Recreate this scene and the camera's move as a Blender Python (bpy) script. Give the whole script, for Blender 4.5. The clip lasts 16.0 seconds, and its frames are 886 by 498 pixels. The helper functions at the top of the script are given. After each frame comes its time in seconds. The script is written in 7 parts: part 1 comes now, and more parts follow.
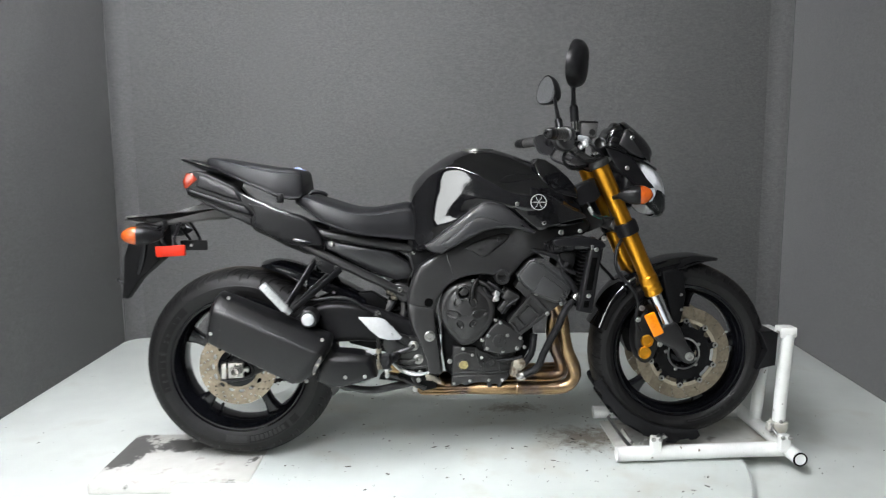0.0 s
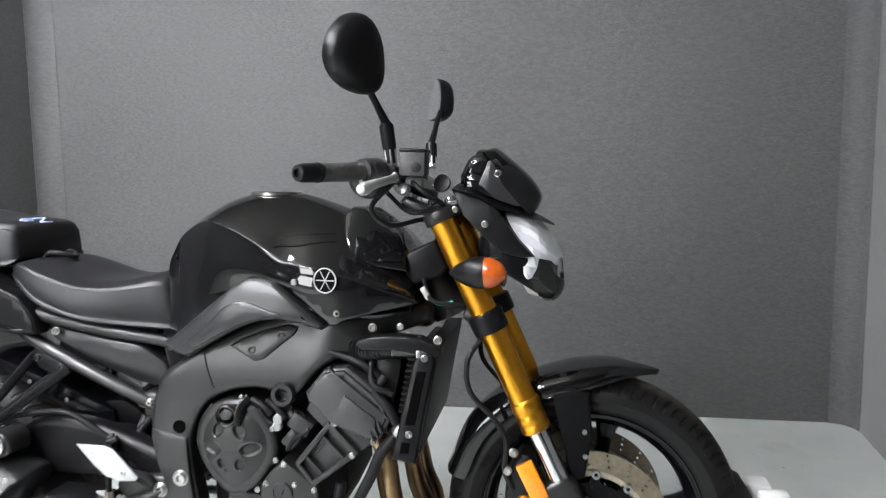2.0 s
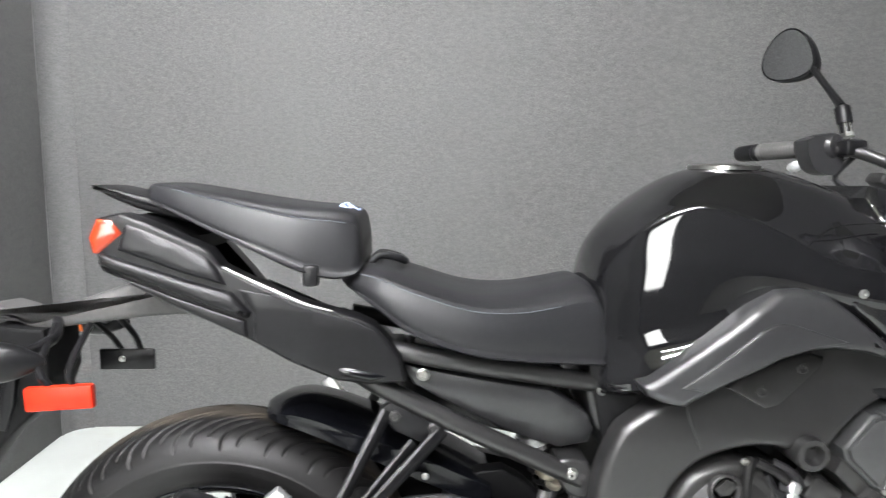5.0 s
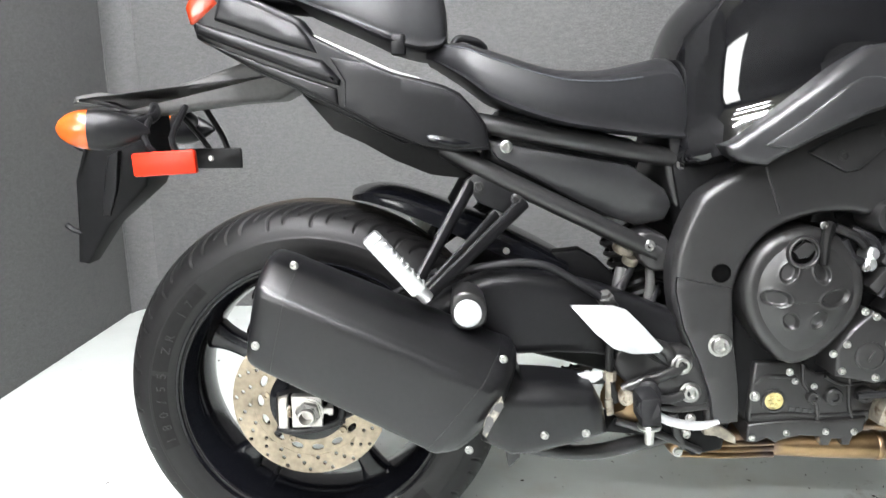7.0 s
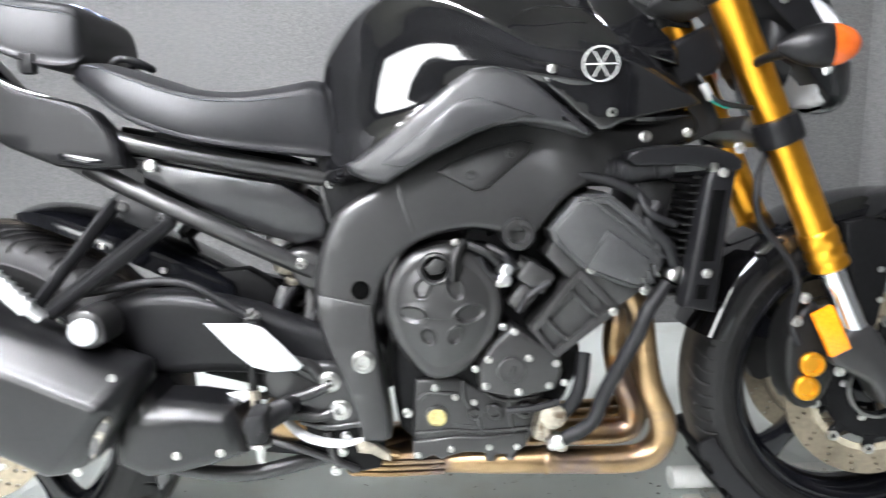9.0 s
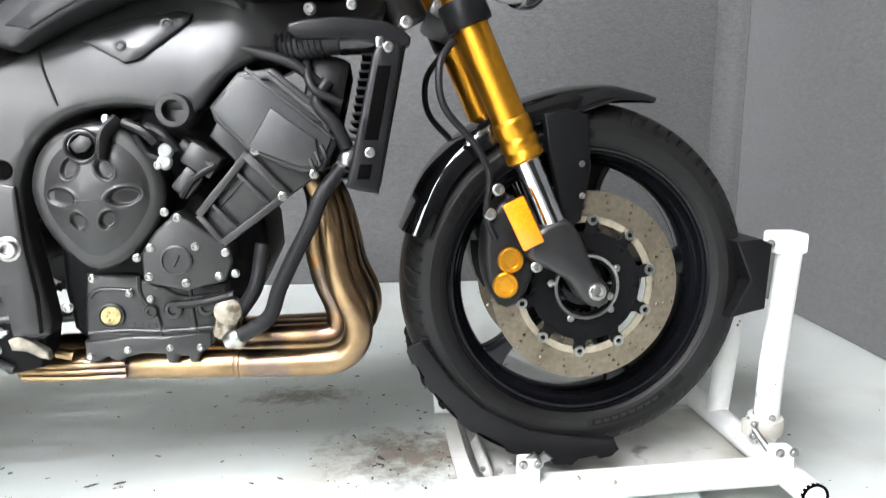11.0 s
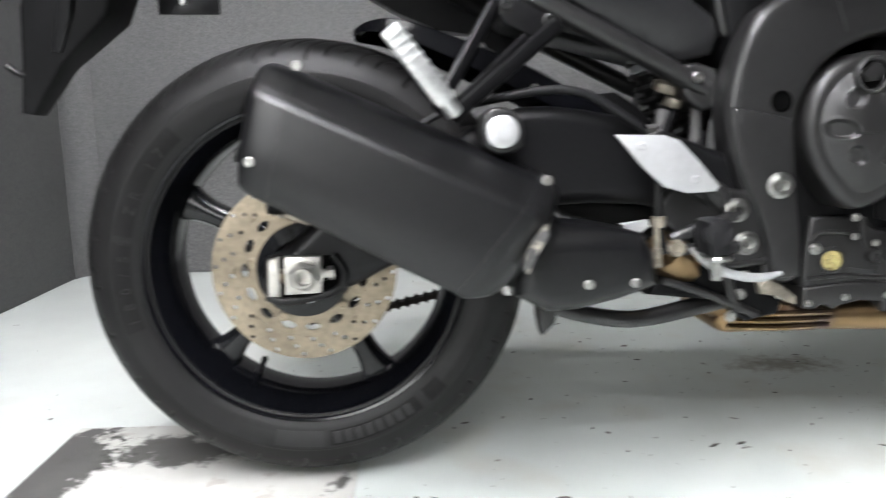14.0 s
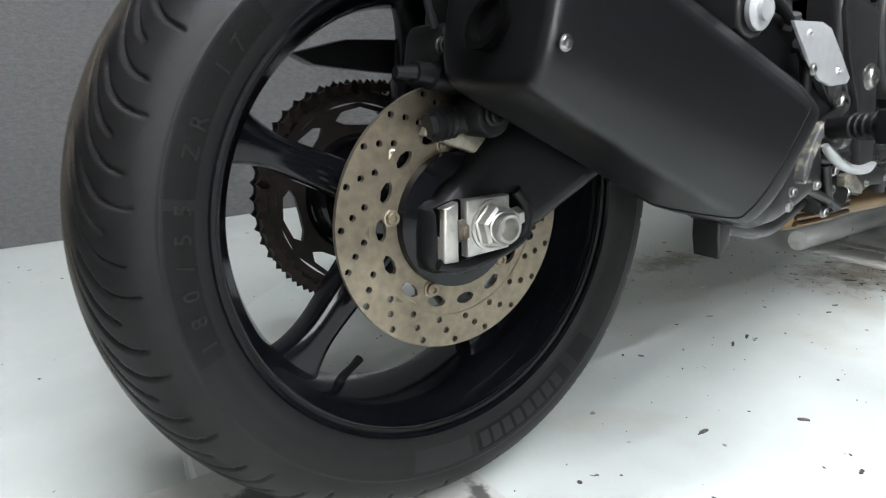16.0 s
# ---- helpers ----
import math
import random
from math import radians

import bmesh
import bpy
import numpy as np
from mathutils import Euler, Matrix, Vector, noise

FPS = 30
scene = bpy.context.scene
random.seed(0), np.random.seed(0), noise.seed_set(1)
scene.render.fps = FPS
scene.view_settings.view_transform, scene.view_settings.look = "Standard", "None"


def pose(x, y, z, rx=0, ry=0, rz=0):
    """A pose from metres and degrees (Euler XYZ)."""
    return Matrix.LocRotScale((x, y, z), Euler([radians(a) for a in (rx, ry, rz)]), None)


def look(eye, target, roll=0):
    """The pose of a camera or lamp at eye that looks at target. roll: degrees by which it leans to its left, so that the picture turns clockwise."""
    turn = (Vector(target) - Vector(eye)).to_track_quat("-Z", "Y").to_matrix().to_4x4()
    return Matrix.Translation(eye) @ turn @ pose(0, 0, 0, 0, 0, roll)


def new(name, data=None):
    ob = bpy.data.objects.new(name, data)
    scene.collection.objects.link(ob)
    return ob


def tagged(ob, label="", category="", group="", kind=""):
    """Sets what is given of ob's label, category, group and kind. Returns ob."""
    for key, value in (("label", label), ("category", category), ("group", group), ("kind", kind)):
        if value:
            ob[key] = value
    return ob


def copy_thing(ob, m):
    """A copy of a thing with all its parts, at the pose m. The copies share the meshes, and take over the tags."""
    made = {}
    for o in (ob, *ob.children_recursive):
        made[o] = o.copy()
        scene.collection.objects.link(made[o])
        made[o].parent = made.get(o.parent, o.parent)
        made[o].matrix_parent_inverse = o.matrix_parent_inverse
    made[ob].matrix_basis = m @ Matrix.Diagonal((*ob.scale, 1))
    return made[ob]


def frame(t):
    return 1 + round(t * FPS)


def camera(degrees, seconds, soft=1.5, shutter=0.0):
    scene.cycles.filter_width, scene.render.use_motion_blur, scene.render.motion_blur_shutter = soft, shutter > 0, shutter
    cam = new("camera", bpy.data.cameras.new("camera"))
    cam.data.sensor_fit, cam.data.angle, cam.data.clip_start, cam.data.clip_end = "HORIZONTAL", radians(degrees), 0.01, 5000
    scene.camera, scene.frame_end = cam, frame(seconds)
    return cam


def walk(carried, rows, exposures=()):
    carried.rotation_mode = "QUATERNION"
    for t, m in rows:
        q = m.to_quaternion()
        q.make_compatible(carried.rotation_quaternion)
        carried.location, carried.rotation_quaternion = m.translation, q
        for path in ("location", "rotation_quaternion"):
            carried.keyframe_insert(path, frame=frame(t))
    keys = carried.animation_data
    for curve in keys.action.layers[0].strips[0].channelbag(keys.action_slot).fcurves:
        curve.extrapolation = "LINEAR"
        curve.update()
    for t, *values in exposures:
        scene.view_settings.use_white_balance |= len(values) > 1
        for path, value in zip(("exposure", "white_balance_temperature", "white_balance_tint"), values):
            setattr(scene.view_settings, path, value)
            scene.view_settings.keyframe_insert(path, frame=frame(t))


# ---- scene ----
cam = camera(65.3, 16.0, soft=1.15, shutter=0.5)
PATH = [
    (0, (0.631, -2.284, 0.98), (0.658, -0.301, 0.725), -0.4),
    (0.5, (0.85, -2.145, 0.974), (0.811, -0.16, 0.731), -0.8),
    (1, (1.111, -1.933, 0.973), (1.006, 0.051, 0.736), -0.9),
    (1.5, (1.317, -1.676, 1.029), (1.067, 0.293, 0.779), -1.0),
    (2, (1.388, -1.417, 1.046), (1.057, 0.544, 0.834), -0.7),
    (2.5, (1.363, -1.242, 1.063), (0.991, 0.712, 0.848), -0.7),
    (3, (1.191, -1.133, 1.05), (0.863, 0.828, 0.83), -0.3),
    (3.5, (0.969, -1.097, 1.04), (0.798, 0.882, 0.806), -0.0),
    (4, (0.762, -1.08, 1.043), (0.698, 0.905, 0.805), -0.4),
    (4.5, (0.531, -1.071, 1.037), (0.531, 0.914, 0.792), -0.3),
    (5, (0.314, -1.058, 1.015), (0.356, 0.927, 0.777), -0.2),
    (5.2, (0.277, -1.074, 1.013), (0.272, 0.913, 0.78), -0.6),
    (6.25, (0.19, -1.11, 0.895), (0.155, 0.865, 0.555), -0.8),
    (7.3, (0.253, -1.131, 0.761), (0.191, 0.825, 0.353), -1.0),
    (7.5, (0.247, -1.113, 0.762), (0.241, 0.847, 0.367), -0.8),
    (8, (0.399, -1.135, 0.766), (0.339, 0.836, 0.436), -0.9),
    (8.5, (0.537, -1.146, 0.763), (0.538, 0.829, 0.449), -0.6),
    (9, (0.708, -1.137, 0.755), (0.764, 0.837, 0.436), -0.7),
    (9.5, (0.857, -1.129, 0.73), (1.003, 0.845, 0.442), -0.5),
    (9.7, (0.925, -1.128, 0.722), (1.075, 0.846, 0.444), -0.6),
    (10.75, (1.12, -1.135, 0.62), (1.31, 0.835, 0.295), -0.1),
    (11.8, (1.006, -1.123, 0.521), (1.209, 0.833, 0.159), 0.5),
    (12, (0.951, -1.113, 0.512), (1.147, 0.847, 0.165), 0.6),
    (12.5, (0.779, -1.094, 0.506), (0.952, 0.871, 0.174), 0.4),
    (13, (0.571, -1.076, 0.508), (0.709, 0.893, 0.182), 0.0),
    (13.5, (0.357, -1.056, 0.502), (0.46, 0.917, 0.188), -0.5),
    (14, (0.139, -1.025, 0.504), (0.227, 0.944, 0.163), -0.6),
    (14.5, (-0.086, -0.955, 0.506), (0.189, 0.991, 0.135), -0.5),
    (15, (-0.294, -0.839, 0.501), (0.354, 1.006, 0.084), -0.3),
    (15.5, (-0.378, -0.713, 0.481), (0.565, 0.981, -0.013), -0.7),
    (16, (-0.373, -0.612, 0.463), (0.698, 0.991, -0.069), -1.2),
]
walk(cam, [(t, look(eye, target, roll)) for t, eye, target, roll in PATH],
     exposures=[(0.0, 0.18, 6520, 9.5), (1.0, 0.32, 6500, 10), (2.0, 0.56, 6500, 10.5), (3.0, 0.88, 6620, 11.5), (4.0, 1.07, 6660, 10.5), (5.0, 1.11, 6680, 10), (7.5, 1.12, 6580, 10), (8.5, 1.30, 6450, 11), (9.5, 1.37, 6480, 11),
                (12.0, 1.08, 6500, 11), (13.0, 0.82, 6500, 11), (14.0, 0.44, 6580, 11.5), (15.0, 0.32, 6540, 11.5), (16.0, 0.28, 6420, 9)])

# ---------------------------------------------------------------- world
world = bpy.data.worlds.new("world")
scene.world = world
world.use_nodes = True
world.node_tree.nodes["Background"].inputs[0].default_value = (0.75, 0.85, 1.0, 1)
world.node_tree.nodes["Background"].inputs[1].default_value = 0.3


# ---------------------------------------------------------------- materials
def material(name, color, rough=0.5, metal=0.0, grain=None, bump=None, spots=None, coat=0.0, spec=0.5, rvar=0.0):
    """grain: (scale, amount) of brightness noise; bump: (scale, strength, distance); spots: (scale, threshold, colour)."""
    m = bpy.data.materials.new(name)
    m.use_nodes = True
    t = m.node_tree
    b = t.nodes["Principled BSDF"]
    b.inputs["Base Color"].default_value = (*color, 1)
    b.inputs["Roughness"].default_value = rough
    b.inputs["Metallic"].default_value = metal
    b.inputs["Coat Weight"].default_value = coat
    b.inputs["Coat Roughness"].default_value = 0.03
    b.inputs["Specular IOR Level"].default_value = spec
    co = t.nodes.new("ShaderNodeTexCoord")

    def noise_node(scale, detail=6.0):
        n = t.nodes.new("ShaderNodeTexNoise")
        n.inputs["Scale"].default_value = scale
        n.inputs["Detail"].default_value = detail
        t.links.new(co.outputs["Object"], n.inputs["Vector"])
        return n

    last = None
    if grain:
        for k, (sc, am, *stretch) in enumerate(grain):
            n = noise_node(sc)
            if stretch:
                mp = t.nodes.new("ShaderNodeMapping")
                mp.inputs["Scale"].default_value = stretch[0]
                t.links.new(co.outputs["Object"], mp.inputs["Vector"])
                t.links.new(mp.outputs["Vector"], n.inputs["Vector"])
            r = t.nodes.new("ShaderNodeMapRange")
            r.inputs["From Min"].default_value, r.inputs["From Max"].default_value = 0.3, 0.7
            r.inputs["To Min"].default_value, r.inputs["To Max"].default_value = 1 - am, 1 + am
            t.links.new(n.outputs["Fac"], r.inputs["Value"])
            mul = t.nodes.new("ShaderNodeVectorMath")
            mul.operation = "SCALE"
            if last:
                t.links.new(last, mul.inputs[0])
            else:
                mul.inputs[0].default_value = color
            t.links.new(r.outputs["Result"], mul.inputs["Scale"])
            last = mul.outputs[0]
    if spots:
        for sc, th, soft, col in spots:
            n = noise_node(sc, 8.0)
            r = t.nodes.new("ShaderNodeMapRange")
            r.inputs["From Min"].default_value, r.inputs["From Max"].default_value = th, th + soft
            t.links.new(n.outputs["Fac"], r.inputs["Value"])
            mix = t.nodes.new("ShaderNodeMix")
            mix.data_type = "RGBA"
            t.links.new(r.outputs["Result"], mix.inputs["Factor"])
            if last:
                t.links.new(last, mix.inputs["A"])
            else:
                mix.inputs["A"].default_value = (*color, 1)
            mix.inputs["B"].default_value = (*col, 1)
            last = mix.outputs["Result"]
    if last:
        t.links.new(last, b.inputs["Base Color"])
    if rvar:
        n = noise_node(14.0)
        r = t.nodes.new("ShaderNodeMapRange")
        r.inputs["To Min"].default_value, r.inputs["To Max"].default_value = rough - rvar, rough + rvar
        t.links.new(n.outputs["Fac"], r.inputs["Value"])
        t.links.new(r.outputs["Result"], b.inputs["Roughness"])
    if bump:
        n = noise_node(bump[0], 3.0)
        bp = t.nodes.new("ShaderNodeBump")
        bp.inputs["Strength"].default_value = bump[1]
        bp.inputs["Distance"].default_value = bump[2]
        t.links.new(n.outputs["Fac"], bp.inputs["Height"])
        t.links.new(bp.outputs["Normal"], b.inputs["Normal"])
    return m


def glow(name, color, strength):
    m = bpy.data.materials.new(name)
    m.use_nodes = True
    b = m.node_tree.nodes["Principled BSDF"]
    b.inputs["Base Color"].default_value = (0.9, 0.9, 0.9, 1)
    b.inputs["Emission Color"].default_value = (*color, 1)
    b.inputs["Emission Strength"].default_value = strength
    return m


def clear(name, color, rough=0.02):
    m = material(name, color, rough)
    b = m.node_tree.nodes["Principled BSDF"]
    b.inputs["Transmission Weight"].default_value = 1.0
    b.inputs["IOR"].default_value = 1.45
    return m


FELT = material("grey_felt", (0.106, 0.1055, 0.105), 0.95, grain=[(1.3, 0.05), (1.0, 0.28, (190, 190, 520)), (1.0, 0.13, (45, 45, 110))], bump=(500, 0.5, 0.002), spec=0.1)
FELT.node_tree.nodes["Principled BSDF"].inputs["Sheen Weight"].default_value = 0.21
FELT.node_tree.nodes["Principled BSDF"].inputs["Sheen Roughness"].default_value = 0.45
FLOOR = material("painted_floor", (0.60, 0.63, 0.605), 0.42, grain=[(1.2, 0.06), (4, 0.05), (14, 0.03)], bump=(40, 0.12, 0.001), rvar=0.12,
                 spots=[(26, 0.735, 0.02, (0.12, 0.11, 0.10)), (4.0, 0.60, 0.25, (0.47, 0.46, 0.41))])
TABLE = material("painted_turntable", (0.59, 0.63, 0.605), 0.4, grain=[(1.5, 0.06), (4, 0.05), (14, 0.03)], bump=(40, 0.12, 0.001), rvar=0.12,
                 spots=[(30, 0.70, 0.02, (0.11, 0.10, 0.09)), (5.0, 0.55, 0.25, (0.50, 0.49, 0.43))])


def add_stain(m, centre, radius, color, scale, edge=(0.70, 0.98)):
    """An oily smear with a ragged edge round one spot of a surface."""
    t = m.node_tree
    b = t.nodes["Principled BSDF"]
    old = b.inputs["Base Color"].links[0].from_socket
    co, mp, g, n = (t.nodes.new(k) for k in ("ShaderNodeTexCoord", "ShaderNodeMapping", "ShaderNodeTexGradient", "ShaderNodeTexNoise"))
    mp.vector_type = "TEXTURE"
    mp.inputs["Location"].default_value = centre
    mp.inputs["Scale"].default_value = radius
    g.gradient_type = "SPHERICAL"
    n.inputs["Scale"].default_value, n.inputs["Detail"].default_value, n.inputs["Roughness"].default_value = scale, 9.0, 0.7
    t.links.new(co.outputs["Object"], mp.inputs["Vector"])
    t.links.new(mp.outputs["Vector"], g.inputs["Vector"])
    t.links.new(co.outputs["Object"], n.inputs["Vector"])
    mul = t.nodes.new("ShaderNodeMath")
    mul.operation = "MULTIPLY_ADD"
    mul.inputs[1].default_value = 0.55
    t.links.new(g.outputs["Fac"], mul.inputs[0])
    t.links.new(n.outputs["Fac"], mul.inputs[2])
    r = t.nodes.new("ShaderNodeMapRange")
    r.inputs["From Min"].default_value, r.inputs["From Max"].default_value, r.inputs["To Max"].default_value = edge[0], edge[1], 0.9
    t.links.new(mul.outputs[0], r.inputs["Value"])
    mix = t.nodes.new("ShaderNodeMix")
    mix.data_type = "RGBA"
    t.links.new(r.outputs["Result"], mix.inputs["Factor"])
    t.links.new(old, mix.inputs["A"])
    mix.inputs["B"].default_value = (*color, 1)
    t.links.new(mix.outputs["Result"], b.inputs["Base Color"])


add_stain(TABLE, (0.47, 0.02, 0.035), (0.30, 0.20, 0.3), (0.17, 0.135, 0.095), 22.0)
add_stain(TABLE, (0.22, 0.33, 0.035), (0.22, 0.10, 0.3), (0.22, 0.20, 0.16), 30.0)
UNSEEN_FLOOR = material("unseen_dark_floor", (0.15, 0.15, 0.14), 0.6, grain=[(2, 0.1), (30, 0.08)], bump=(60, 0.1, 0.002))
PLAIN = material("unseen_dark_wall", (0.045, 0.046, 0.045), 0.8, grain=[(2, 0.06), (30, 0.04)], bump=(60, 0.1, 0.002))
CEILING = material("ceiling_paint", (0.19, 0.19, 0.155), 0.8, grain=[(2, 0.06), (30, 0.04)], bump=(60, 0.1, 0.002))
GLOSS = material("gloss_black_paint", (0.004, 0.004, 0.0045), 0.05, coat=0.25, grain=[(60, 0.2), (4, 0.15)])
FRAME = material("satin_black_frame", (0.0125, 0.0123, 0.0125), 0.33, grain=[(90, 0.12), (6, 0.1)], bump=(600, 0.08, 0.0005), rvar=0.05, spec=0.5)
PLASTIC = material("matt_black_plastic", (0.006, 0.006, 0.0066), 0.32, grain=[(150, 0.15), (5, 0.1)], bump=(900, 0.12, 0.0004), spec=0.18)
PAD = material("grained_cover_plastic", (0.016, 0.016, 0.017), 0.31, grain=[(100, 0.12), (5, 0.12)], bump=(700, 0.35, 0.0006), spec=0.45)
VINYL = material("black_seat_vinyl", (0.0095, 0.0095, 0.0108), 0.44, grain=[(120, 0.12), (6, 0.15)], bump=(800, 0.25, 0.0005), spec=0.36)
RUBBER = material("tyre_rubber", (0.0072, 0.0072, 0.0080), 0.5, grain=[(50, 0.15), (7, 0.25)], bump=(350, 0.15, 0.0006), rvar=0.08, spec=0.2)
def dusty_crown(m):
    """Pale road dust along the middle of the tread."""
    t = m.node_tree
    b = t.nodes["Principled BSDF"]
    old = b.inputs["Base Color"].links[0].from_socket
    co, sep, ab, n, add, r, mix = (t.nodes.new(k) for k in ("ShaderNodeTexCoord", "ShaderNodeSeparateXYZ", "ShaderNodeMath", "ShaderNodeTexNoise", "ShaderNodeMath", "ShaderNodeMapRange", "ShaderNodeMix"))
    ab.operation, add.operation, mix.data_type = "ABSOLUTE", "MULTIPLY_ADD", "RGBA"
    n.inputs["Scale"].default_value, n.inputs["Detail"].default_value = 45.0, 6.0
    add.inputs[1].default_value = -0.022
    r.inputs["From Min"].default_value, r.inputs["From Max"].default_value = 0.022, 0.004
    r.inputs["To Max"].default_value = 0.85
    t.links.new(co.outputs["Object"], sep.inputs[0])
    t.links.new(sep.outputs["Y"], ab.inputs[0])
    t.links.new(co.outputs["Object"], n.inputs["Vector"])
    t.links.new(n.outputs["Fac"], add.inputs[0])
    t.links.new(ab.outputs[0], add.inputs[2])
    t.links.new(add.outputs[0], r.inputs["Value"])
    t.links.new(r.outputs["Result"], mix.inputs["Factor"])
    t.links.new(old, mix.inputs["A"])
    mix.inputs["B"].default_value = (0.055, 0.046, 0.036, 1)
    t.links.new(mix.outputs["Result"], b.inputs["Base Color"])
    return m


TREAD = dusty_crown(material("dusty_tyre_rubber", (0.0052, 0.0050, 0.0051), 0.5, grain=[(50, 0.15), (7, 0.25)], bump=(350, 0.15, 0.0006), rvar=0.08, spec=0.24))
RIM = material("black_rim_enamel", (0.003, 0.0032, 0.0042), 0.14, coat=0.05, spec=0.3, grain=[(60, 0.2), (5, 0.2)])
GOLD = material("gold_anodised", (0.74, 0.345, 0.03), 0.34, 1.0, grain=[(70, 0.06), (8, 0.05)], rvar=0.05)
CHROME = material("chrome", (0.72, 0.73, 0.75), 0.08, 1.0, grain=[(40, 0.06)])
STEEL = material("zinc_steel", (0.37, 0.37, 0.355), 0.30, 1.0, grain=[(200, 0.15), (30, 0.1)])
ALLOY = material("cast_alloy", (0.62, 0.63, 0.63), 0.4, 0.9, grain=[(160, 0.1), (20, 0.1)], bump=(400, 0.1, 0.0005))
BLOCK = material("scuffed_axle_metal", (0.46, 0.45, 0.42), 0.38, 0.8, grain=[(90, 0.15), (25, 0.2)], spots=[(30, 0.58, 0.12, (0.16, 0.14, 0.11))])
PLATE = material("brushed_aluminium", (0.54, 0.55, 0.56), 0.42, 0.6, grain=[(90, 0.05)])
DISC = material("disc_steel", (0.245, 0.208, 0.155), 0.40, 0.9, grain=[(120, 0.16), (14, 0.22), (4, 0.12)], bump=(300, 0.15, 0.0003))
ENGINE = material("engine_enamel", (0.0135, 0.0132, 0.0132), 0.37, grain=[(110, 0.12), (9, 0.15)], bump=(450, 0.12, 0.0006), spec=0.48)
HEAD = material("grey_cast_head", (0.026, 0.0265, 0.027), 0.40, grain=[(110, 0.12), (9, 0.15)], bump=(450, 0.2, 0.0006), spec=0.45)
RUSTY = material("oily_rusty_chain", (0.010, 0.008, 0.007), 0.5, 0.2, grain=[(60, 0.4), (9, 0.3)], spots=[(30, 0.58, 0.12, (0.026, 0.014, 0.009))], spec=0.25)
DARK = material("black_fittings", (0.005, 0.005, 0.005), 0.45, grain=[(50, 0.3)], spec=0.25)
# Near-black that puts the shade inside holes into the colour.
HOLE_SHADE = material("painted_hole_shade", (0.0015, 0.0015, 0.0015), 0.9, grain=[(60, 0.3)], spec=0.02)
# Black for dull mouldings, and for gap shade put into the colour.
SHADOWED = material("dull_black_and_gap_shade", (0.0035, 0.0035, 0.0038), 0.5, grain=[(90, 0.3), (9, 0.2)], bump=(600, 0.2, 0.0005), spec=0.10)
CREAM = material("unswept_disc_edge", (0.40, 0.355, 0.27), 0.42, 0.6, grain=[(120, 0.12), (14, 0.2)])
DIRTY = material("grimy_painted_sheet", (0.55, 0.55, 0.515), 0.5, grain=[(20, 0.08), (5, 0.16)], bump=(60, 0.2, 0.001), spots=[(5, 0.54, 0.20, (0.27, 0.25, 0.205)), (14, 0.64, 0.10, (0.14, 0.12, 0.095))])
EXHAUST = material("satin_black_exhaust_paint", (0.0052, 0.0052, 0.0058), 0.31, grain=[(140, 0.2), (7, 0.14)], bump=(900, 0.15, 0.0004), rvar=0.0, spec=0.38)
BRONZE = material("heat_tinted_pipe", (0.29, 0.195, 0.105), 0.33, 1.0, grain=[(30, 0.2), (6, 0.25)], rvar=0.08,
                  spots=[(9, 0.52, 0.12, (0.16, 0.12, 0.11)), (14, 0.6, 0.1, (0.35, 0.16, 0.05))])
ORANGE = material("orange_reflector", (0.80, 0.23, 0.005), 0.25, grain=[(300, 0.15), (40, 0.06)], coat=0.3)
SILVERED = material("silvered_reflector", (0.93, 0.94, 0.95), 0.22, 0.25, grain=[(50, 0.05)])
AMBER = material("amber_lens", (0.40, 0.072, 0.008), 0.25, grain=[(90, 0.1)], coat=0.4)
RED = material("red_lens", (0.42, 0.018, 0.005), 0.4, grain=[(90, 0.1)], spec=0.2)
LENS = clear("clear_lens", (0.95, 0.97, 1.0))
MIRROR = material("mirror_glass", (0.85, 0.87, 0.88), 0.01, 1.0)
WHITE = material("chipped_white_paint", (0.74, 0.75, 0.73), 0.42, grain=[(20, 0.05), (4, 0.05)], bump=(60, 0.15, 0.001),
                 spots=[(34, 0.68, 0.03, (0.16, 0.13, 0.10)), (9, 0.66, 0.1, (0.52, 0.50, 0.45))])
PLANK = material("worn_white_board", (0.52, 0.52, 0.49), 0.55, grain=[(20, 0.06)], bump=(60, 0.2, 0.001),
                 spots=[(11, 0.66, 0.04, (0.09, 0.085, 0.08)), (24, 0.6, 0.08, (0.42, 0.40, 0.37))])
STAINED = material("stained_metal", (0.27, 0.245, 0.20), 0.45, 0.6, grain=[(90, 0.35), (20, 0.3)], spots=[(40, 0.55, 0.1, (0.10, 0.075, 0.05))])
SCRAPED = material("scraped_metal", (0.17, 0.16, 0.135), 0.55, 0.0, grain=[(160, 0.5), (40, 0.4)], spots=[(70, 0.5, 0.05, (0.05, 0.05, 0.05))])
add_stain(PLANK, (-0.33, 0.0, 0.04), (0.14, 0.22, 0.2), (0.05, 0.048, 0.046), 14.0, (0.72, 0.78))
add_stain(PLANK, (-0.12, 0.04, 0.04), (0.22, 0.09, 0.2), (0.06, 0.057, 0.053), 18.0, (0.70, 0.82))
FADED = material("faded_plastic", (0.056, 0.055, 0.054), 0.48, grain=[(150, 0.15), (12, 0.2)], bump=(700, 0.3, 0.0005), spec=0.3)
GREASE = material("dark_grit", (0.075, 0.068, 0.06), 0.7, grain=[(60, 0.5), (4, 0.4)])
BLUE = material("pale_blue_print", (0.45, 0.55, 0.85), 0.4, grain=[(50, 0.05)])
BADGE = material("silver_badge", (0.33, 0.33, 0.32), 0.35, 0.5, grain=[(80, 0.06)])
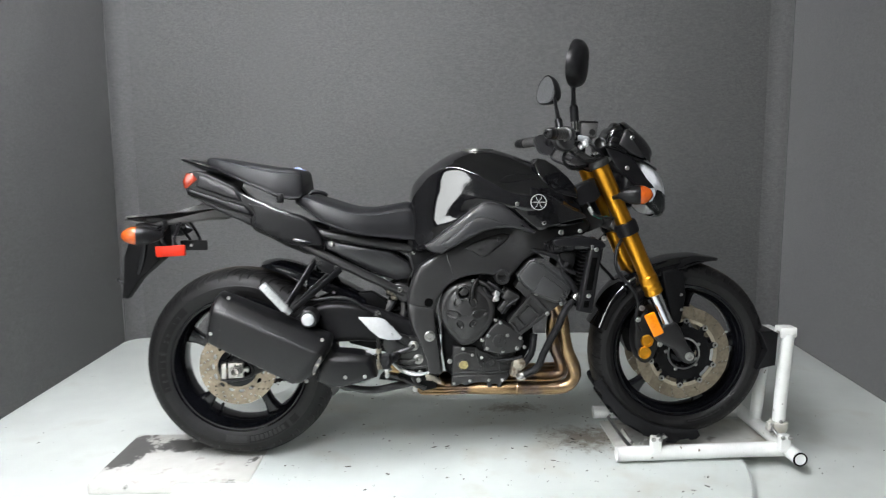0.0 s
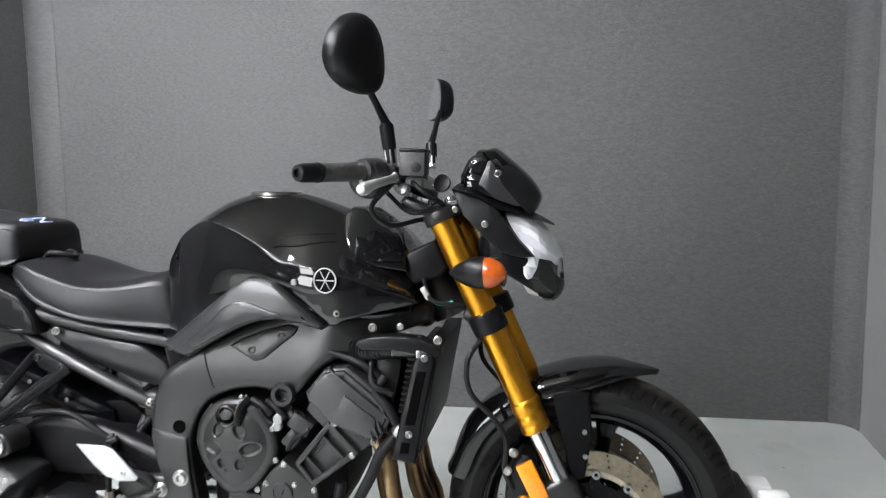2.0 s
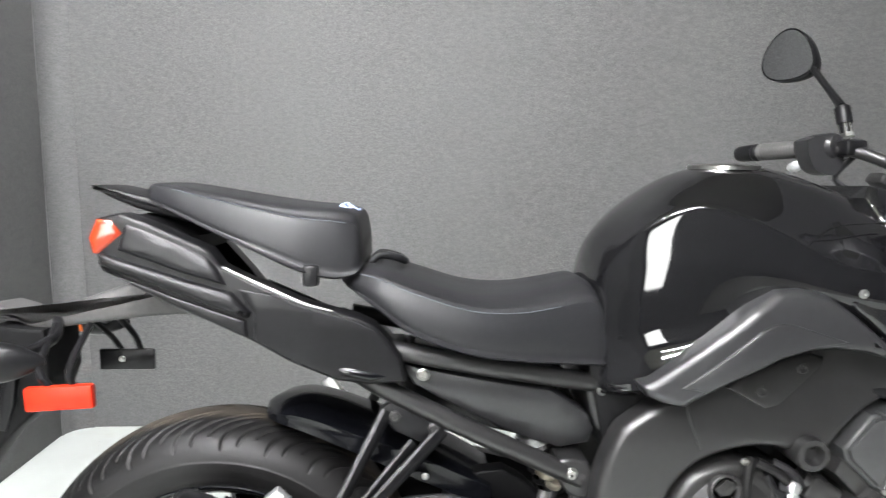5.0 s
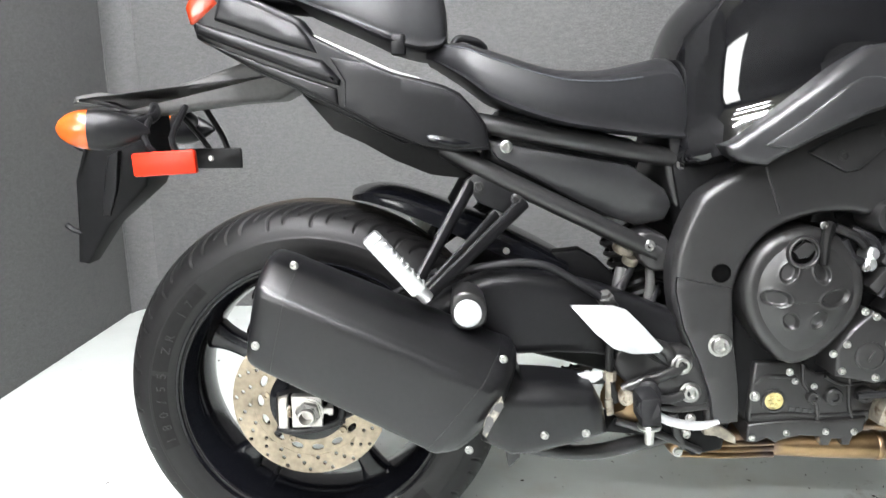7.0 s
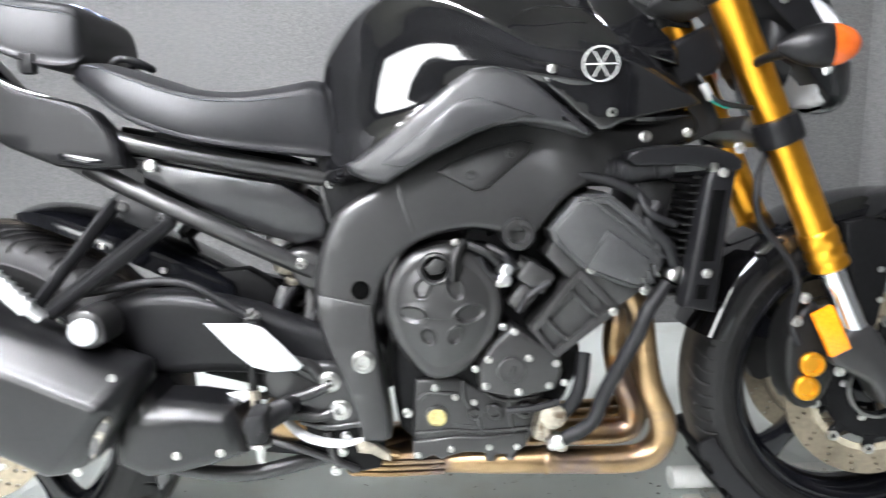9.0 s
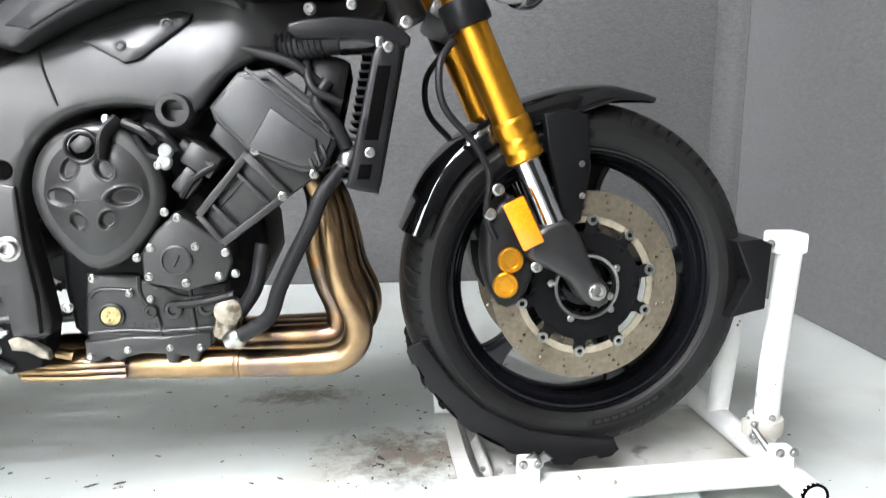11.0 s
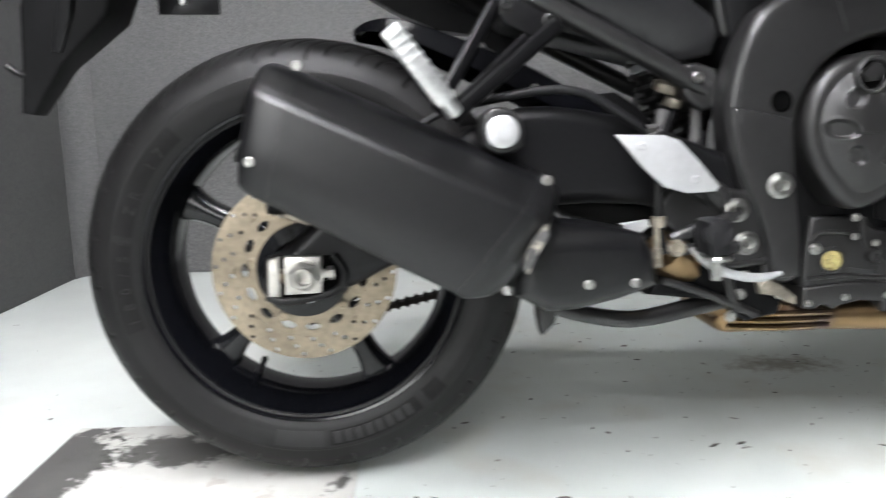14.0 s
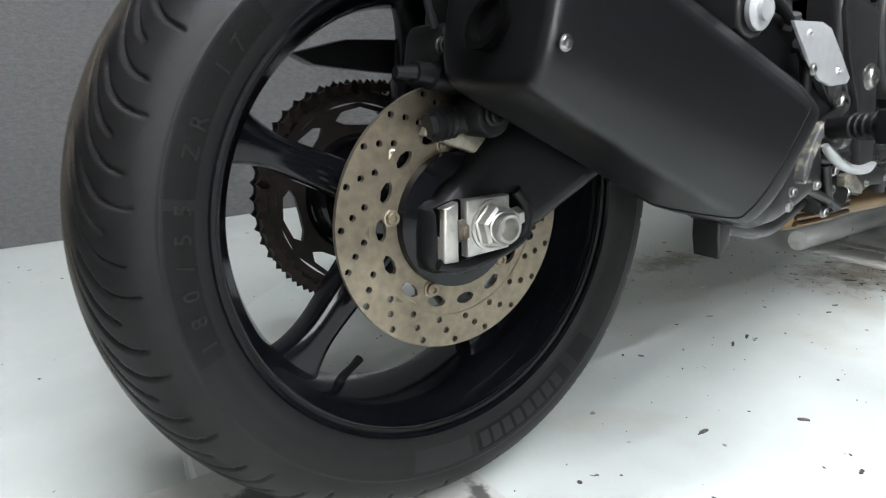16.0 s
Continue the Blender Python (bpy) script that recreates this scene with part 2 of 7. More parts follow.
LAMP = glow("lamp_diffuser", (0.95, 0.965, 1.025), 160.0)
BRIGHT_PANEL = glow("bright_panel_glow", (0.97, 1.0, 1.0), 9.0)


# ---------------------------------------------------------------- shape helpers
def catmull(pts, n, closed=False):
    pts = [np.array(p, float) for p in pts]
    out, m = [], len(pts)
    for i in range(m if closed else m - 1):
        if closed:
            a, b, c, d = (pts[(i + k) % m] for k in (-1, 0, 1, 2))
        else:
            b, c = pts[i], pts[i + 1]
            a = pts[i - 1] if i else 2 * b - c
            d = pts[i + 2] if i + 2 < m else 2 * c - b
        for j in range(n):
            s = j / n
            out.append(0.5 * (2 * b + (c - a) * s + (2 * a - 5 * b + 4 * c - d) * s * s + (3 * b - a - 3 * c + d) * s**3))
    if not closed:
        out.append(pts[-1])
    return out


def part(name, bm, mat, parent=None, label="", sharp=38):
    """One bmesh as one mesh object under a thing or a part."""
    bmesh.ops.remove_doubles(bm, verts=bm.verts, dist=1e-5)
    bmesh.ops.recalc_face_normals(bm, faces=bm.faces)
    for f in bm.faces:
        f.smooth = True
    lim = radians(sharp)
    for e in bm.edges:
        if len(e.link_faces) == 2 and e.calc_face_angle(0) > lim:
            e.smooth = False
    me = bpy.data.meshes.new(name)
    bm.to_mesh(me)
    bm.free()
    me.materials.append(mat)
    ob = new(name, me)
    if parent:
        ob.parent = parent
    if label:
        tagged(ob, label)
    return ob


def offset_ring(prof, d):
    """The outline moved inward by d (outline counter-clockwise)."""
    n, out = len(prof), []
    for i in range(n):
        p, a, b = prof[i], prof[i - 1], prof[(i + 1) % n]
        e1, e2 = p - a, b - p
        n1 = np.array([-e1[1], e1[0]]) / (np.hypot(*e1) + 1e-9)
        n2 = np.array([-e2[1], e2[0]]) / (np.hypot(*e2) + 1e-9)
        h = n1 + n2
        h /= np.hypot(*h) + 1e-9
        out.append(p + h * d / max(0.55, float(h @ n1)))
    return out


def plate(bm, prof, y0, y1, r=0.004, steps=3, smooth=0, side=1, bend=None, back=True, cell=0.025):
    """A slab with outline prof in x, z: rounded face at y0, plain back at y1. bend(x, z): added to y."""
    prof = [np.array(p, float) for p in prof]
    if smooth:
        prof = catmull(prof, smooth, True)
    area = sum(prof[i - 1][0] * prof[i][1] - prof[i][0] * prof[i - 1][1] for i in range(len(prof)))
    if area < 0:
        prof = prof[::-1]
    s = 1 if y1 > y0 else -1
    rings = [(prof, y1)]
    for k in range(steps + 1):
        a = math.pi / 2 * k / steps
        rings.append((offset_ring(prof, r * (1 - math.cos(a))), y0 + s * r * (1 - math.sin(a))))
    own = bmesh.new() if bend else bm
    made = [[own.verts.new((p[0], y if bend else side * y, p[1])) for p in ring] for ring, y in rings]
    n = len(prof)
    for a, b in zip(made, made[1:]):
        for i in range(n):
            own.faces.new((a[i], a[(i + 1) % n], b[(i + 1) % n], b[i]))
    own.faces.new(made[-1])
    if back:
        own.faces.new(made[0][::-1])
    if bend:
        for axis in (0, 2):
            vals = [p[axis // 2] for p in prof]
            for q in range(1, int((max(vals) - min(vals)) / cell) + 1):
                at, no = [0, 0, 0], [0, 0, 0]
                at[axis], no[axis] = min(vals) + q * cell, 1
                bmesh.ops.bisect_plane(own, geom=own.verts[:] + own.edges[:] + own.faces[:], plane_co=at, plane_no=no)
        for v in own.verts:
            v.co.y = side * (v.co.y + bend(v.co.x, v.co.z))
        tmp = bpy.data.meshes.new("bent")
        own.to_mesh(tmp)
        own.free()
        bm.from_mesh(tmp)
        bpy.data.meshes.remove(tmp)
    return bm


def lathe(bm, prof, c, axis=(0, 1, 0), seg=48, closed=False, caps=False):
    """prof: (radius, height along axis) turned round axis through c."""
    ax = Vector(axis).normalized()
    u = ax.orthogonal().normalized()
    v = ax.cross(u)
    rings = []
    for r, h in prof:
        if r < 1e-6:
            rings.append([bm.verts.new(Vector(c) + ax * h)])
        else:
            rings.append([bm.verts.new(Vector(c) + ax * h + (u * math.cos(2 * math.pi * i / seg) + v * math.sin(2 * math.pi * i / seg)) * r) for i in range(seg)])
    pairs = list(zip(rings, rings[1:])) + ([(rings[-1], rings[0])] if closed else [])
    for a, b in pairs:
        for i in range(seg):
            j = (i + 1) % seg
            if len(a) == 1 and len(b) == 1:
                continue
            if len(a) == 1:
                bm.faces.new((a[0], b[i], b[j]))
            elif len(b) == 1:
                bm.faces.new((a[i], a[j], b[0]))
            else:
                bm.faces.new((a[i], a[j], b[j], b[i]))
    if caps:
        for ring in (rings[0], rings[-1]):
            if len(ring) > 1:
                bm.faces.new(ring)
    return bm


def tube(bm, pts, r, seg=12, n=6, flat=(1.0, 1.0)):
    """A round bar along a smooth path. r: one radius or one for each point."""
    k = len(pts)
    rad = [r] * k if isinstance(r, (int, float)) else list(r)
    line = catmull([(*p, q) for p, q in zip(pts, rad)], n) if n > 1 else [np.array((*p, q)) for p, q in zip(pts, rad)]
    up, rings = None, []
    for i, p in enumerate(line):
        d = Vector(line[min(i + 1, len(line) - 1)][:3] - line[max(i - 1, 0)][:3]).normalized()
        if up is None:
            up = d.orthogonal().normalized() if abs(d.z) > 0.95 else (Vector((0, 0, 1)) - d * d.z).normalized()
        up = (up - d * up.dot(d)).normalized()
        w = d.cross(up)
        rings.append([bm.verts.new(Vector(p[:3]) + (up * flat[0] * math.cos(2 * math.pi * j / seg) + w * flat[1] * math.sin(2 * math.pi * j / seg)) * p[3]) for j in range(seg)])
    for a, b in zip(rings, rings[1:]):
        for j in range(seg):
            bm.faces.new((a[j], a[(j + 1) % seg], b[(j + 1) % seg], b[j]))
    bm.faces.new(rings[0][::-1])
    bm.faces.new(rings[-1])
    return bm


def box(bm, c, size, m=None, bevel=0.003, segments=2):
    got = bmesh.ops.create_cube(bm, size=1.0)["verts"]
    mat = Matrix.Translation(c) @ (m.to_4x4() if m else Matrix()) @ Matrix.Diagonal((*size, 1))
    bmesh.ops.transform(bm, matrix=mat, verts=got)
    if bevel:
        edges = list({e for v in got for e in v.link_edges})
        bmesh.ops.bevel(bm, geom=edges, offset=bevel, segments=segments, affect="EDGES", profile=0.5)
    return bm


def loft(bm, rows, nu=4, nv=4, closed=False, caps=True):
    """A smooth skin through rows of control points (each row has as many points)."""
    dense = [catmull(row, nv, closed) for row in rows]
    cols = [catmull([d[j] for d in dense], nu) for j in range(len(dense[0]))]
    grid = [[bm.verts.new(cols[j][i]) for j in range(len(cols))] for i in range(len(cols[0]))]
    m = len(cols)
    for a, b in zip(grid, grid[1:]):
        for j in range(m if closed else m - 1):
            bm.faces.new((a[j], a[(j + 1) % m], b[(j + 1) % m], b[j]))
    if caps:
        bm.faces.new(grid[0][::-1])
        bm.faces.new(grid[-1])
    return bm


def body(rows_half):
    """Whole rings from half sections (y >= 0, from the bottom up to the middle)."""
    out = []
    for x, half in rows_half:
        right = [(x, -y, z) for y, z in half]
        left = [(x, y, z) for y, z in reversed(half) if y > 1e-6]
        out.append(right + left)
    return out


BOLTS = {}


def bolt(x, y, z, r, parent, mat=None, side=1, axis=(0, -1, 0), h=0.6):
    """A flanged bolt head with a hexagon socket."""
    mat, r = mat or STEEL, r * 0.9
    key = (round(r, 4), mat.name, axis, side, h)
    if key not in BOLTS:
        bm = bmesh.new()
        ax = (axis[0], axis[1] * side, axis[2])
        lathe(bm, [(r, 0), (r, 0.12 * r), (0.8 * r, 0.2 * r), (0.78 * r, h * r), (0.66 * r, (h + 0.12) * r), (0.42 * r, (h + 0.12) * r), (0.38 * r, (h - 0.25) * r), (0, (h - 0.25) * r)], (0, 0, 0), ax, 14)
        ob = part("bolt", bm, mat, parent)
        BOLTS[key] = ob.data
    else:
        ob = new("bolt", BOLTS[key])
        ob.parent = parent
    ob.location = (x, y * side, z)
    return ob


def thing(name, label, category, at=(0, 0, 0), group=""):
    e = new(name)
    e.location = at
    e.empty_display_size = 0.1
    return tagged(e, label, category, group)


def drilled_ring(bm, bands, y, t, cx, cz):
    """A flat ring made of bands (r0, r1, count, hole half width along r, across, phase, step): every step-th cell has a real hole."""
    for r0, r1, count, ha, hb, phase, step in bands:
        for i in range(count):
            a0, a1 = ((i + phase) * 2 * math.pi / count, (i + 1 + phase) * 2 * math.pi / count)
            am, rm = (a0 + a1) / 2, (r0 + r1) / 2
            rim = [(r0, a0), (r0, am), (r0, a1), (rm, a1), (r1, a1), (r1, am), (r1, a0), (rm, a0)]
            hole = step and i % step == 0
            sets = []
            for yy in (y, y + t):
                o = [bm.verts.new((cx + r * math.cos(a), yy, cz + r * math.sin(a))) for r, a in rim]
                if hole:
                    q = []
                    for k in range(8):
                        ang = math.radians(-135 + 45 * k)
                        rr, tt = rm + ha * math.sin(ang), hb * math.cos(ang) / rm
                        q.append(bm.verts.new((cx + rr * math.cos(am + tt), yy, cz + rr * math.sin(am + tt))))
                    for k in range(8):
                        bm.faces.new((o[k], o[(k + 1) % 8], q[(k + 1) % 8], q[k]))
                    sets.append((o, q))
                else:
                    bm.faces.new(o)
                    sets.append((o, None))
            if hole:
                for k in range(8):
                    bm.faces.new((sets[0][1][k], sets[0][1][(k + 1) % 8], sets[1][1][(k + 1) % 8], sets[1][1][k]))
    for r in (bands[0][0], bands[-1][1]):
        seg = 72
        ring = [[bm.verts.new((cx + r * math.cos(2 * math.pi * i / seg), yy, cz + r * math.sin(2 * math.pi * i / seg))) for i in range(seg)] for yy in (y, y + t)]
        for i in range(seg):
            bm.faces.new((ring[0][i], ring[0][(i + 1) % seg], ring[1][(i + 1) % seg], ring[1][i]))
    return bm


# ---------------------------------------------------------------- the booth
def wall(name, x0, y0, x1, y1, z0, z1, thick, mat, label):
    d = Vector((x1 - x0, y1 - y0, 0))
    n = Vector((-d.y, d.x, 0)).normalized() * thick
    bm = bmesh.new()
    box(bm, ((x0 + x1 + n.x) / 2, (y0 + y1 + n.y) / 2, (z0 + z1) / 2), (d.length, thick, z1 - z0), Matrix.Rotation(math.atan2(d.y, d.x), 3, "Z"), 0.004)
    return tagged(part(name, bm, mat), label, "wall", kind="structure")


FLOOR_Z, DECK_Z = -0.045, -0.010
bm = bmesh.new()
box(bm, (0.75, 0.05, FLOOR_Z - 0.05), (9.0, 4.1, 0.1), bevel=0)
tagged(part("floor", bm, FLOOR), "pale grey-green painted concrete floor with scuffs", "floor", kind="structure")
# Darker floor added out of view; it cuts light bounced onto the bike.
bm = bmesh.new()
box(bm, (0.75, -3.65, FLOOR_Z - 0.052), (9.0, 3.3, 0.1), bevel=0)
tagged(part("floor_outer", bm, UNSEEN_FLOOR), "unseen dark grey floor added outside the booth to cut bounced light", "floor", kind="structure")
wall("wall_north", -1.15, 1.705, 2.645, 1.73, FLOOR_Z, 2.9, 0.06, FELT, "booth back wall covered in speckled grey felt")
wall("wall_west", -1.08, -1.2, -1.15, 1.705, FLOOR_Z, 2.9, 0.06, FELT, "booth side wall covered in speckled grey felt")
wall("wall_east", 2.645, 1.73, 2.36, -1.2, FLOOR_Z, 2.9, 0.06, FELT, "booth side wall covered in speckled grey felt")


def cove(name, corner, along_a, along_b, r=0.09):
    """A rounded felt corner that joins two booth walls."""
    c, u, v = Vector(corner), Vector(along_a).normalized(), Vector(along_b).normalized()
    half = u.angle(v) / 2
    mid = (u + v).normalized()
    centre = c + mid * (r / math.sin(half))
    p, q = c + u * (r / math.tan(half)) - centre, c + v * (r / math.tan(half)) - centre
    bm = bmesh.new()
    ring = []
    for k in range(13):
        d = (p.normalized().slerp(q.normalized(), k / 12)) * (r - 0.002)
        ring.append([bm.verts.new((centre.x + d.x, centre.y + d.y, z)) for z in (FLOOR_Z, 2.9)])
    for a, b in zip(ring, ring[1:]):
        bm.faces.new((a[0], b[0], b[1], a[1]))
    bmesh.ops.recalc_face_normals(bm, faces=bm.faces)
    bmesh.ops.solidify(bm, geom=bm.faces[:], thickness=0.002)
    return tagged(part(name, bm, FELT), "rounded booth corner covered in grey felt", "wall", kind="structure")


cove("wall_corner_1", (-1.15, 1.705, 0), (0.07, -2.905, 0), (3.825, 0.025, 0))
cove("wall_corner_2", (2.645, 1.73, 0), (-0.285, -2.93, 0), (-3.78, -0.025, 0))
# Unseen walls added to close the room; their dark colour limits fill light.
wall("wall_south", 5.0, -5.0, -3.5, -5.0, FLOOR_Z, 3.4, 0.1, PLAIN, "plain dark unseen wall added facing the booth")
wall("wall_southwest", -3.5, -5.0, -3.5, 2.0, FLOOR_Z, 3.4, 0.1, PLAIN, "plain dark unseen side wall added out of view")
wall("wall_southeast", 5.0, 2.0, 5.0, -5.0, FLOOR_Z, 3.4, 0.1, PLAIN, "plain dark unseen side wall added out of view")
wall("wall_outer_north", -3.5, 2.0, 5.0, 2.0, FLOOR_Z, 3.4, 0.1, PLAIN, "plain dark unseen wall added behind the booth")
bm = bmesh.new()
box(bm, (0.75, -1.5, 3.07), (9.0, 7.4, 0.1), bevel=0)
tagged(part("ceiling", bm, CEILING), "plain pale workshop ceiling", "ceiling", kind="structure")


def ceiling_light():
    t = thing("ceiling_light", "long white tube light hung below the ceiling", "ceiling light", group="ceiling lights")
    bm = bmesh.new()
    box(bm, (0, 0, 0.05), (1.3, 0.06, 0.03), bevel=0.006)
    for x in (-0.62, 0.62):
        box(bm, (x, 0, 0.0), (0.03, 0.05, 0.09), bevel=0.006)
    for x in (-0.5, 0.5):
        box(bm, (x, 0, 0.19), (0.012, 0.012, 0.26), bevel=0.002)
    part("housing", bm, WHITE, t)
    bm = bmesh.new()
    tube(bm, [(-0.61, 0, -0.01), (0.61, 0, -0.01)], 0.028, 16, 1)
    part("diffuser", bm, LAMP, t)
    return t


first = ceiling_light()
first.location = (-0.35, -0.7, 2.72)
for x, y in ((-0.35, -1.35), (-0.35, -2.0), (-0.35, -2.65), (-0.35, -3.3)):
    copy_thing(first, pose(x, y, 2.72))
# Glowing panel added out of view to give the tank its white reflection.
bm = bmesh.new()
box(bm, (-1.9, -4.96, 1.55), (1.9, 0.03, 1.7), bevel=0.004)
tagged(part("bright_panel_1", bm, BRIGHT_PANEL), "large glowing panel added out of view, mirrored in the tank", "window", kind="structure")

# turntable, board and wheel chock
turntable = thing("turntable", "low round turntable painted pale grey-green", "turntable", (0.72, 0.06, FLOOR_Z))
bm = bmesh.new()
lathe(bm, [(0.0, 0.0), (0.93, 0.0), (0.945, 0.006), (0.95, 0.02), (0.95, DECK_Z - FLOOR_Z - 0.008), (0.945, DECK_Z - FLOOR_Z - 0.002), (0.935, DECK_Z - FLOOR_Z), (0.0, DECK_Z - FLOOR_Z)], (0, 0, 0), (0, 0, 1), 96)
part("deck", bm, TABLE, turntable)
bm = bmesh.new()
lathe(bm, [(0.9505, 0.003), (0.954, 0.004), (0.954, 0.024), (0.9505, 0.0255)], (0, 0, 0), (0, 0, 1), 96)
part("edge_band", bm, TABLE, turntable)

board = thing("board", "worn white board end with scraped dark paint under the rear tyre", "board", (-0.1, 0.006, FLOOR_Z))
bm = bmesh.new()
box(bm, (-0.10, -0.05, 0.0205), (0.50, 0.385, 0.037), bevel=0.004)
part("plank", bm, PLANK, board)


def wheel_chock():
    t = thing("wheel_chock", "white tubular steel wheel chock with chipped paint holding the front wheel", "wheel chock", (1.5, 0.06, DECK_Z))

    def bar(name, pts, r, mat=WHITE, n=1, label=""):
        bm = bmesh.new()
        tube(bm, [(x - 1.5, y - 0.06, z) for x, y, z in pts], r, 16, n)
        return part(name, bm, mat, t, label)

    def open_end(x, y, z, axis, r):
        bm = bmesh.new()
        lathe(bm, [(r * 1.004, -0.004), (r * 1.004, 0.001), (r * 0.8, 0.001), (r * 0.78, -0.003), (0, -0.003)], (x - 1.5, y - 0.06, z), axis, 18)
        # The cross tube's open end has its inner shade painted black.
        part("tube_mouth", bm, HOLE_SHADE if axis[1] else WHITE, t)

    bar("side_tube", [(1.225, -0.13, 0.030), (1.80, -0.10, 0.030)], 0.024)
    open_end(1.225, -0.13, 0.030, (-1, 0.0, 0), 0.024)
    bar("side_tube", [(1.235, 0.252, 0.030), (1.80, 0.25, 0.030)], 0.024)
    bar("cross_tube", [(1.80, -0.19, 0.030), (1.80, 0.28, 0.030)], 0.023)
    open_end(1.80, -0.19, 0.030, (0, -1, 0), 0.023)
    bar("post", [(1.805, -0.03, 0.03), (1.80, -0.045, 0.20), (1.808, -0.055, 0.41)], 0.021)
    bar("post", [(1.80, 0.13, 0.03), (1.80, 0.105, 0.20), (1.806, 0.09, 0.38)], 0.021)
    bm = bmesh.new()
    box(bm, (0.05, 0.0, 0.004), (0.60, 0.32, 0.008), bevel=0.002)
    part("base_sheet", bm, DIRTY, t)
    bm = bmesh.new()
    box(bm, (0.305, -0.105, 0.415), (0.055, 0.05, 0.036), bevel=0.006)
    part("post_cap", bm, WHITE, t)
    bm = bmesh.new()
    box(bm, (0.304, 0.03, 0.385), (0.055, 0.05, 0.03), bevel=0.006)
    part("post_cap", bm, WHITE, t)
    # bolted grimy collar at the foot of the near post, with its rod
    bm = bmesh.new()
    lathe(bm, [(0.0215, -0.018), (0.029, -0.016), (0.031, -0.010), (0.031, 0.010), (0.029, 0.016), (0.0215, 0.018)], (0.302, -0.095, 0.085), (-0.03, -0.09, 1), 20)
    box(bm, (0.275, -0.105, 0.085), (0.035, 0.022, 0.030), bevel=0.004)
    collar = part("post_collar", bm, DIRTY, t, "grimy painted collar")
    for dx, dz in ((0.268, 0.095), (0.268, 0.074), (0.30, 0.105)):
        bolt(dx, -0.118, dz, 0.0075, collar)
    bm = bmesh.new()
    tube(bm, [(0.262, -0.10, 0.10), (0.285, -0.135, 0.06), (0.292, -0.165, 0.045)], 0.006, 10, 3)
    part("collar_rod", bm, STEEL, collar)
    # clamps with wing bolts on the near tube
    for x in (1.352, 1.775):
        bm = bmesh.new()
        box(bm, (x - 1.5, -0.19, 0.062), (0.034, 0.03, 0.055), bevel=0.005)
        c = part("clamp", bm, WHITE, t)
        bolt(x - 1.5 - 0.012, -0.206, 0.085, 0.009, c)
        bolt(x - 1.5 + 0.012, -0.206, 0.085, 0.009, c)
    bm = bmesh.new()
    tube(bm, [(-0.215, -0.185, 0.045), (-0.222, -0.1, 0.036), (-0.225, 0.12, 0.036)], 0.006, 10, 3)
    part("hinge_rod", bm, STEEL, t)
    for dx, dy, dz, r in ((-0.190, -0.170, 0.058, 0.006), (-0.172, -0.160, 0.066, 0.006), (-0.215, -0.15, 0.052, 0.006), (-0.225, 0.10, 0.050, 0.006)):
        bolt(dx, dy, dz, r, t)
    bm = bmesh.new()
    plate(bm, [(-0.155, 0.088), (-0.140, 0.100), (-0.132, 0.092), (-0.124, 0.100), (-0.110, 0.088), (-0.132, 0.080)], -0.198, -0.192, 0.002, 2)
    part("wing_nut", bm, STEEL, t)
    bm = bmesh.new()
    box(bm, (-0.203, -0.08, 0.022), (0.010, 0.20, 0.026), Matrix.Rotation(radians(35), 3, "Y"), 0.003)
    part("hinge_plate", bm, DIRTY, t)
    # dark cradle cheeks round the foot of the tyre
    for y in (-0.116, -0.004):
        bm = bmesh.new()
        c0 = (1.456 - 1.5, 0.345)
        out = [(c0[0] + r * math.cos(radians(a)), c0[1] + r * math.sin(radians(a))) for r, a in
               ((0.280, 197), (0.304, 197.5), (0.309, 199), (0.309, 203), (0.302, 204.5), (0.301, 209), (0.306, 210.5), (0.306, 214), (0.300, 215.5), (0.300, 226), (0.306, 228), (0.306, 233), (0.299, 235), (0.299, 244), (0.307, 246), (0.307, 252), (0.299, 254), (0.299, 260), (0.311, 262), (0.311, 268), (0.300, 270), (0.297, 276), (0.303, 277), (0.303, 281), (0.294, 284), (0.272, 283), (0.262, 270), (0.260, 250), (0.262, 230), (0.266, 215), (0.272, 203))]
        plate(bm, out, y - 0.004, y + 0.004, 0.003)
        part("cradle_cheek", bm, RUBBER, t)
    bm = bmesh.new()
    rows = []
    for a in range(200, 271, 5):
        r = 0.304
        rows.append([(c0[0] + r * math.cos(radians(a)), y, c0[1] + r * math.sin(radians(a))) for y in (-0.116, -0.09, -0.03, -0.004)])
    loft(bm, rows, 1, 1, caps=False)
    bmesh.ops.solidify(bm, geom=bm.faces[:], thickness=0.005)
    part("cradle", bm, SHADOWED, t)
    for a in (201.5, 210.5, 220.0, 248.0, 264.5):  # ribs across the outside of the cradle
        bm = bmesh.new()
        box(bm, (c0[0] + 0.304 * math.cos(radians(a)), -0.06, c0[1] + 0.304 * math.sin(radians(a))), (0.011, 0.112, 0.016), Matrix.Rotation(radians(-a), 3, "Y"), 0.004)
        part("cradle_rib", bm, SHADOWED, t)
    bm = bmesh.new()
    plate(bm, [(0.202, 0.290), (0.240, 0.300), (0.264, 0.305), (0.268, 0.415), (0.248, 0.424), (0.205, 0.420), (0.235, 0.355)], -0.13, 0.03, 0.004)
    part("front_stop", bm, PLASTIC, t)
    bolt(0.27, -0.12, 0.415, 0.008, t)


wheel_chock()

# ---------------------------------------------------------------- the motorcycle
bike = thing("motorcycle", "black naked motorcycle with gold front forks standing in a wheel chock", "motorcycle")
bike.matrix_basis = pose(0.0, -0.0034, -0.0048, -1.284, 0.164, 0.353)  # it leans a little
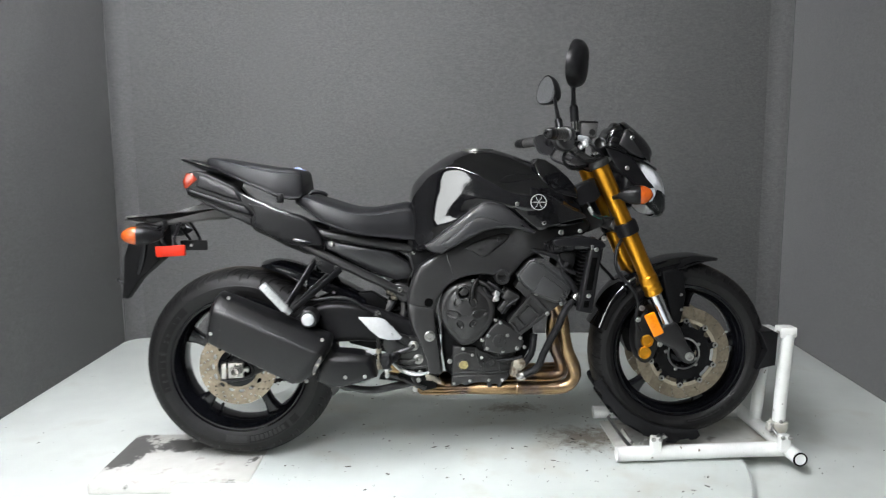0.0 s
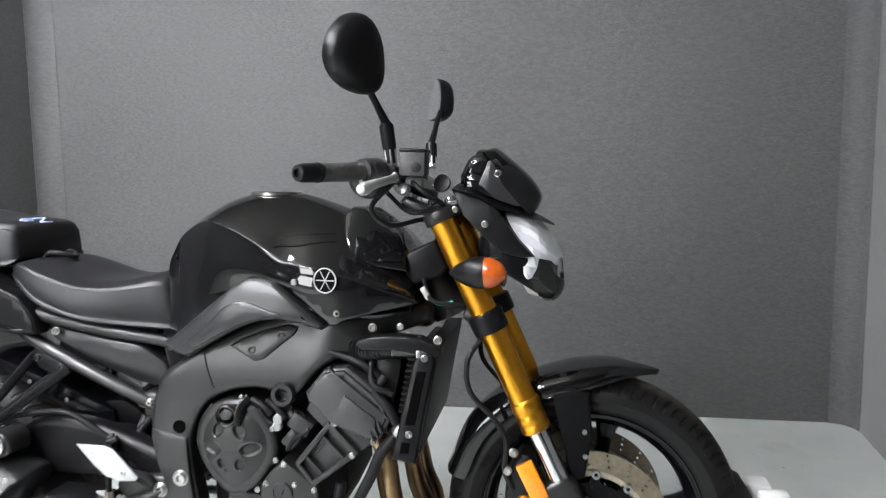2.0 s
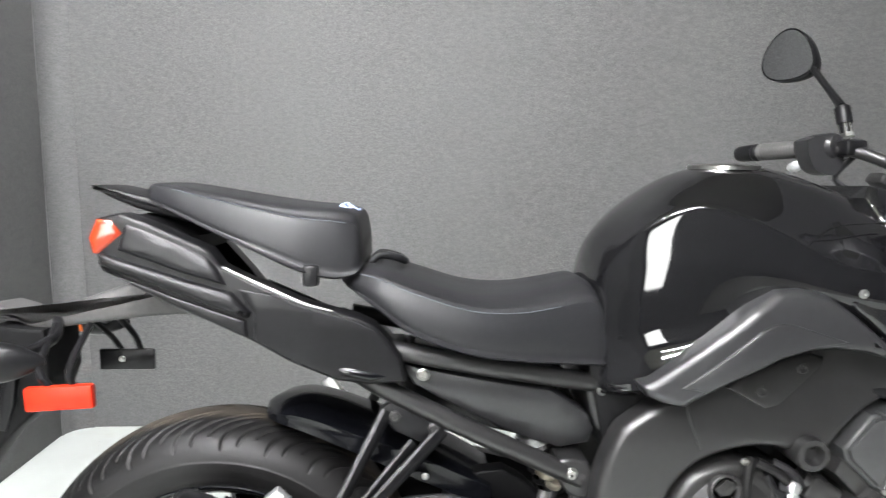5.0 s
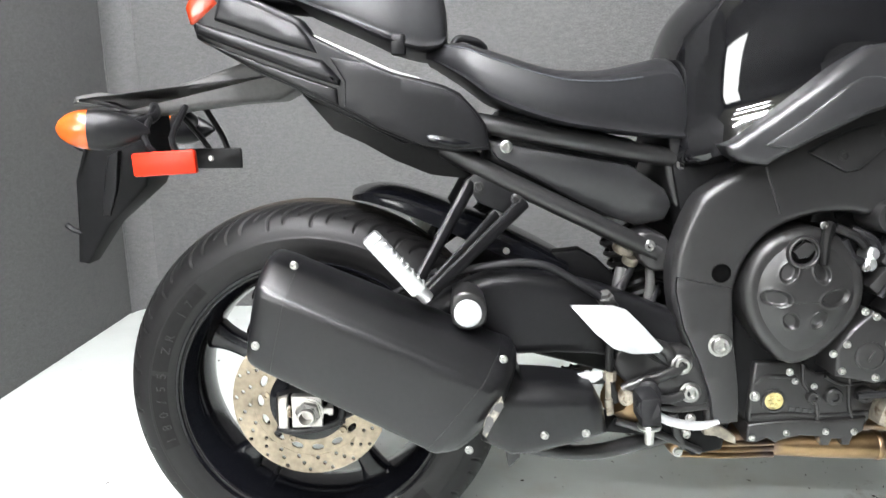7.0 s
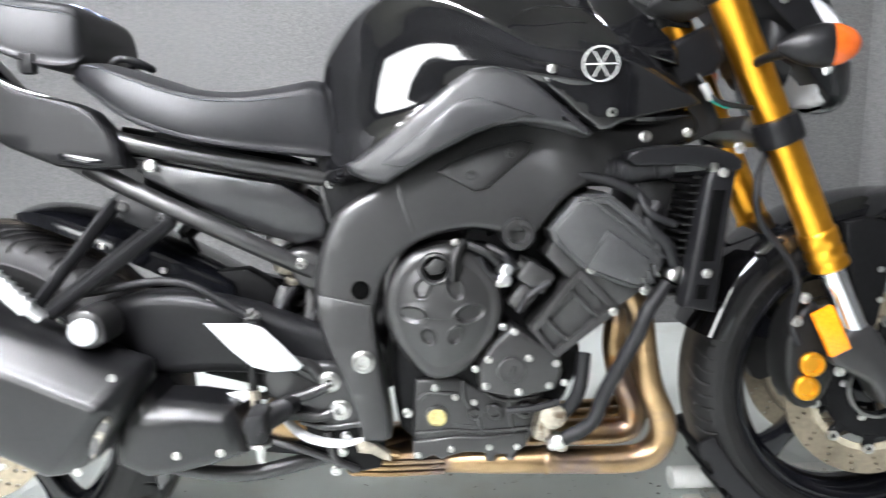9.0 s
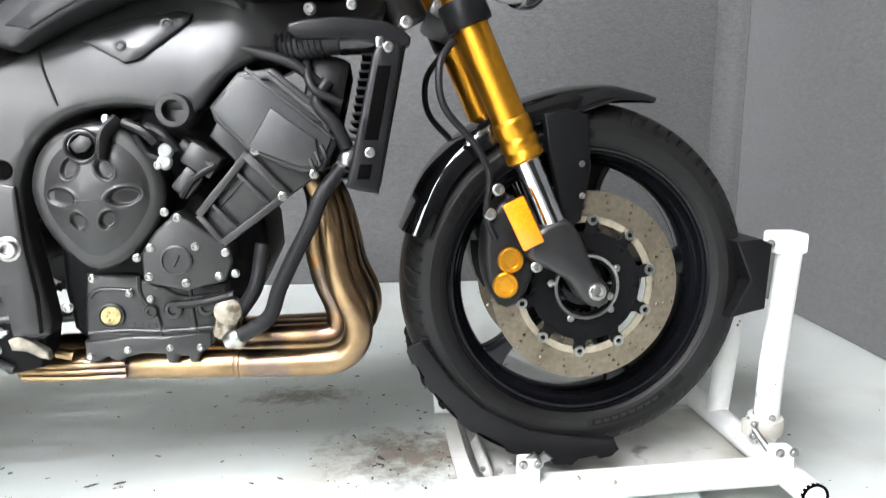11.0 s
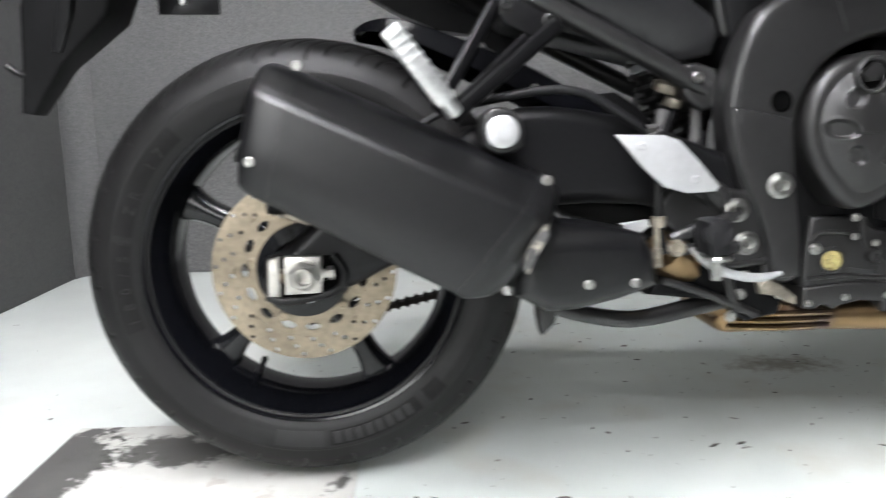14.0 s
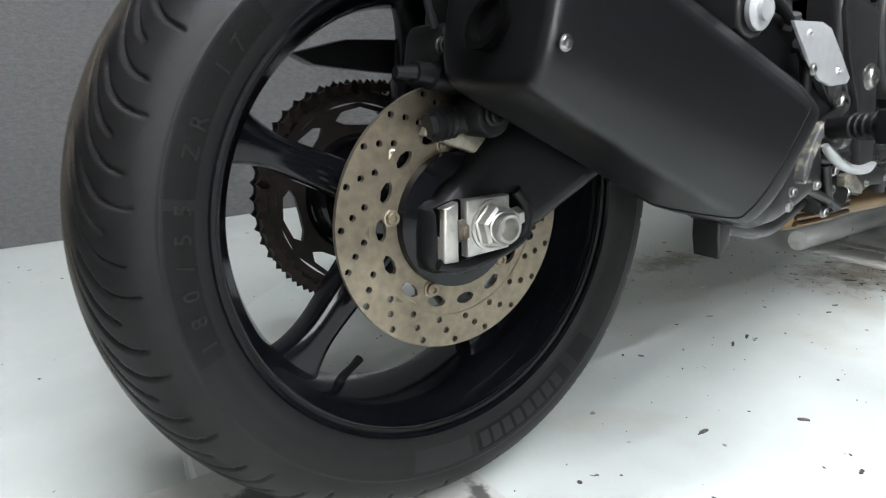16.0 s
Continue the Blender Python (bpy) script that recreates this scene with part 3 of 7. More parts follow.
RX, RZ, FX, FZ = -0.010, 0.320, 1.454, 0.347


REAR_CUTS = ((0.0, 0.08, 1.02, 0.42, 0.0016), (0.36, 0.42, 1.10, 0.42, 0.0015), (0.68, 0.20, 0.84, 0.42, 0.0014))
FRONT_CUTS = ((0.0, 0.15, 1.05, 0.18, 0.0016), (0.33, 0.45, 1.12, 0.18, 0.0014), (0.66, 0.55, 1.12, 0.18, 0.0014))


def tyre_mesh(cx, cz, half, parent, label, cuts):
    """Tyre with cut grooves: half = the half section (y, r) from the crown down to the bead."""
    sec = [(-y, r) for y, r in reversed(half)] + [(y, r) for y, r in half[1:]]
    fine, mid = catmull(sec, 16), len(sec) // 2
    keep = [q for q in range(len(fine)) if abs(q - 16 * mid) <= 68 or q % 4 == 0]
    dense = np.array([fine[q] for q in keep])
    crown = keep.index(16 * mid)
    arc = np.concatenate([[0], np.cumsum(np.hypot(*np.diff(dense, axis=0).T))])
    arc -= arc[crown]
    na = 1100
    th = np.arange(na) * 2 * math.pi / na
    A, S = np.meshgrid(th, arc, indexing="ij")
    R = np.tile(dense[:, 1], (na, 1))
    Y = np.tile(dense[:, 0], (na, 1))
    depth = np.zeros_like(R)
    rc, count = dense[crown, 1], 26
    pitch = 2 * math.pi / count
    reach = half[3][0] * 1.12
    for sgn in (1, -1):
        s = S * sgn
        for ph, f0, f1, sweep, wd in cuts:
            s0, s1 = f0 * reach, f1 * reach
            u = (s - s0) / (s1 - s0)
            along = np.clip(s / reach, 0, 1)
            path = sweep * (1 - (1 - along) ** 2.2)
            d = (A - path - (ph + (0.25 if sgn < 0 else 0)) * pitch + pitch / 2) % pitch - pitch / 2
            steep = rc * sweep * 2.2 * (1 - along) ** 1.2 / reach
            gap = np.abs(d) * rc / np.sqrt(1 + steep**2)
            hit = np.clip(1.5 - gap / wd, 0, 1) * np.clip(u * 9, 0, 1) * np.clip((1 - u) * 9, 0, 1)
            depth = np.maximum(depth, hit)
    R = R - 0.0050 * depth
    # moulded lines round the side walls
    for at, tall in ((half[4][1] - 0.004, 0.0011), (half[6][1] + 0.001, 0.0012), (half[6][1] - 0.004, 0.0010)):
        Y = Y + np.sign(Y) * tall * np.exp(-(((R - at) / 0.0016) ** 2)) * (np.abs(Y) > half[7][0] - 0.002)
    X, Z = cx + R * np.cos(A), cz + R * np.sin(A)
    ns = len(dense)
    verts = np.stack([X, Y, Z], -1).reshape(-1, 3)
    faces = [(i * ns + j, ((i + 1) % na) * ns + j, ((i + 1) % na) * ns + j + 1, i * ns + j + 1) for i in range(na) for j in range(ns - 1)]
    me = bpy.data.meshes.new("tyre")
    me.from_pydata(verts.tolist(), [], faces)
    me.polygons.foreach_set("use_smooth", [True] * len(me.polygons))
    me.materials.append(TREAD)
    ob = new("tyre", me)
    ob.parent = parent
    return tagged(ob, label)


def spoke(bm, cx, cz, ang, r0, r1, w0, w1, t0, t1, y0, y1):
    """One cast spoke, thick at the hub and flared at the rim."""
    c, s = math.cos(ang), math.sin(ang)
    rows = []
    for k in range(9):
        f = k / 8
        r = r0 + (r1 - r0) * f
        w = w0 + (w1 - w0) * f + 0.020 * (max(0, f - 0.62) / 0.38) ** 2
        h, y = t0 + (t1 - t0) * f, y0 + (y1 - y0) * f
        ring = []
        for a in range(8):
            q = math.radians(22.5 + 45 * a)
            p, v = w * math.copysign(abs(math.cos(q)) ** 0.6, math.cos(q)), y + h * math.copysign(abs(math.sin(q)) ** 0.6, math.sin(q))
            ring.append((cx + r * c - p * s, v, cz + r * s + p * c))
        rows.append(ring)
    loft(bm, rows, 2, 2, closed=True)


def rim_mesh(bm, cx, cz, w, lip):
    k = lip
    prof = [(k, -w), (k - 0.0025, -w - 0.0035), (k - 0.006, -w - 0.002), (k - 0.0075, -w + 0.004), (k - 0.0115, -w + 0.0045), (k - 0.0135, -w + 0.010), (k - 0.021, -w + 0.019), (k - 0.028, -w * 0.45), (k - 0.031, 0), (k - 0.028, w * 0.45), (k - 0.021, w - 0.016), (k - 0.014, w - 0.003), (k - 0.005, w + 0.003), (k, w), (k - 0.012, w * 0.8), (k - 0.02, 0), (k - 0.012, -w * 0.8)]
    lathe(bm, prof, (cx, 0, cz), (0, 1, 0), 96, closed=True)


# rear wheel
bm = bmesh.new()
rim_mesh(bm, RX, RZ, 0.076, 0.227)
lathe(bm, [(0.0, -0.07), (0.03, -0.07), (0.05, -0.062), (0.055, -0.03), (0.05, 0.03), (0.06, 0.06), (0.0, 0.06)], (RX, 0, RZ), (0, 1, 0), 36)
rear_wheel = part("rear_wheel", bm, RIM, bike, "gloss black five-spoke cast wheel")
for a in (154, 226, 298, 10, 82):
    bm = bmesh.new()
    spoke(bm, RX, RZ, radians(a), 0.045, 0.207, 0.022, 0.0135, 0.026, 0.019, 0.005, 0.0)
    part("spoke", bm, RIM, rear_wheel)
REAR_HALF = [(0, 0.318), (0.032, 0.3145), (0.058, 0.3040), (0.076, 0.288), (0.0850, 0.268), (0.0855, 0.251), (0.081, 0.236), (0.077, 0.226), (0.073, 0.217)]
tyre_mesh(RX, RZ, REAR_HALF, rear_wheel, "wide black road tyre with curved tread grooves", REAR_CUTS)
bm = bmesh.new()
drilled_ring(bm, [(0.062, 0.0735, 36, 0, 0, 0, 0), (0.0735, 0.0885, 15, 0.0056, 0.0104, 0, 1), (0.0885, 0.0935, 36, 0, 0, 0, 0)], -0.0935, 0.005, RX, RZ)
part("disc_carrier_ring", bm, DISC, rear_wheel, "worn steel inner band with oval windows")
bm = bmesh.new()
drilled_ring(bm, [(0.0935, 0.1045, 40, 0.0033, 0.0033, 0, 2), (0.1045, 0.1145, 40, 0.0033, 0.0033, 0.6, 2), (0.1145, 0.1255, 40, 0.0033, 0.0033, 1.2, 2)], -0.0942, 0.005, RX, RZ)
rear_disc = part("brake_disc", bm, DISC, rear_wheel, "worn drilled steel brake disc")
for k in range(5):
    a = radians(28 + 72 * k)
    bolt(RX + 0.071 * math.cos(a), -0.0935, RZ + 0.071 * math.sin(a), 0.0088, rear_disc, DISC)
bm = bmesh.new()
lathe(bm, [(0.045, -0.02), (0.064, -0.014), (0.066, 0.0), (0.05, 0.006)], (RX, -0.088, RZ), (0, 1, 0), 40)
part("disc_carrier", bm, RIM, rear_wheel)
bm = bmesh.new()
drilled_ring(bm, [(0.045, 0.074, 12, 0, 0, 0, 0), (0.074, 0.104, 7, 0.010, 0.031, 0.2, 1), (0.104, 0.117, 28, 0, 0, 0, 0)], 0.096, 0.006, RX, RZ)
sprocket = part("sprocket", bm, RUSTY, rear_wheel, "dark toothed steel chain sprocket")
bm = bmesh.new()
plate(bm, [(-0.0060, -0.004), (0.0060, -0.004), (0.0035, 0.0030), (-0.0035, 0.0030)], 0.097, 0.1015, 0.001, 1)
tooth = part("tooth", bm, RUSTY, sprocket)
for k in range(46):
    a = 2 * math.pi * k / 46
    ob = tooth if k == 0 else new("tooth", tooth.data)
    ob.parent = sprocket
    ob.matrix_basis = Matrix.Translation((RX, 0, RZ)) @ Matrix.Rotation(-a, 4, "Y") @ Matrix.Translation((0, 0, 0.117))
bm = bmesh.new()
lathe(bm, [(0.03, -0.03), (0.058, -0.026), (0.066, -0.012), (0.07, 0.0), (0.07, 0.004)], (RX, 0.094, RZ), (0, 1, 0), 40)
part("cush_hub", bm, RIM, rear_wheel)
bm = bmesh.new()
a = radians(243)
tube(bm, [(RX + r * math.cos(a), -0.022 * k, RZ + r * math.sin(a)) for r, k in ((0.205, 0), (0.19, 0.2), (0.178, 0.6), (0.165, 1.0))], [0.006, 0.005, 0.0042, 0.005], 10, 3)
part("valve_stem", bm, RUBBER, rear_wheel)

# front wheel
bm = bmesh.new()
rim_mesh(bm, FX, FZ, 0.05, 0.226)
lathe(bm, [(0.0, -0.06), (0.035, -0.06), (0.045, -0.05), (0.045, 0.05), (0.035, 0.06), (0.0, 0.06)], (FX, 0, FZ), (0, 1, 0), 36)
front_wheel = part("front_wheel", bm, RIM, bike, "gloss black five-spoke cast wheel")
for a in (80, 152, 224, 296, 8):
    bm = bmesh.new()
    spoke(bm, FX, FZ, radians(a), 0.035, 0.207, 0.02, 0.012, 0.022, 0.014, 0.0, 0.0)
    part("spoke", bm, RIM, front_wheel)
FRONT_HALF = [(0, 0.300), (0.022, 0.2965), (0.041, 0.286), (0.054, 0.2725), (0.060, 0.257), (0.0595, 0.245), (0.056, 0.236), (0.052, 0.229), (0.048, 0.222)]
tyre_mesh(FX, FZ, FRONT_HALF, front_wheel, "black road tyre with slanted tread grooves", FRONT_CUTS)
for side in (1, -1):
    bm = bmesh.new()
    drilled_ring(bm, [(0.1145, 0.122, 30, 0, 0, 0, 0), (0.122, 0.133, 60, 0.0026, 0.0026, 0, 3), (0.133, 0.144, 60, 0.0026, 0.0026, 0.3, 3), (0.144, 0.155, 60, 0.0026, 0.0026, 0.6, 3)], -0.074 * side, 0.005 * side, FX, FZ)
    front_disc = part("brake_disc", bm, DISC, front_wheel, "drilled steel brake disc with a black carrier")
    bm = bmesh.new()
    drilled_ring(bm, [(0.046, 0.058, 40, 0, 0, 0, 0), (0.058, 0.090, 40, 0, 0, 0, 0)], -0.078 * side, 0.006 * side, FX, FZ)
    part("disc_carrier", bm, SHADOWED, front_disc)
    bm = bmesh.new()
    drilled_ring(bm, [(0.1035, 0.1145, 40, 0, 0, 0, 0)], -0.0735 * side, 0.004 * side, FX, FZ)
    part("inner_band", bm, CREAM, front_disc, "pale unswept inner edge of the disc")
    for k in range(10):
        bm = bmesh.new()
        a = radians(14 + 36 * k)
        plate(bm, [(FX + r * math.cos(a + q), FZ + r * math.sin(a + q)) for r, q in ((0.086, -0.16), (0.096, -0.09), (0.104, -0.10), (0.112, -0.07), (0.112, 0.07), (0.104, 0.10), (0.096, 0.09), (0.086, 0.16))], -0.0795, -0.0725, 0.001, 1, side=side)
        part("carrier_lug", bm, SHADOWED, front_disc)
    for k in range(10):
        a = radians(14 + 36 * k)
        bm = bmesh.new()
        lathe(bm, [(0.0045, 0.001), (0.0045, 0.0035), (0.0085, 0.0035), (0.0095, 0.0), (0.0095, -0.004)], (FX + 0.109 * math.cos(a), -0.0785 * side, FZ + 0.109 * math.sin(a)), (0, -side, 0), 14)
        part("disc_button", bm, STEEL, front_disc)
    bm = bmesh.new()
    lathe(bm, [(0.049, 0.0), (0.049, 0.004), (0.0535, 0.0045), (0.0545, 0.0)], (FX, -0.0815 * side, FZ), (0, -side, 0), 40)
    part("hub_ring", bm, STEEL, front_disc)
    for k in range(5):
        a = radians(30 + 72 * k)
        bolt(FX + 0.058 * math.cos(a), -0.0785, FZ + 0.058 * math.sin(a), 0.007, front_disc, side=side)

# swingarm, axle and chain
ARM = [(-0.062, 0.292), (-0.060, 0.338), (-0.042, 0.346), (-0.005, 0.378), (0.038, 0.416), (0.09, 0.434), (0.14, 0.45), (0.21, 0.505), (0.28, 0.535), (0.36, 0.532), (0.45, 0.512), (0.55, 0.475), (0.62, 0.462), (0.63, 0.405), (0.56, 0.385), (0.44, 0.405), (0.32, 0.405), (0.22, 0.380), (0.15, 0.347), (0.096, 0.320), (0.055, 0.299), (0.0, 0.286), (-0.040, 0.276), (-0.055, 0.280)]
bm = bmesh.new()
for side in (1, -1):
    plate(bm, ARM, -0.134, -0.095, 0.020, 5, smooth=2, side=side, bend=lambda x, z: 0.006 * min(1.0, max(0.0, (0.12 - x) / 0.08)))
box(bm, (0.40, 0, 0.46), (0.13, 0.2, 0.09), bevel=0.02)
tube(bm, [(0.615, -0.12, 0.432), (0.615, 0.12, 0.432)], 0.03, 16, 1)
swingarm = part("swingarm", bm, PLASTIC, bike, "satin black cast swingarm")
# Black sheet painted as the shaded depth of the axle slot.
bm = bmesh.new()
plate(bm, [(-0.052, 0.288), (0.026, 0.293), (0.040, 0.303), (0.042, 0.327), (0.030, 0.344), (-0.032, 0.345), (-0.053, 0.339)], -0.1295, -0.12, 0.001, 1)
part("axle_slot", bm, HOLE_SHADE, swingarm)
bm = bmesh.new()
tube(bm, [(-0.056, -0.130, 0.290), (-0.030, -0.131, 0.284), (0.015, -0.131, 0.291), (0.042, -0.130, 0.302), (0.046, -0.130, 0.325), (0.033, -0.130, 0.346)], 0.0055, 10, 4, (1.0, 0.8))
part("slot_rim", bm, PLASTIC, swingarm)
bm = bmesh.new()
plate(bm, [(-0.030, 0.294), (0.017, 0.296), (0.018, 0.345), (-0.030, 0.345)], -0.139, -0.125, 0.0015)
part("axle_block", bm, BLOCK, swingarm, "scuffed bare metal axle block")
bm = bmesh.new()
plate(bm, [(-0.053, 0.291), (-0.037, 0.290), (-0.036, 0.344), (-0.052, 0.340)], -0.136, -0.125, 0.003)
part("adjuster_plate", bm, BLOCK, swingarm)
bm = bmesh.new()
tube(bm, [(-0.036, -0.133, 0.318), (-0.030, -0.133, 0.318)], 0.010, 6, 1)
part("lock_nut", bm, STAINED, swingarm)
bm = bmesh.new()
lathe(bm, [(0.0215, 0.0), (0.0215, 0.003), (0.0195, 0.004), (0.0195, 0.013), (0.0165, 0.0155)], (-0.003, -0.139, 0.320), (0, -1, 0), 6)
nut = part("axle_nut", bm, BLOCK, swingarm, "worn hexagonal axle nut")
bm = bmesh.new()
lathe(bm, [(0.0235, 0.0), (0.0235, 0.0025), (0.021, 0.003)], (-0.003, -0.139, 0.320), (0, -1, 0), 28)
lathe(bm, [(0.0145, 0.012), (0.0145, 0.016), (0.0132, 0.017), (0.0132, 0.019), (0.0138, 0.020), (0.0138, 0.024), (0.0125, 0.026), (0.0098, 0.026), (0.0095, 0.008), (0, 0.008)], (-0.003, -0.139, 0.320), (0, -1, 0), 28)
part("axle_thread", bm, BLOCK, nut)
bm = bmesh.new()
tube(bm, [(0.018, -0.134, 0.321), (0.034, -0.132, 0.322)], 0.006, 10, 1)
tube(bm, [(0.026, -0.1335, 0.3215), (0.033, -0.1325, 0.322)], 0.0095, 6, 1)
part("adjuster_screw", bm, BLOCK, swingarm)
bolt(0.047, -0.131, 0.301, 0.0055, swingarm, DARK)
bm = bmesh.new()
tube(bm, [(RX, -0.125, RZ), (RX, 0.13, RZ)], 0.012, 14, 1)
part("axle", bm, STEEL, swingarm)
CHAIN_R, CHAIN_Y = 0.121, 0.099
run = []
for k in range(26):
    a = radians(84 + 192 * k / 25)
    run.append((RX + CHAIN_R * math.cos(a), RZ + CHAIN_R * math.sin(a)))
end_top, end_low = (0.60, 0.415), (0.60, 0.335)
n_run = 38
top_run = [(end_top[0] + (run[0][0] - end_top[0]) * k / n_run, end_top[1] + (run[0][1] - end_top[1]) * k / n_run) for k in range(n_run)]
low_run = [(run[-1][0] + (end_low[0] - run[-1][0]) * k / n_run, run[-1][1] + (end_low[1] - run[-1][1]) * k / n_run) for k in range(1, n_run + 1)]
run = top_run + run + low_run
bm = bmesh.new()
tube(bm, [(x, CHAIN_Y, z) for x, z in run], 0.0048, 8, 1)
chain = part("chain", bm, RUSTY, bike, "dark oily drive chain")
bm = bmesh.new()
for yy in (-0.0085, 0.0085):
    plate(bm, [(-0.0128, -0.0035), (-0.0085, -0.0085), (-0.0035, -0.0042), (0.0035, -0.0042), (0.0085, -0.0085), (0.0128, -0.0035), (0.0128, 0.0035), (0.0085, 0.0085), (0.0035, 0.0042), (-0.0035, 0.0042), (-0.0085, 0.0085), (-0.0128, 0.0035)], yy - 0.0012, yy + 0.0012, 0.0006, 1)
link = part("link", bm, RUSTY, chain)
for i in range(0, len(run) - 1):
    (x0, z0), (x1, z1) = run[i], run[i + 1]
    ob = link if i == 0 else new("link", link.data)
    ob.parent = chain
    ob.location = ((x0 + x1) / 2, CHAIN_Y, (z0 + z1) / 2)
    ob.rotation_euler = (0, -math.atan2(z1 - z0, x1 - x0), 0)

bm = bmesh.new()
plate(bm, [(-0.085, 0.478), (-0.02, 0.492), (0.10, 0.492), (0.30, 0.475), (0.42, 0.455), (0.42, 0.435), (0.10, 0.447), (0.0, 0.458), (-0.06, 0.466)], 0.088, 0.112, 0.004)
part("chain_guard", bm, PLASTIC, swingarm, "black plastic chain guard")

# exhaust
AX, UP = np.array((0.908, 0.418)) * (1, -1), np.array((0.418, 0.908))
ORG = np.array((-0.040, 0.511))


def muffler_ring(s, k, slant=0.0):
    """A ring round the silencer at s metres along it, k its size."""
    sec = [(-0.078, -0.245), (-0.070, -0.262), (-0.04, -0.270), (0.0, -0.2718), (0.026, -0.2722), (0.033, -0.2714), (0.039, -0.2688), (0.044, -0.2640), (0.050, -0.2580), (0.066, -0.238), (0.073, -0.225), (0.078, -0.205), (0.080, -0.17), (0.062, -0.138), (0.0, -0.13), (-0.055, -0.135), (-0.076, -0.16)]
    out = []
    for v, y in sec:
        v2, y2 = v * k, -0.2 + (y + 0.2) * k
        p = ORG + AX * (s + slant * v) + UP * v2
        out.append((p[0], y2, p[1]))
    return out


bm = bmesh.new()
loft(bm, [muffler_ring(s, k, q) for s, k, q in ((0.036, 0.955, -0.17), (0.040, 0.958, -0.17), (0.12, 0.99, -0.05), (0.22, 1.03, 0.12), (0.306, 1.062, 0.26))], 2, 3, closed=True)
muffler = part("muffler", bm, EXHAUST, bike, "matt black wedge-shaped silencer")
bm = bmesh.new()
loft(bm, [muffler_ring(s, k, q) for s, k, q in ((-0.006, 0.80, -0.19), (-0.003, 0.87, -0.19), (0.006, 0.93, -0.19), (0.036, 0.962, -0.17))], 2, 3, closed=True)
part("end_cap", bm, EXHAUST, muffler)
for vy, vv in ((-0.215, 0.025), (-0.205, -0.028)):
    # Outlet coloured near-black for the shade inside the pipe.
    bm = bmesh.new()
    p = ORG + AX * (-0.009 - 0.19 * vv) + UP * vv
    lathe(bm, [(0.02, 0.004), (0.022, -0.004), (0.016, -0.004), (0.015, 0.008), (0, 0.008)], (p[0], vy, p[1]), (AX[0], 0, AX[1]), 20)
    part("outlet", bm, HOLE_SHADE, muffler)
bm = bmesh.new()
loft(bm, [muffler_ring(s, k, q) for s, k, q in ((0.304, 1.07, 0.26), (0.306, 1.073, 0.262), (0.318, 1.072, 0.28), (0.324, 1.04, 0.27), (0.340, 0.90, 0.2), (0.352, 0.6, 0.1))], 2, 3, closed=True)
part("front_cap", bm, EXHAUST, muffler)
bm = bmesh.new()
plate(bm, [(0.287, 0.398), (0.290, 0.386), (0.277, 0.364), (0.266, 0.341), (0.261, 0.346), (0.264, 0.364), (0.274, 0.383)], -0.2752, -0.265, 0.001, 1)
part("worn_edge", bm, SCRAPED, muffler, "scraped bare metal patch")
for x, y, z in ((0.012, -0.246, 0.574), (-0.040, -0.268, 0.470), (0.290, -0.258, 0.446), (0.243, -0.273, 0.323)):
    bolt(x, y, z, 0.0065, muffler, h=0.3)
bm = bmesh.new()
plate(bm, [(0.270, 0.412), (0.309, 0.411), (0.322, 0.390), (0.37, 0.386), (0.426, 0.375), (0.440, 0.350), (0.448, 0.308), (0.395, 0.292), (0.343, 0.281), (0.304, 0.279), (0.262, 0.300)], -0.216, -0.13, 0.024, 6, bend=lambda x, z: 0.10 * max(0.0, x - 0.33) + 0.30 * max(0.0, z - 0.365))
shield = part("pipe_shield", bm, EXHAUST, bike, "matt black exhaust pipe shield")
for x in (0.352, 0.412):
    bolt(x, -0.2165 + 0.10 * max(0.0, x - 0.33), 0.316, 0.007, shield)
bm = bmesh.new()
tube(bm, [(0.47, -0.14, 0.348), (0.53, -0.10, 0.30), (0.60, -0.06, 0.255), (0.70, 0.0, 0.245)], 0.03, 14, 4)
part("link_pipe", bm, BRONZE, bike, "heat-tinted exhaust link pipe")
for y, dx, dz in ((-0.112, 0.006, 0.0), (-0.045, -0.024, 0.024), (0.04, 0.018, 0.016), (0.11, 0.024, 0.010)):
    bm = bmesh.new()
    tube(bm, [(1.01, y, 0.545), (1.038 + 0.5 * dx, y, 0.485), (1.045 + dx, y, 0.42), (1.056 + dx, y, 0.365), (1.077 + dx, y * 0.97, 0.315), (1.079 + dx, y * 0.94, 0.280), (1.060 + dx, y * 0.92, 0.252 + 0.6 * dz), (1.02 + dx, y * 0.88, 0.240 + dz), (0.92, y * 0.8, 0.238 + dz), (0.80, y * 0.7, 0.236 + dz), (0.69, y * 0.55, 0.234)], [0.0185, 0.019, 0.0195, 0.0205, 0.0215, 0.022, 0.022, 0.022, 0.022, 0.022, 0.021], 18, 5)
    header = part("header_pipe", bm, BRONZE, bike, "heat-tinted bronze exhaust header pipe")
    if y < -0.1:
        bm = bmesh.new()
        lathe(bm, [(0.022, -0.005), (0.0235, -0.003), (0.0238, 0.003), (0.022, 0.005)], (0.90, y * 0.79, 0.238), (1, 0, 0), 20)
        part("pipe_weld", bm, BRONZE, header)
bm = bmesh.new()
box(bm, (0.655, -0.02, 0.236), (0.17, 0.15, 0.046), bevel=0.02, segments=3)
for dz in (-0.012, -0.002, 0.008):
    tube(bm, [(0.585, -0.094, 0.238 + dz), (0.65, -0.0965, 0.236 + dz), (0.735, -0.094, 0.237 + dz)], 0.0045, 8, 3)
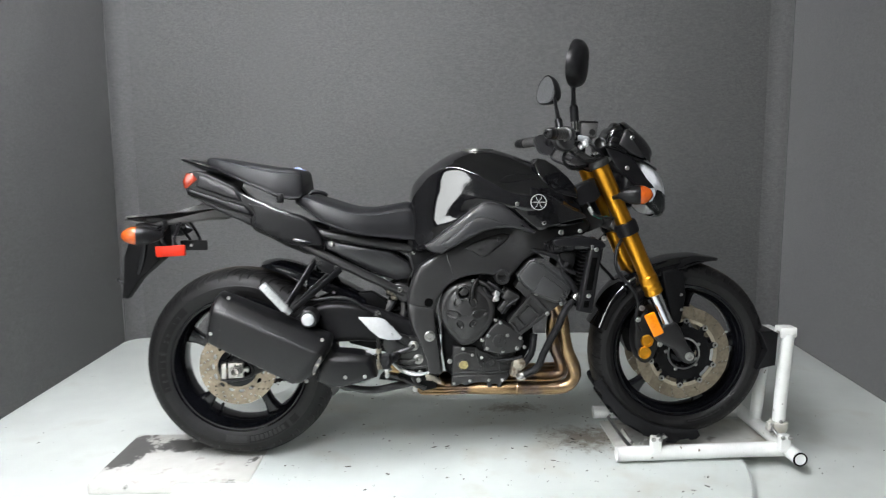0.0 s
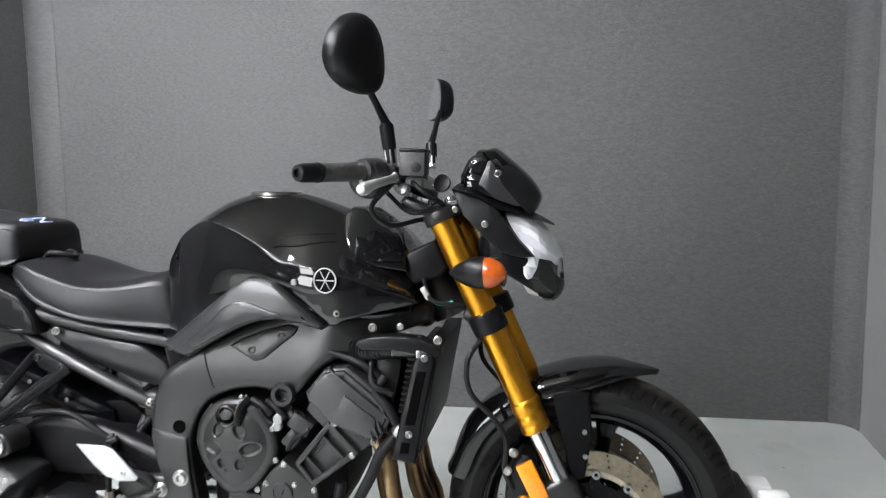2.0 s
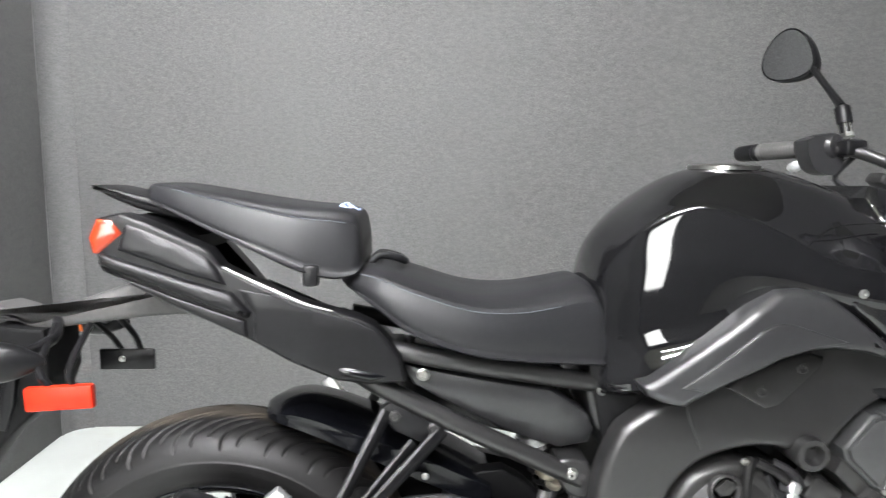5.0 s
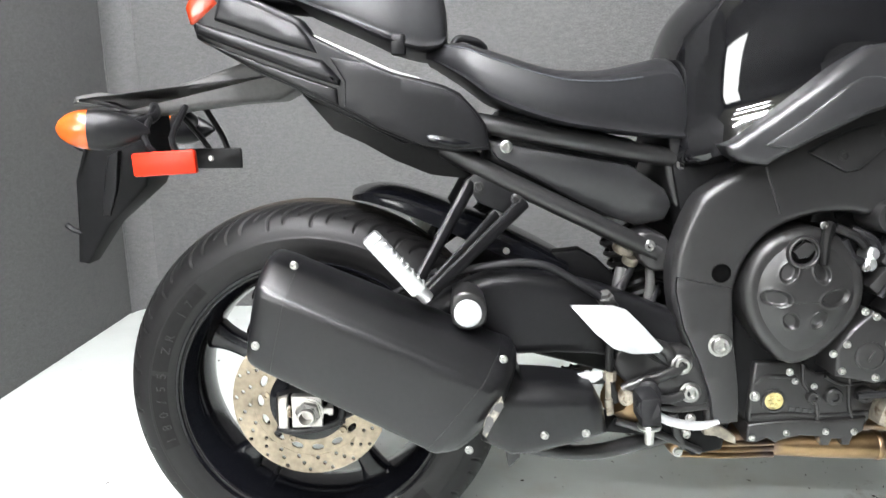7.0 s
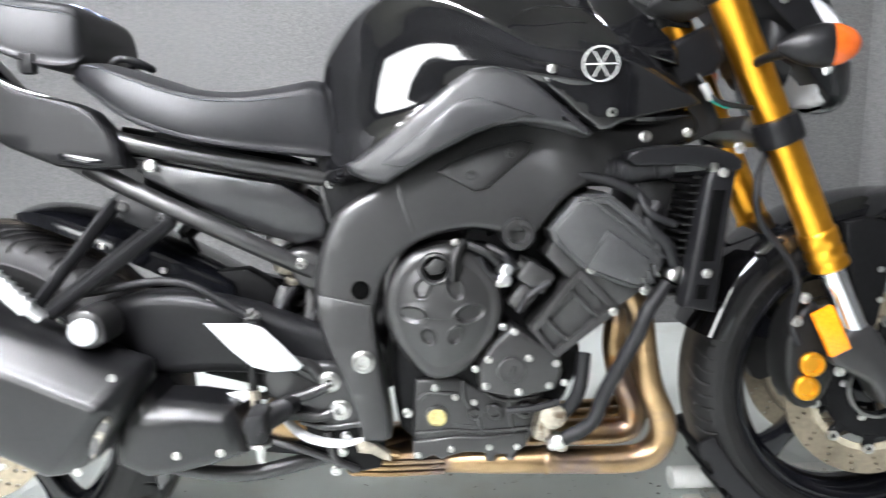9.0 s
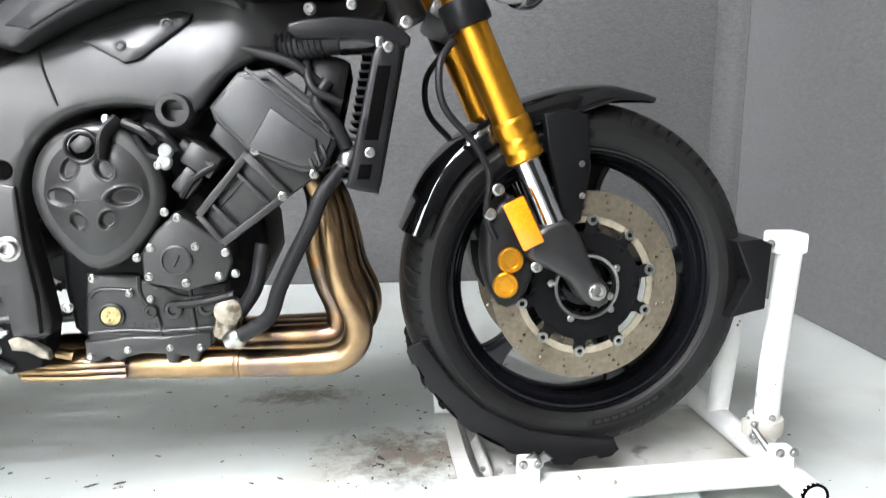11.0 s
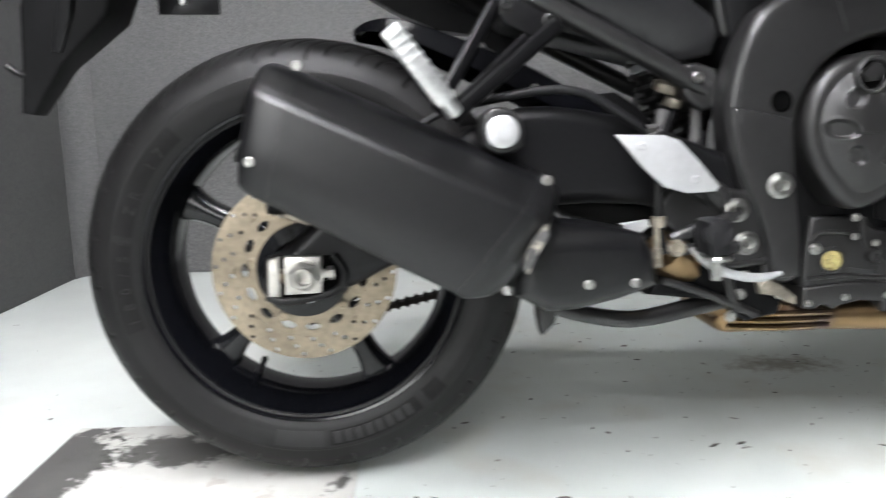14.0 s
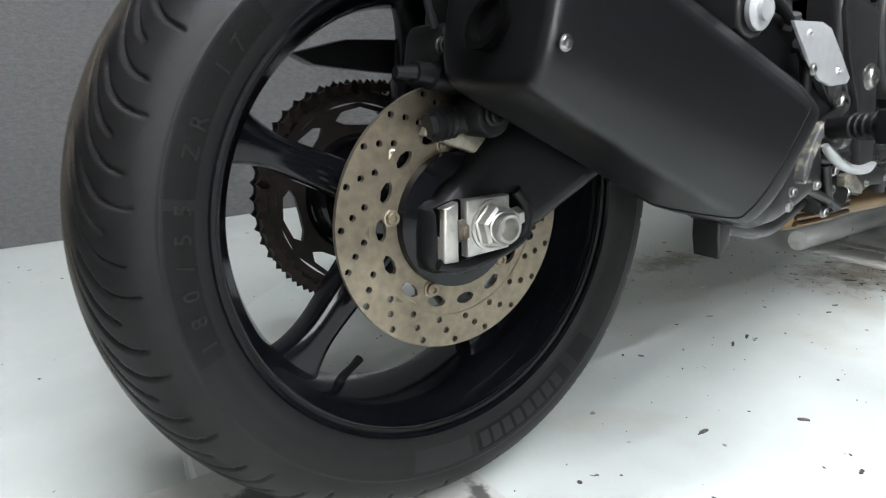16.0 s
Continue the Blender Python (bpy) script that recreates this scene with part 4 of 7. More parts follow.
tube(bm, [(0.60, -0.088, 0.262), (0.628, -0.094, 0.266), (0.66, -0.092, 0.258)], 0.008, 8, 3)
part("collector", bm, BRONZE, bike, "heat-tinted exhaust collector")

# frame
SPAR = [(0.572, 0.640), (0.600, 0.666), (0.665, 0.705), (0.770, 0.765), (0.83, 0.785), (0.885, 0.79), (0.955, 0.775), (1.04, 0.778), (1.115, 0.798), (1.13, 0.762), (1.06, 0.735), (0.985, 0.703), (0.925, 0.676), (0.893, 0.645), (0.868, 0.617), (0.83, 0.617), (0.78, 0.625), (0.722, 0.616), (0.675, 0.592), (0.645, 0.550), (0.633, 0.500), (0.638, 0.435), (0.650, 0.36), (0.652, 0.305), (0.607, 0.302), (0.600, 0.35), (0.583, 0.395), (0.556, 0.455), (0.543, 0.520), (0.549, 0.580)]


def spar_bend(x, z):
    return 0.3 * max(0.0, x - 0.93) + 0.02 * max(0.0, 0.45 - z) + 1.15 * max(0.0, z - 0.615) ** 2 * min(1.0, max(0.0, (0.97 - x) / 0.1)) + 1.2 * max(0.0, 0.60 - x) ** 2


for side in (1, -1):
    bm = bmesh.new()
    plate(bm, SPAR, -0.154, -0.110, 0.012, 4, smooth=3, side=side, bend=spar_bend)
    spar = part("frame_spar", bm, FRAME, bike, "satin black aluminium frame spar")
    bm = bmesh.new()
    plate(bm, [(0.726, 0.710), (0.748, 0.724), (0.796, 0.743), (0.849, 0.755), (0.868, 0.750), (0.863, 0.738), (0.799, 0.686), (0.780, 0.681)], -0.1605, -0.145, 0.004, 2, side=side, bend=spar_bend)
    cap = part("frame_cover", bm, FRAME, spar)
    for x, z in ((0.775, 0.705), (0.835, 0.735)):
        bm = bmesh.new()
        lathe(bm, [(0.0085, 0.0), (0.0085, 0.0015), (0.005, 0.002), (0.004, 0.0), (0, 0.0)], (x, (-0.1605 + spar_bend(x, z)) * side, z), (0, -side, 0), 16)
        part("cover_clip", bm, FRAME, cap)
    # Thin black disc painted as the shade in the frame hole.
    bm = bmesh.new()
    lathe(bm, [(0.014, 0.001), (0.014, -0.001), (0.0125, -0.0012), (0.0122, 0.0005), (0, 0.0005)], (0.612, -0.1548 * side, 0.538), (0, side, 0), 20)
    part("frame_hole", bm, HOLE_SHADE, spar)
    bm = bmesh.new()
    tube(bm, [(x, (-0.1535 + spar_bend(x, z)) * side, z) for x, z in ((0.668, 0.697), (0.676, 0.665), (0.683, 0.645), (0.690, 0.624))], 0.0022, 6, 3)
    part("weld_bead", bm, FRAME, spar)
    bm = bmesh.new()
    plate(bm, [(0.549, 0.532), (0.628, 0.516), (0.630, 0.485), (0.634, 0.435), (0.645, 0.362), (0.647, 0.311), (0.611, 0.308), (0.604, 0.353), (0.588, 0.398), (0.561, 0.457), (0.548, 0.512)], -0.1570, -0.140, 0.003, 2, side=side, bend=lambda x, z: spar_bend(x, z) - 0.04 * max(0.0, 0.53 - z))
    part("spar_facet", bm, FRAME, spar)
    bolt(0.614, -0.1595, 0.431, 0.0195, spar, side=side, h=0.35)
bm = bmesh.new()
tube(bm, [(1.10, 0, 0.90), (1.165, 0, 0.76)], 0.042, 18, 1)
box(bm, (1.03, 0, 0.77), (0.2, 0.13, 0.06), bevel=0.015)
part("steering_head", bm, FRAME, bike)
for side in (1, -1):
    for pts, lab in (([(0.18, -0.10, 0.775), (0.28, -0.108, 0.754), (0.42, -0.104, 0.727), (0.575, -0.080, 0.697)], ""), ([(0.21, -0.10, 0.722), (0.27, -0.108, 0.689), (0.40, -0.108, 0.625), (0.535, -0.096, 0.558)], "")):
        bm = bmesh.new()
        tube(bm, [(x, y * side, z) for x, y, z in pts], 0.0145, 14, 3)
        part("subframe_tube", bm, FRAME, bike)
    bm = bmesh.new()
    plate(bm, [(0.272, 0.735), (0.33, 0.722), (0.49, 0.692), (0.545, 0.655), (0.557, 0.63), (0.550, 0.606), (0.508, 0.597), (0.46, 0.613), (0.416, 0.635), (0.344, 0.674), (0.29, 0.705)], -0.104, -0.06, 0.004, 2, side=side, bend=lambda x, z: 0.35 * max(0.0, 0.665 + 0.25 * (0.45 - x) - z) + 0.15 * max(0.0, z - 0.69) + 0.10 * max(0.0, x - 0.4))
    part("side_panel", bm, PAD, bike, "dark plastic panel between the subframe tubes")
    bolt(0.303, -0.110, 0.722, 0.0105, bike, side=side)
    bolt(0.566, -0.092, 0.692, 0.0115, bike, side=side)
    bolt(0.519, -0.108, 0.571, 0.0105, bike, side=side)
bm = bmesh.new()
plate(bm, [(0.545, 0.715), (0.60, 0.705), (0.615, 0.66), (0.57, 0.62), (0.55, 0.66)], -0.090, 0.090, 0.006, smooth=2)
part("frame_bracket", bm, FRAME, bike)
bm = bmesh.new()
plate(bm, [(0.50, 0.59), (0.545, 0.585), (0.56, 0.54), (0.53, 0.53), (0.505, 0.55)], -0.106, 0.106, 0.006, smooth=2)
part("frame_bracket", bm, FRAME, bike)

# shock absorber, airbox and battery box fill the middle
bm = bmesh.new()
tube(bm, [(0.47, -0.03, 0.63), (0.56, -0.02, 0.40)], 0.022, 14, 1)
shock = part("shock_absorber", bm, DARK, bike)
for k in range(9):
    bm = bmesh.new()
    f = 0.1 + 0.075 * k
    p = Vector((0.47, -0.03, 0.63)).lerp(Vector((0.56, -0.02, 0.40)), f)
    lathe(bm, [(0.030, -0.005), (0.034, 0), (0.030, 0.005)], p, (0.09, 0.01, -0.23), 20)
    part("coil", bm, DARK, shock)
bm = bmesh.new()
lathe(bm, [(0.024, 0), (0.03, 0.004), (0.03, 0.02), (0.024, 0.024)], (0.475, -0.034, 0.615), (0.09, 0.01, -0.23), 20)
part("shock_collar", bm, ALLOY, shock)
# Airbox coloured extra dark: the shade behind the spar is painted in.
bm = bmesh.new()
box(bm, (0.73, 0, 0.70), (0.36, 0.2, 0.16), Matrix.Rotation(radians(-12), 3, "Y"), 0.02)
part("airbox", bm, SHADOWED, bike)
# Added filler; its black stands for the shade between spar and engine.
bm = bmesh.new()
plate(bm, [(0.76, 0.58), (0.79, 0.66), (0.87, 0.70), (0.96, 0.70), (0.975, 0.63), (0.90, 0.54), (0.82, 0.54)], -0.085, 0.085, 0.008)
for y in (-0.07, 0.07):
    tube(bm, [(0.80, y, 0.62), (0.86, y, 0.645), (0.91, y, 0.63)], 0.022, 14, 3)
part("dark_gap_filler", bm, SHADOWED, bike)
bm = bmesh.new()
box(bm, (0.39, 0, 0.69), (0.24, 0.13, 0.13), Matrix.Rotation(radians(14), 3, "Y"), 0.02)
part("battery_box", bm, PLASTIC, bike)

# tank
TANK = [(0.552, 0.872, 0.835, 0.060, 0.795, 0.064, 0.69, 0.064), (0.562, 0.905, 0.865, 0.087, 0.805, 0.092, 0.69, 0.094), (0.585, 0.935, 0.897, 0.105, 0.82, 0.112, 0.69, 0.116), (0.62, 0.965, 0.935, 0.124, 0.85, 0.132, 0.70, 0.138),
        (0.68, 1.003, 0.963, 0.143, 0.868, 0.150, 0.72, 0.150), (0.74, 1.021, 0.950, 0.158, 0.868, 0.162, 0.775, 0.148), (0.80, 1.024, 0.922, 0.171, 0.858, 0.174, 0.775, 0.148), (0.86, 1.012, 0.890, 0.183, 0.842, 0.185, 0.775, 0.148),
        (0.92, 0.992, 0.878, 0.193, 0.83, 0.194, 0.775, 0.148), (0.98, 0.968, 0.866, 0.188, 0.822, 0.188, 0.775, 0.148), (1.04, 0.925, 0.845, 0.172, 0.815, 0.172, 0.775, 0.145), (1.10, 0.868, 0.822, 0.13, 0.806, 0.130, 0.785, 0.12)]
rows = []
for x, zt, zs, ws, zm, wm, zb, wb in TANK:
    h = zt - zs
    rows.append((x, [(wb, zb), ((wb + wm) / 2, (zb + zm) / 2), (wm, zm), ((ws + wm) / 2, (zs + zm) / 2), (ws - 0.0005, zs - 0.005), (ws - 0.005, zs + 0.002), (ws * 0.84, zs + 0.25 * h), (ws * 0.60, zs + 0.59 * h), (ws * 0.30, zs + 0.89 * h), (0, zt)]))
bm = bmesh.new()
loft(bm, body(rows), 5, 4, closed=True)
tank = part("fuel_tank", bm, GLOSS, bike, "gloss black sculpted fuel tank", 60)
bm = bmesh.new()
lathe(bm, [(0.055, -0.004), (0.055, 0.002), (0.052, 0.004), (0.044, 0.004), (0.042, 0.002), (0.0, 0.002)], (0.775, 0, 1.0180), (0.02, 0, 1), 40)
part("filler_cap", bm, STEEL, tank)
for side in (1, -1):
    for seam in (((0.833, 0.170, 0.922), (0.847, 0.165, 0.931), (0.875, 0.159, 0.938), (0.914, 0.147, 0.939), (0.952, 0.132, 0.939)),):
        bm = bmesh.new()
        tube(bm, [(x, -y * side, z) for x, y, z in seam], 0.0012, 8, 4)
        part("tank_crease", bm, GLOSS, tank)
for side in (1, -1):
    bm = bmesh.new()
    cover_bend = lambda x, z: 0.16 * max(0.0, 0.74 - x) + 2.6 * max(0.0, z - (0.775 + 0.10 * min(0.0, x - 0.8))) ** 2 + 0.06 * max(0.0, x - 0.86)
    plate(bm, [(0.598, 0.722), (0.612, 0.728), (0.652, 0.758), (0.703, 0.798), (0.745, 0.831), (0.777, 0.852), (0.805, 0.855), (0.841, 0.847), (0.873, 0.822), (0.910, 0.790), (0.943, 0.762), (0.936, 0.756), (0.896, 0.769), (0.849, 0.776), (0.812, 0.773), (0.775, 0.761), (0.719, 0.733), (0.672, 0.706), (0.654, 0.694), (0.627, 0.698), (0.605, 0.708)], -0.203, -0.12, 0.011, 4, side=side, bend=cover_bend)
    cover = part("side_cover", bm, PAD, tank, "matt grained plastic tank side cover")
    bm = bmesh.new()
    plate(bm, [(0.648, 0.722), (0.693, 0.757), (0.744, 0.800), (0.765, 0.810), (0.785, 0.811), (0.862, 0.786), (0.822, 0.780), (0.775, 0.767), (0.719, 0.739), (0.680, 0.717)], -0.2055, -0.19, 0.003, 2, side=side, bend=cover_bend)
    part("cover_facet", bm, PAD, cover)
    bm = bmesh.new()
    plate(bm, [(0.952, 0.765), (0.90, 0.808), (0.87, 0.838), (0.905, 0.865), (0.945, 0.872), (1.0, 0.858), (1.06, 0.832), (1.115, 0.805), (1.05, 0.79), (0.98, 0.775)], -0.199, -0.13, 0.006, 3, smooth=2, side=side, bend=lambda x, z: 0.42 * max(0.0, x - 0.985) + 0.10 * max(0.0, 0.985 - x) + 0.08 * max(0.0, 0.83 - z))
    scoop = part("scoop_panel", bm, GLOSS, tank, "gloss black pointed panel below the tank")
    bm = bmesh.new()
    plate(bm, [(0.958, 0.940), (0.951, 0.972), (0.966, 0.990), (0.990, 0.986), (1.022, 0.966), (1.06, 0.930), (1.085, 0.895), (1.09, 0.86), (1.03, 0.872), (0.985, 0.890)], -0.158, -0.03, 0.006, 3, side=side, bend=lambda x, z: 0.85 * max(0.0, z - 0.885) + 0.40 * max(0.0, x - 0.98))
    part("tank_fin", bm, GLOSS, tank, "gloss black fin beside the tank top")
    for x, y, z, r in ((0.884, -0.194, 0.849, 0.007), (0.968, -0.192, 0.790, 0.009)):
        bolt(x, y, z, r, scoop, side=side, h=0.4)
    bm = bmesh.new()
    lathe(bm, [(0.0245, 0.0), (0.0245, 0.002), (0, 0.002)], (0.949, -0.1990 * side, 0.854), (-0.2, -side, 0.03), 40)
    badge = part("round_badge", bm, GLOSS, tank, "round badge with silver ring and spokes")
    bm = bmesh.new()
    lathe(bm, [(0.0245, 0.0015), (0.0245, 0.004), (0.0222, 0.004), (0.0222, 0.0015)], (0.949, -0.1990 * side, 0.854), (-0.2, -side, 0.03), 40)
    part("badge_ring", bm, BADGE, badge)
    for k in range(3):
        bm = bmesh.new()
        box(bm, (0.949, -0.2020 * side, 0.854), (0.0022, 0.0016, 0.040), Matrix.Rotation(radians(-11.5 * side), 3, "Z") @ Matrix.Rotation(radians(30 + 60 * k), 3, "Y"), 0.0006, 1)
        part("badge_spoke", bm, BADGE, badge)

# seats and tail
SEAT = [(0.185, 0.863, 0.852, 0.07), (0.20, 0.874, 0.845, 0.10), (0.24, 0.874, 0.820, 0.128), (0.29, 0.860, 0.785, 0.140), (0.37, 0.836, 0.757, 0.142), (0.44, 0.833, 0.744, 0.130), (0.50, 0.843, 0.736, 0.115), (0.545, 0.850, 0.731, 0.105), (0.565, 0.825, 0.730, 0.100), (0.576, 0.765, 0.738, 0.095)]
rows = []
for x, zt, zb, w in SEAT:
    h = zt - zb
    rows.append((x, [(w * 0.9, zb), (w, zb + 0.12 * h), (w * 1.02, zb + 0.4 * h), (w * 0.975, zb + 0.74 * h), (w * 0.955, zb + 0.80 * h), (w * 0.90, zb + 0.87 * h), (w * 0.66, zb + 0.97 * h), (w * 0.35, zt), (0, zt)]))
bm = bmesh.new()
loft(bm, body(rows), 4, 4, closed=True)
seat = part("rider_seat", bm, VINYL, bike, "black vinyl rider seat", 60)
bm = bmesh.new()
tube(bm, [(0.222, -0.035, 0.872), (0.236, -0.03, 0.886), (0.262, -0.02, 0.882), (0.275, 0.0, 0.874), (0.262, 0.02, 0.880), (0.236, 0.03, 0.884), (0.222, 0.035, 0.872)], 0.006, 10, 4)
part("seat_lip", bm, VINYL, seat)
PILL = [(-0.100, 0.990, 0.978, 0.05), (-0.085, 0.996, 0.970, 0.075), (-0.05, 0.994, 0.955, 0.095), (0.014, 0.983, 0.926, 0.115), (0.08, 0.972, 0.897, 0.126), (0.13, 0.965, 0.874, 0.128), (0.172, 0.962, 0.862, 0.122), (0.196, 0.958, 0.862, 0.116), (0.210, 0.948, 0.867, 0.110), (0.216, 0.920, 0.878, 0.100)]
rows = []
for x, zt, zb, w in PILL:
    h = zt - zb
    rows.append((x, [(w * 0.9, zb), (w, zb + 0.12 * h), (w * 1.0, zb + 0.40 * h), (w * 0.95, zb + 0.78 * h), (w * 0.91, zb + 0.84 * h), (w * 0.80, zb + 0.96 * h), (w * 0.45, zt), (0, zt)]))
bm = bmesh.new()
loft(bm, body(rows), 4, 4, closed=True)
pillion = part("pillion_seat", bm, VINYL, bike, "black vinyl pillion seat with pale stitching", 60)
bm = bmesh.new()
for pts in ([(0.186, -0.058, 0.9605), (0.205, -0.052, 0.950)], [(0.184, -0.054, 0.9615), (0.186, -0.022, 0.962)], [(0.194, -0.052, 0.9580), (0.196, -0.03, 0.9585)], [(0.182, -0.012, 0.9625), (0.184, 0.022, 0.9625)], [(0.185, 0.020, 0.9620), (0.203, -0.018, 0.954)], [(0.204, -0.018, 0.9535), (0.204, 0.020, 0.9535)]):
    tube(bm, pts, 0.0028, 6, 2)
part("stripe_badge", bm, BLUE, pillion, "pale blue and white slanted print")
bm = bmesh.new()
box(bm, (0.148, -0.125, 0.868), (0.022, 0.018, 0.03), bevel=0.005)
part("strap_hook", bm, PLASTIC, pillion)
TAIL = [(-0.148, 0.918), (-0.138, 0.949), (-0.107, 0.955), (-0.067, 0.940), (0.011, 0.905), (0.028, 0.882), (0.060, 0.866), (0.100, 0.848), (0.138, 0.831), (0.178, 0.820), (0.212, 0.811), (0.235, 0.800), (0.258, 0.775), (0.272, 0.755), (0.279, 0.719), (0.230, 0.716), (0.183, 0.722), (0.118, 0.749), (0.065, 0.779), (0.013, 0.803), (-0.051, 0.831), (-0.138, 0.880)]


def drop(x):
    """How far the far tail cover sits lower under the pillion seat."""
    return 0.055 * min(1.0, max(0.0, (x + 0.06) / 0.06))


def taper(x, z):
    """The tail narrows towards its lamp."""
    return 0.03 * max(0.0, 0.15 - x)


for side in (1, -1):
    def set_down(prof):
        return prof if side > 0 else [(x, z - drop(x)) for x, z in prof]

    bm = bmesh.new()
    plate(bm, set_down(TAIL), -0.140, -0.10, 0.006, 3, side=side, bend=taper)
    tail = part("tail_cover", bm, PLASTIC, bike, "black plastic tail side cover")
    bm = bmesh.new()
    plate(bm, set_down([(-0.135, 0.902), (-0.08, 0.884), (-0.024, 0.866), (0.042, 0.847), (0.066, 0.820), (0.064, 0.812), (0.02, 0.826), (-0.025, 0.843), (-0.136, 0.886)]), -0.152, -0.13, 0.008, 4, side=side, bend=lambda x, z: taper(x, z) + 0.35 * max(0.0, z - (0.852 - 0.40 * x)))
    part("tail_ridge", bm, PLASTIC, tail)
    bm = bmesh.new()
    plate(bm, set_down([(-0.132, 0.878), (-0.026, 0.838), (0.060, 0.808), (0.062, 0.784), (0.012, 0.806), (-0.05, 0.835)]), -0.145, -0.13, 0.004, 3, side=side, bend=taper)
    part("tail_ledge", bm, PLASTIC, tail)
    bm = bmesh.new()
    plate(bm, set_down([(-0.10, 0.944), (-0.066, 0.933), (0.008, 0.899), (0.022, 0.880), (0.034, 0.857), (-0.024, 0.874), (-0.11, 0.905)]), -0.147, -0.13, 0.006, 3, side=side, bend=lambda x, z: taper(x, z) + 0.4 * max(0.0, z - (0.885 - 0.40 * x)))
    part("tail_shoulder", bm, PLASTIC, tail)
    bm = bmesh.new()
    plate(bm, set_down([(0.052, 0.851), (0.10, 0.842), (0.138, 0.826), (0.178, 0.815), (0.212, 0.806), (0.234, 0.795), (0.256, 0.772), (0.269, 0.752), (0.275, 0.723), (0.229, 0.720), (0.183, 0.726), (0.119, 0.753), (0.071, 0.782), (0.072, 0.818)]), -0.1425, -0.13, 0.002, 2, side=side, bend=taper)
    insert = part("tail_insert", bm, PLASTIC, tail, "satin black insert")
    bm = bmesh.new()
    plate(bm, set_down([(0.134, 0.799), (0.160, 0.810), (0.187, 0.815), (0.212, 0.804), (0.234, 0.793), (0.254, 0.770), (0.267, 0.750), (0.273, 0.724), (0.229, 0.722), (0.190, 0.730), (0.168, 0.747), (0.150, 0.767), (0.140, 0.776)]), -0.157, -0.13, 0.010, 4, side=side, bend=lambda x, z: 0.55 * max(0.0, z - 0.715) + 0.12 * max(0.0, x - 0.2))
    part("insert_bulge", bm, RIM, insert)
    # Edge highlight painted in: the near rim gets a pale silver grey.
    bm = bmesh.new()
    tube(bm, [(x, (-0.139 + taper(x, z)) * side, z - (0.0 if side > 0 else drop(x))) for x, z in ((0.030, 0.8815), (0.060, 0.8665), (0.100, 0.8485), (0.138, 0.8315), (0.178, 0.8205))], [0.0012, 0.0022, 0.0026, 0.0022, 0.001], 8, 3)
    part("tail_rim", bm, BADGE if side > 0 else PLASTIC, tail, "thin top-edge rim, the near one pale as a painted highlight")
bm = bmesh.new()
plate(bm, [(-0.135, 0.905), (-0.05, 0.862), (0.0, 0.830), (0.06, 0.795), (0.142, 0.748), (0.19, 0.735), (0.27, 0.735), (0.28, 0.722), (0.15, 0.728), (0.03, 0.787), (-0.13, 0.88)], -0.1, 0.1, 0.006)
part("tail_tray", bm, PLASTIC, bike, "black tray under the pillion seat")
bm = bmesh.new()
plate(bm, [(-0.182, 0.990), (-0.165, 0.991), (-0.12, 0.980), (-0.05, 0.962), (0.0, 0.935), (-0.05, 0.94), (-0.12, 0.96)], -0.055, 0.055, 0.006, smooth=2)
part("tail_top", bm, PLASTIC, bike)
bm = bmesh.new()
plate(bm, [(-0.128, 0.946), (-0.105, 0.951), (-0.06, 0.936), (-0.02, 0.920), (-0.03, 0.895), (-0.125, 0.903)], -0.102, 0.102, 0.006)
part("tail_deck", bm, SHADOWED, bike)
bm = bmesh.new()
for side in (1, -1):
    plate(bm, [(-0.152, 0.922), (-0.140, 0.948), (-0.118, 0.949), (-0.100, 0.927), (-0.137, 0.898), (-0.147, 0.900)], -0.134, -0.105, 0.008, 3, side=side)
plate(bm, [(-0.150, 0.921), (-0.140, 0.940), (-0.132, 0.930), (-0.140, 0.902), (-0.146, 0.902)], -0.107, 0.107, 0.003, 2)
part("tail_light", bm, material("dim_red_lens", (0.26, 0.024, 0.005), 0.22, grain=[(90, 0.15), (30, 0.2)], coat=0.3), bike, "red tail light lens")
bm = bmesh.new()
plate(bm, [(-0.382, 0.794), (-0.376, 0.807), (-0.341, 0.813), (-0.284, 0.795), (-0.203, 0.824), (-0.103, 0.856), (-0.046, 0.846), (-0.008, 0.818), (-0.049, 0.797), (-0.117, 0.793), (-0.206, 0.783), (-0.281, 0.773), (-0.314, 0.788)], -0.036, 0.036, 0.010)
fender = part("plate_bracket", bm, FADED, bike, "grey-black plastic number plate bracket")
bm = bmesh.new()
plate(bm, [(-0.335, 0.785), (-0.262, 0.778), (-0.258, 0.705), (-0.270, 0.664), (-0.322, 0.618), (-0.343, 0.600), (-0.390, 0.533), (-0.406, 0.536), (-0.396, 0.60), (-0.384, 0.675), (-0.366, 0.715)], -0.052, 0.052, 0.006)
def narrow(bm):
    """The flap narrows towards its lower tip."""
    for v in bm.verts:
        v.co.y *= min(1.0, max(0.35, (v.co.z - 0.48) / 0.24))


narrow(bm)
flap = part("mud_flap", bm, SHADOWED, fender)
bm = bmesh.new()
plate(bm, [(-0.322, 0.712), (-0.302, 0.722), (-0.318, 0.660), (-0.338, 0.615), (-0.350, 0.618), (-0.338, 0.665)], -0.057, -0.045, 0.003)
narrow(bm)
part("flap_rib", bm, PLASTIC, flap)
bm = bmesh.new()
tube(bm, [(-0.385, -0.02, 0.585), (-0.405, -0.02, 0.590), (-0.418, -0.02, 0.600)], 0.005, 8, 2)
part("flap_hook", bm, PLASTIC, flap)
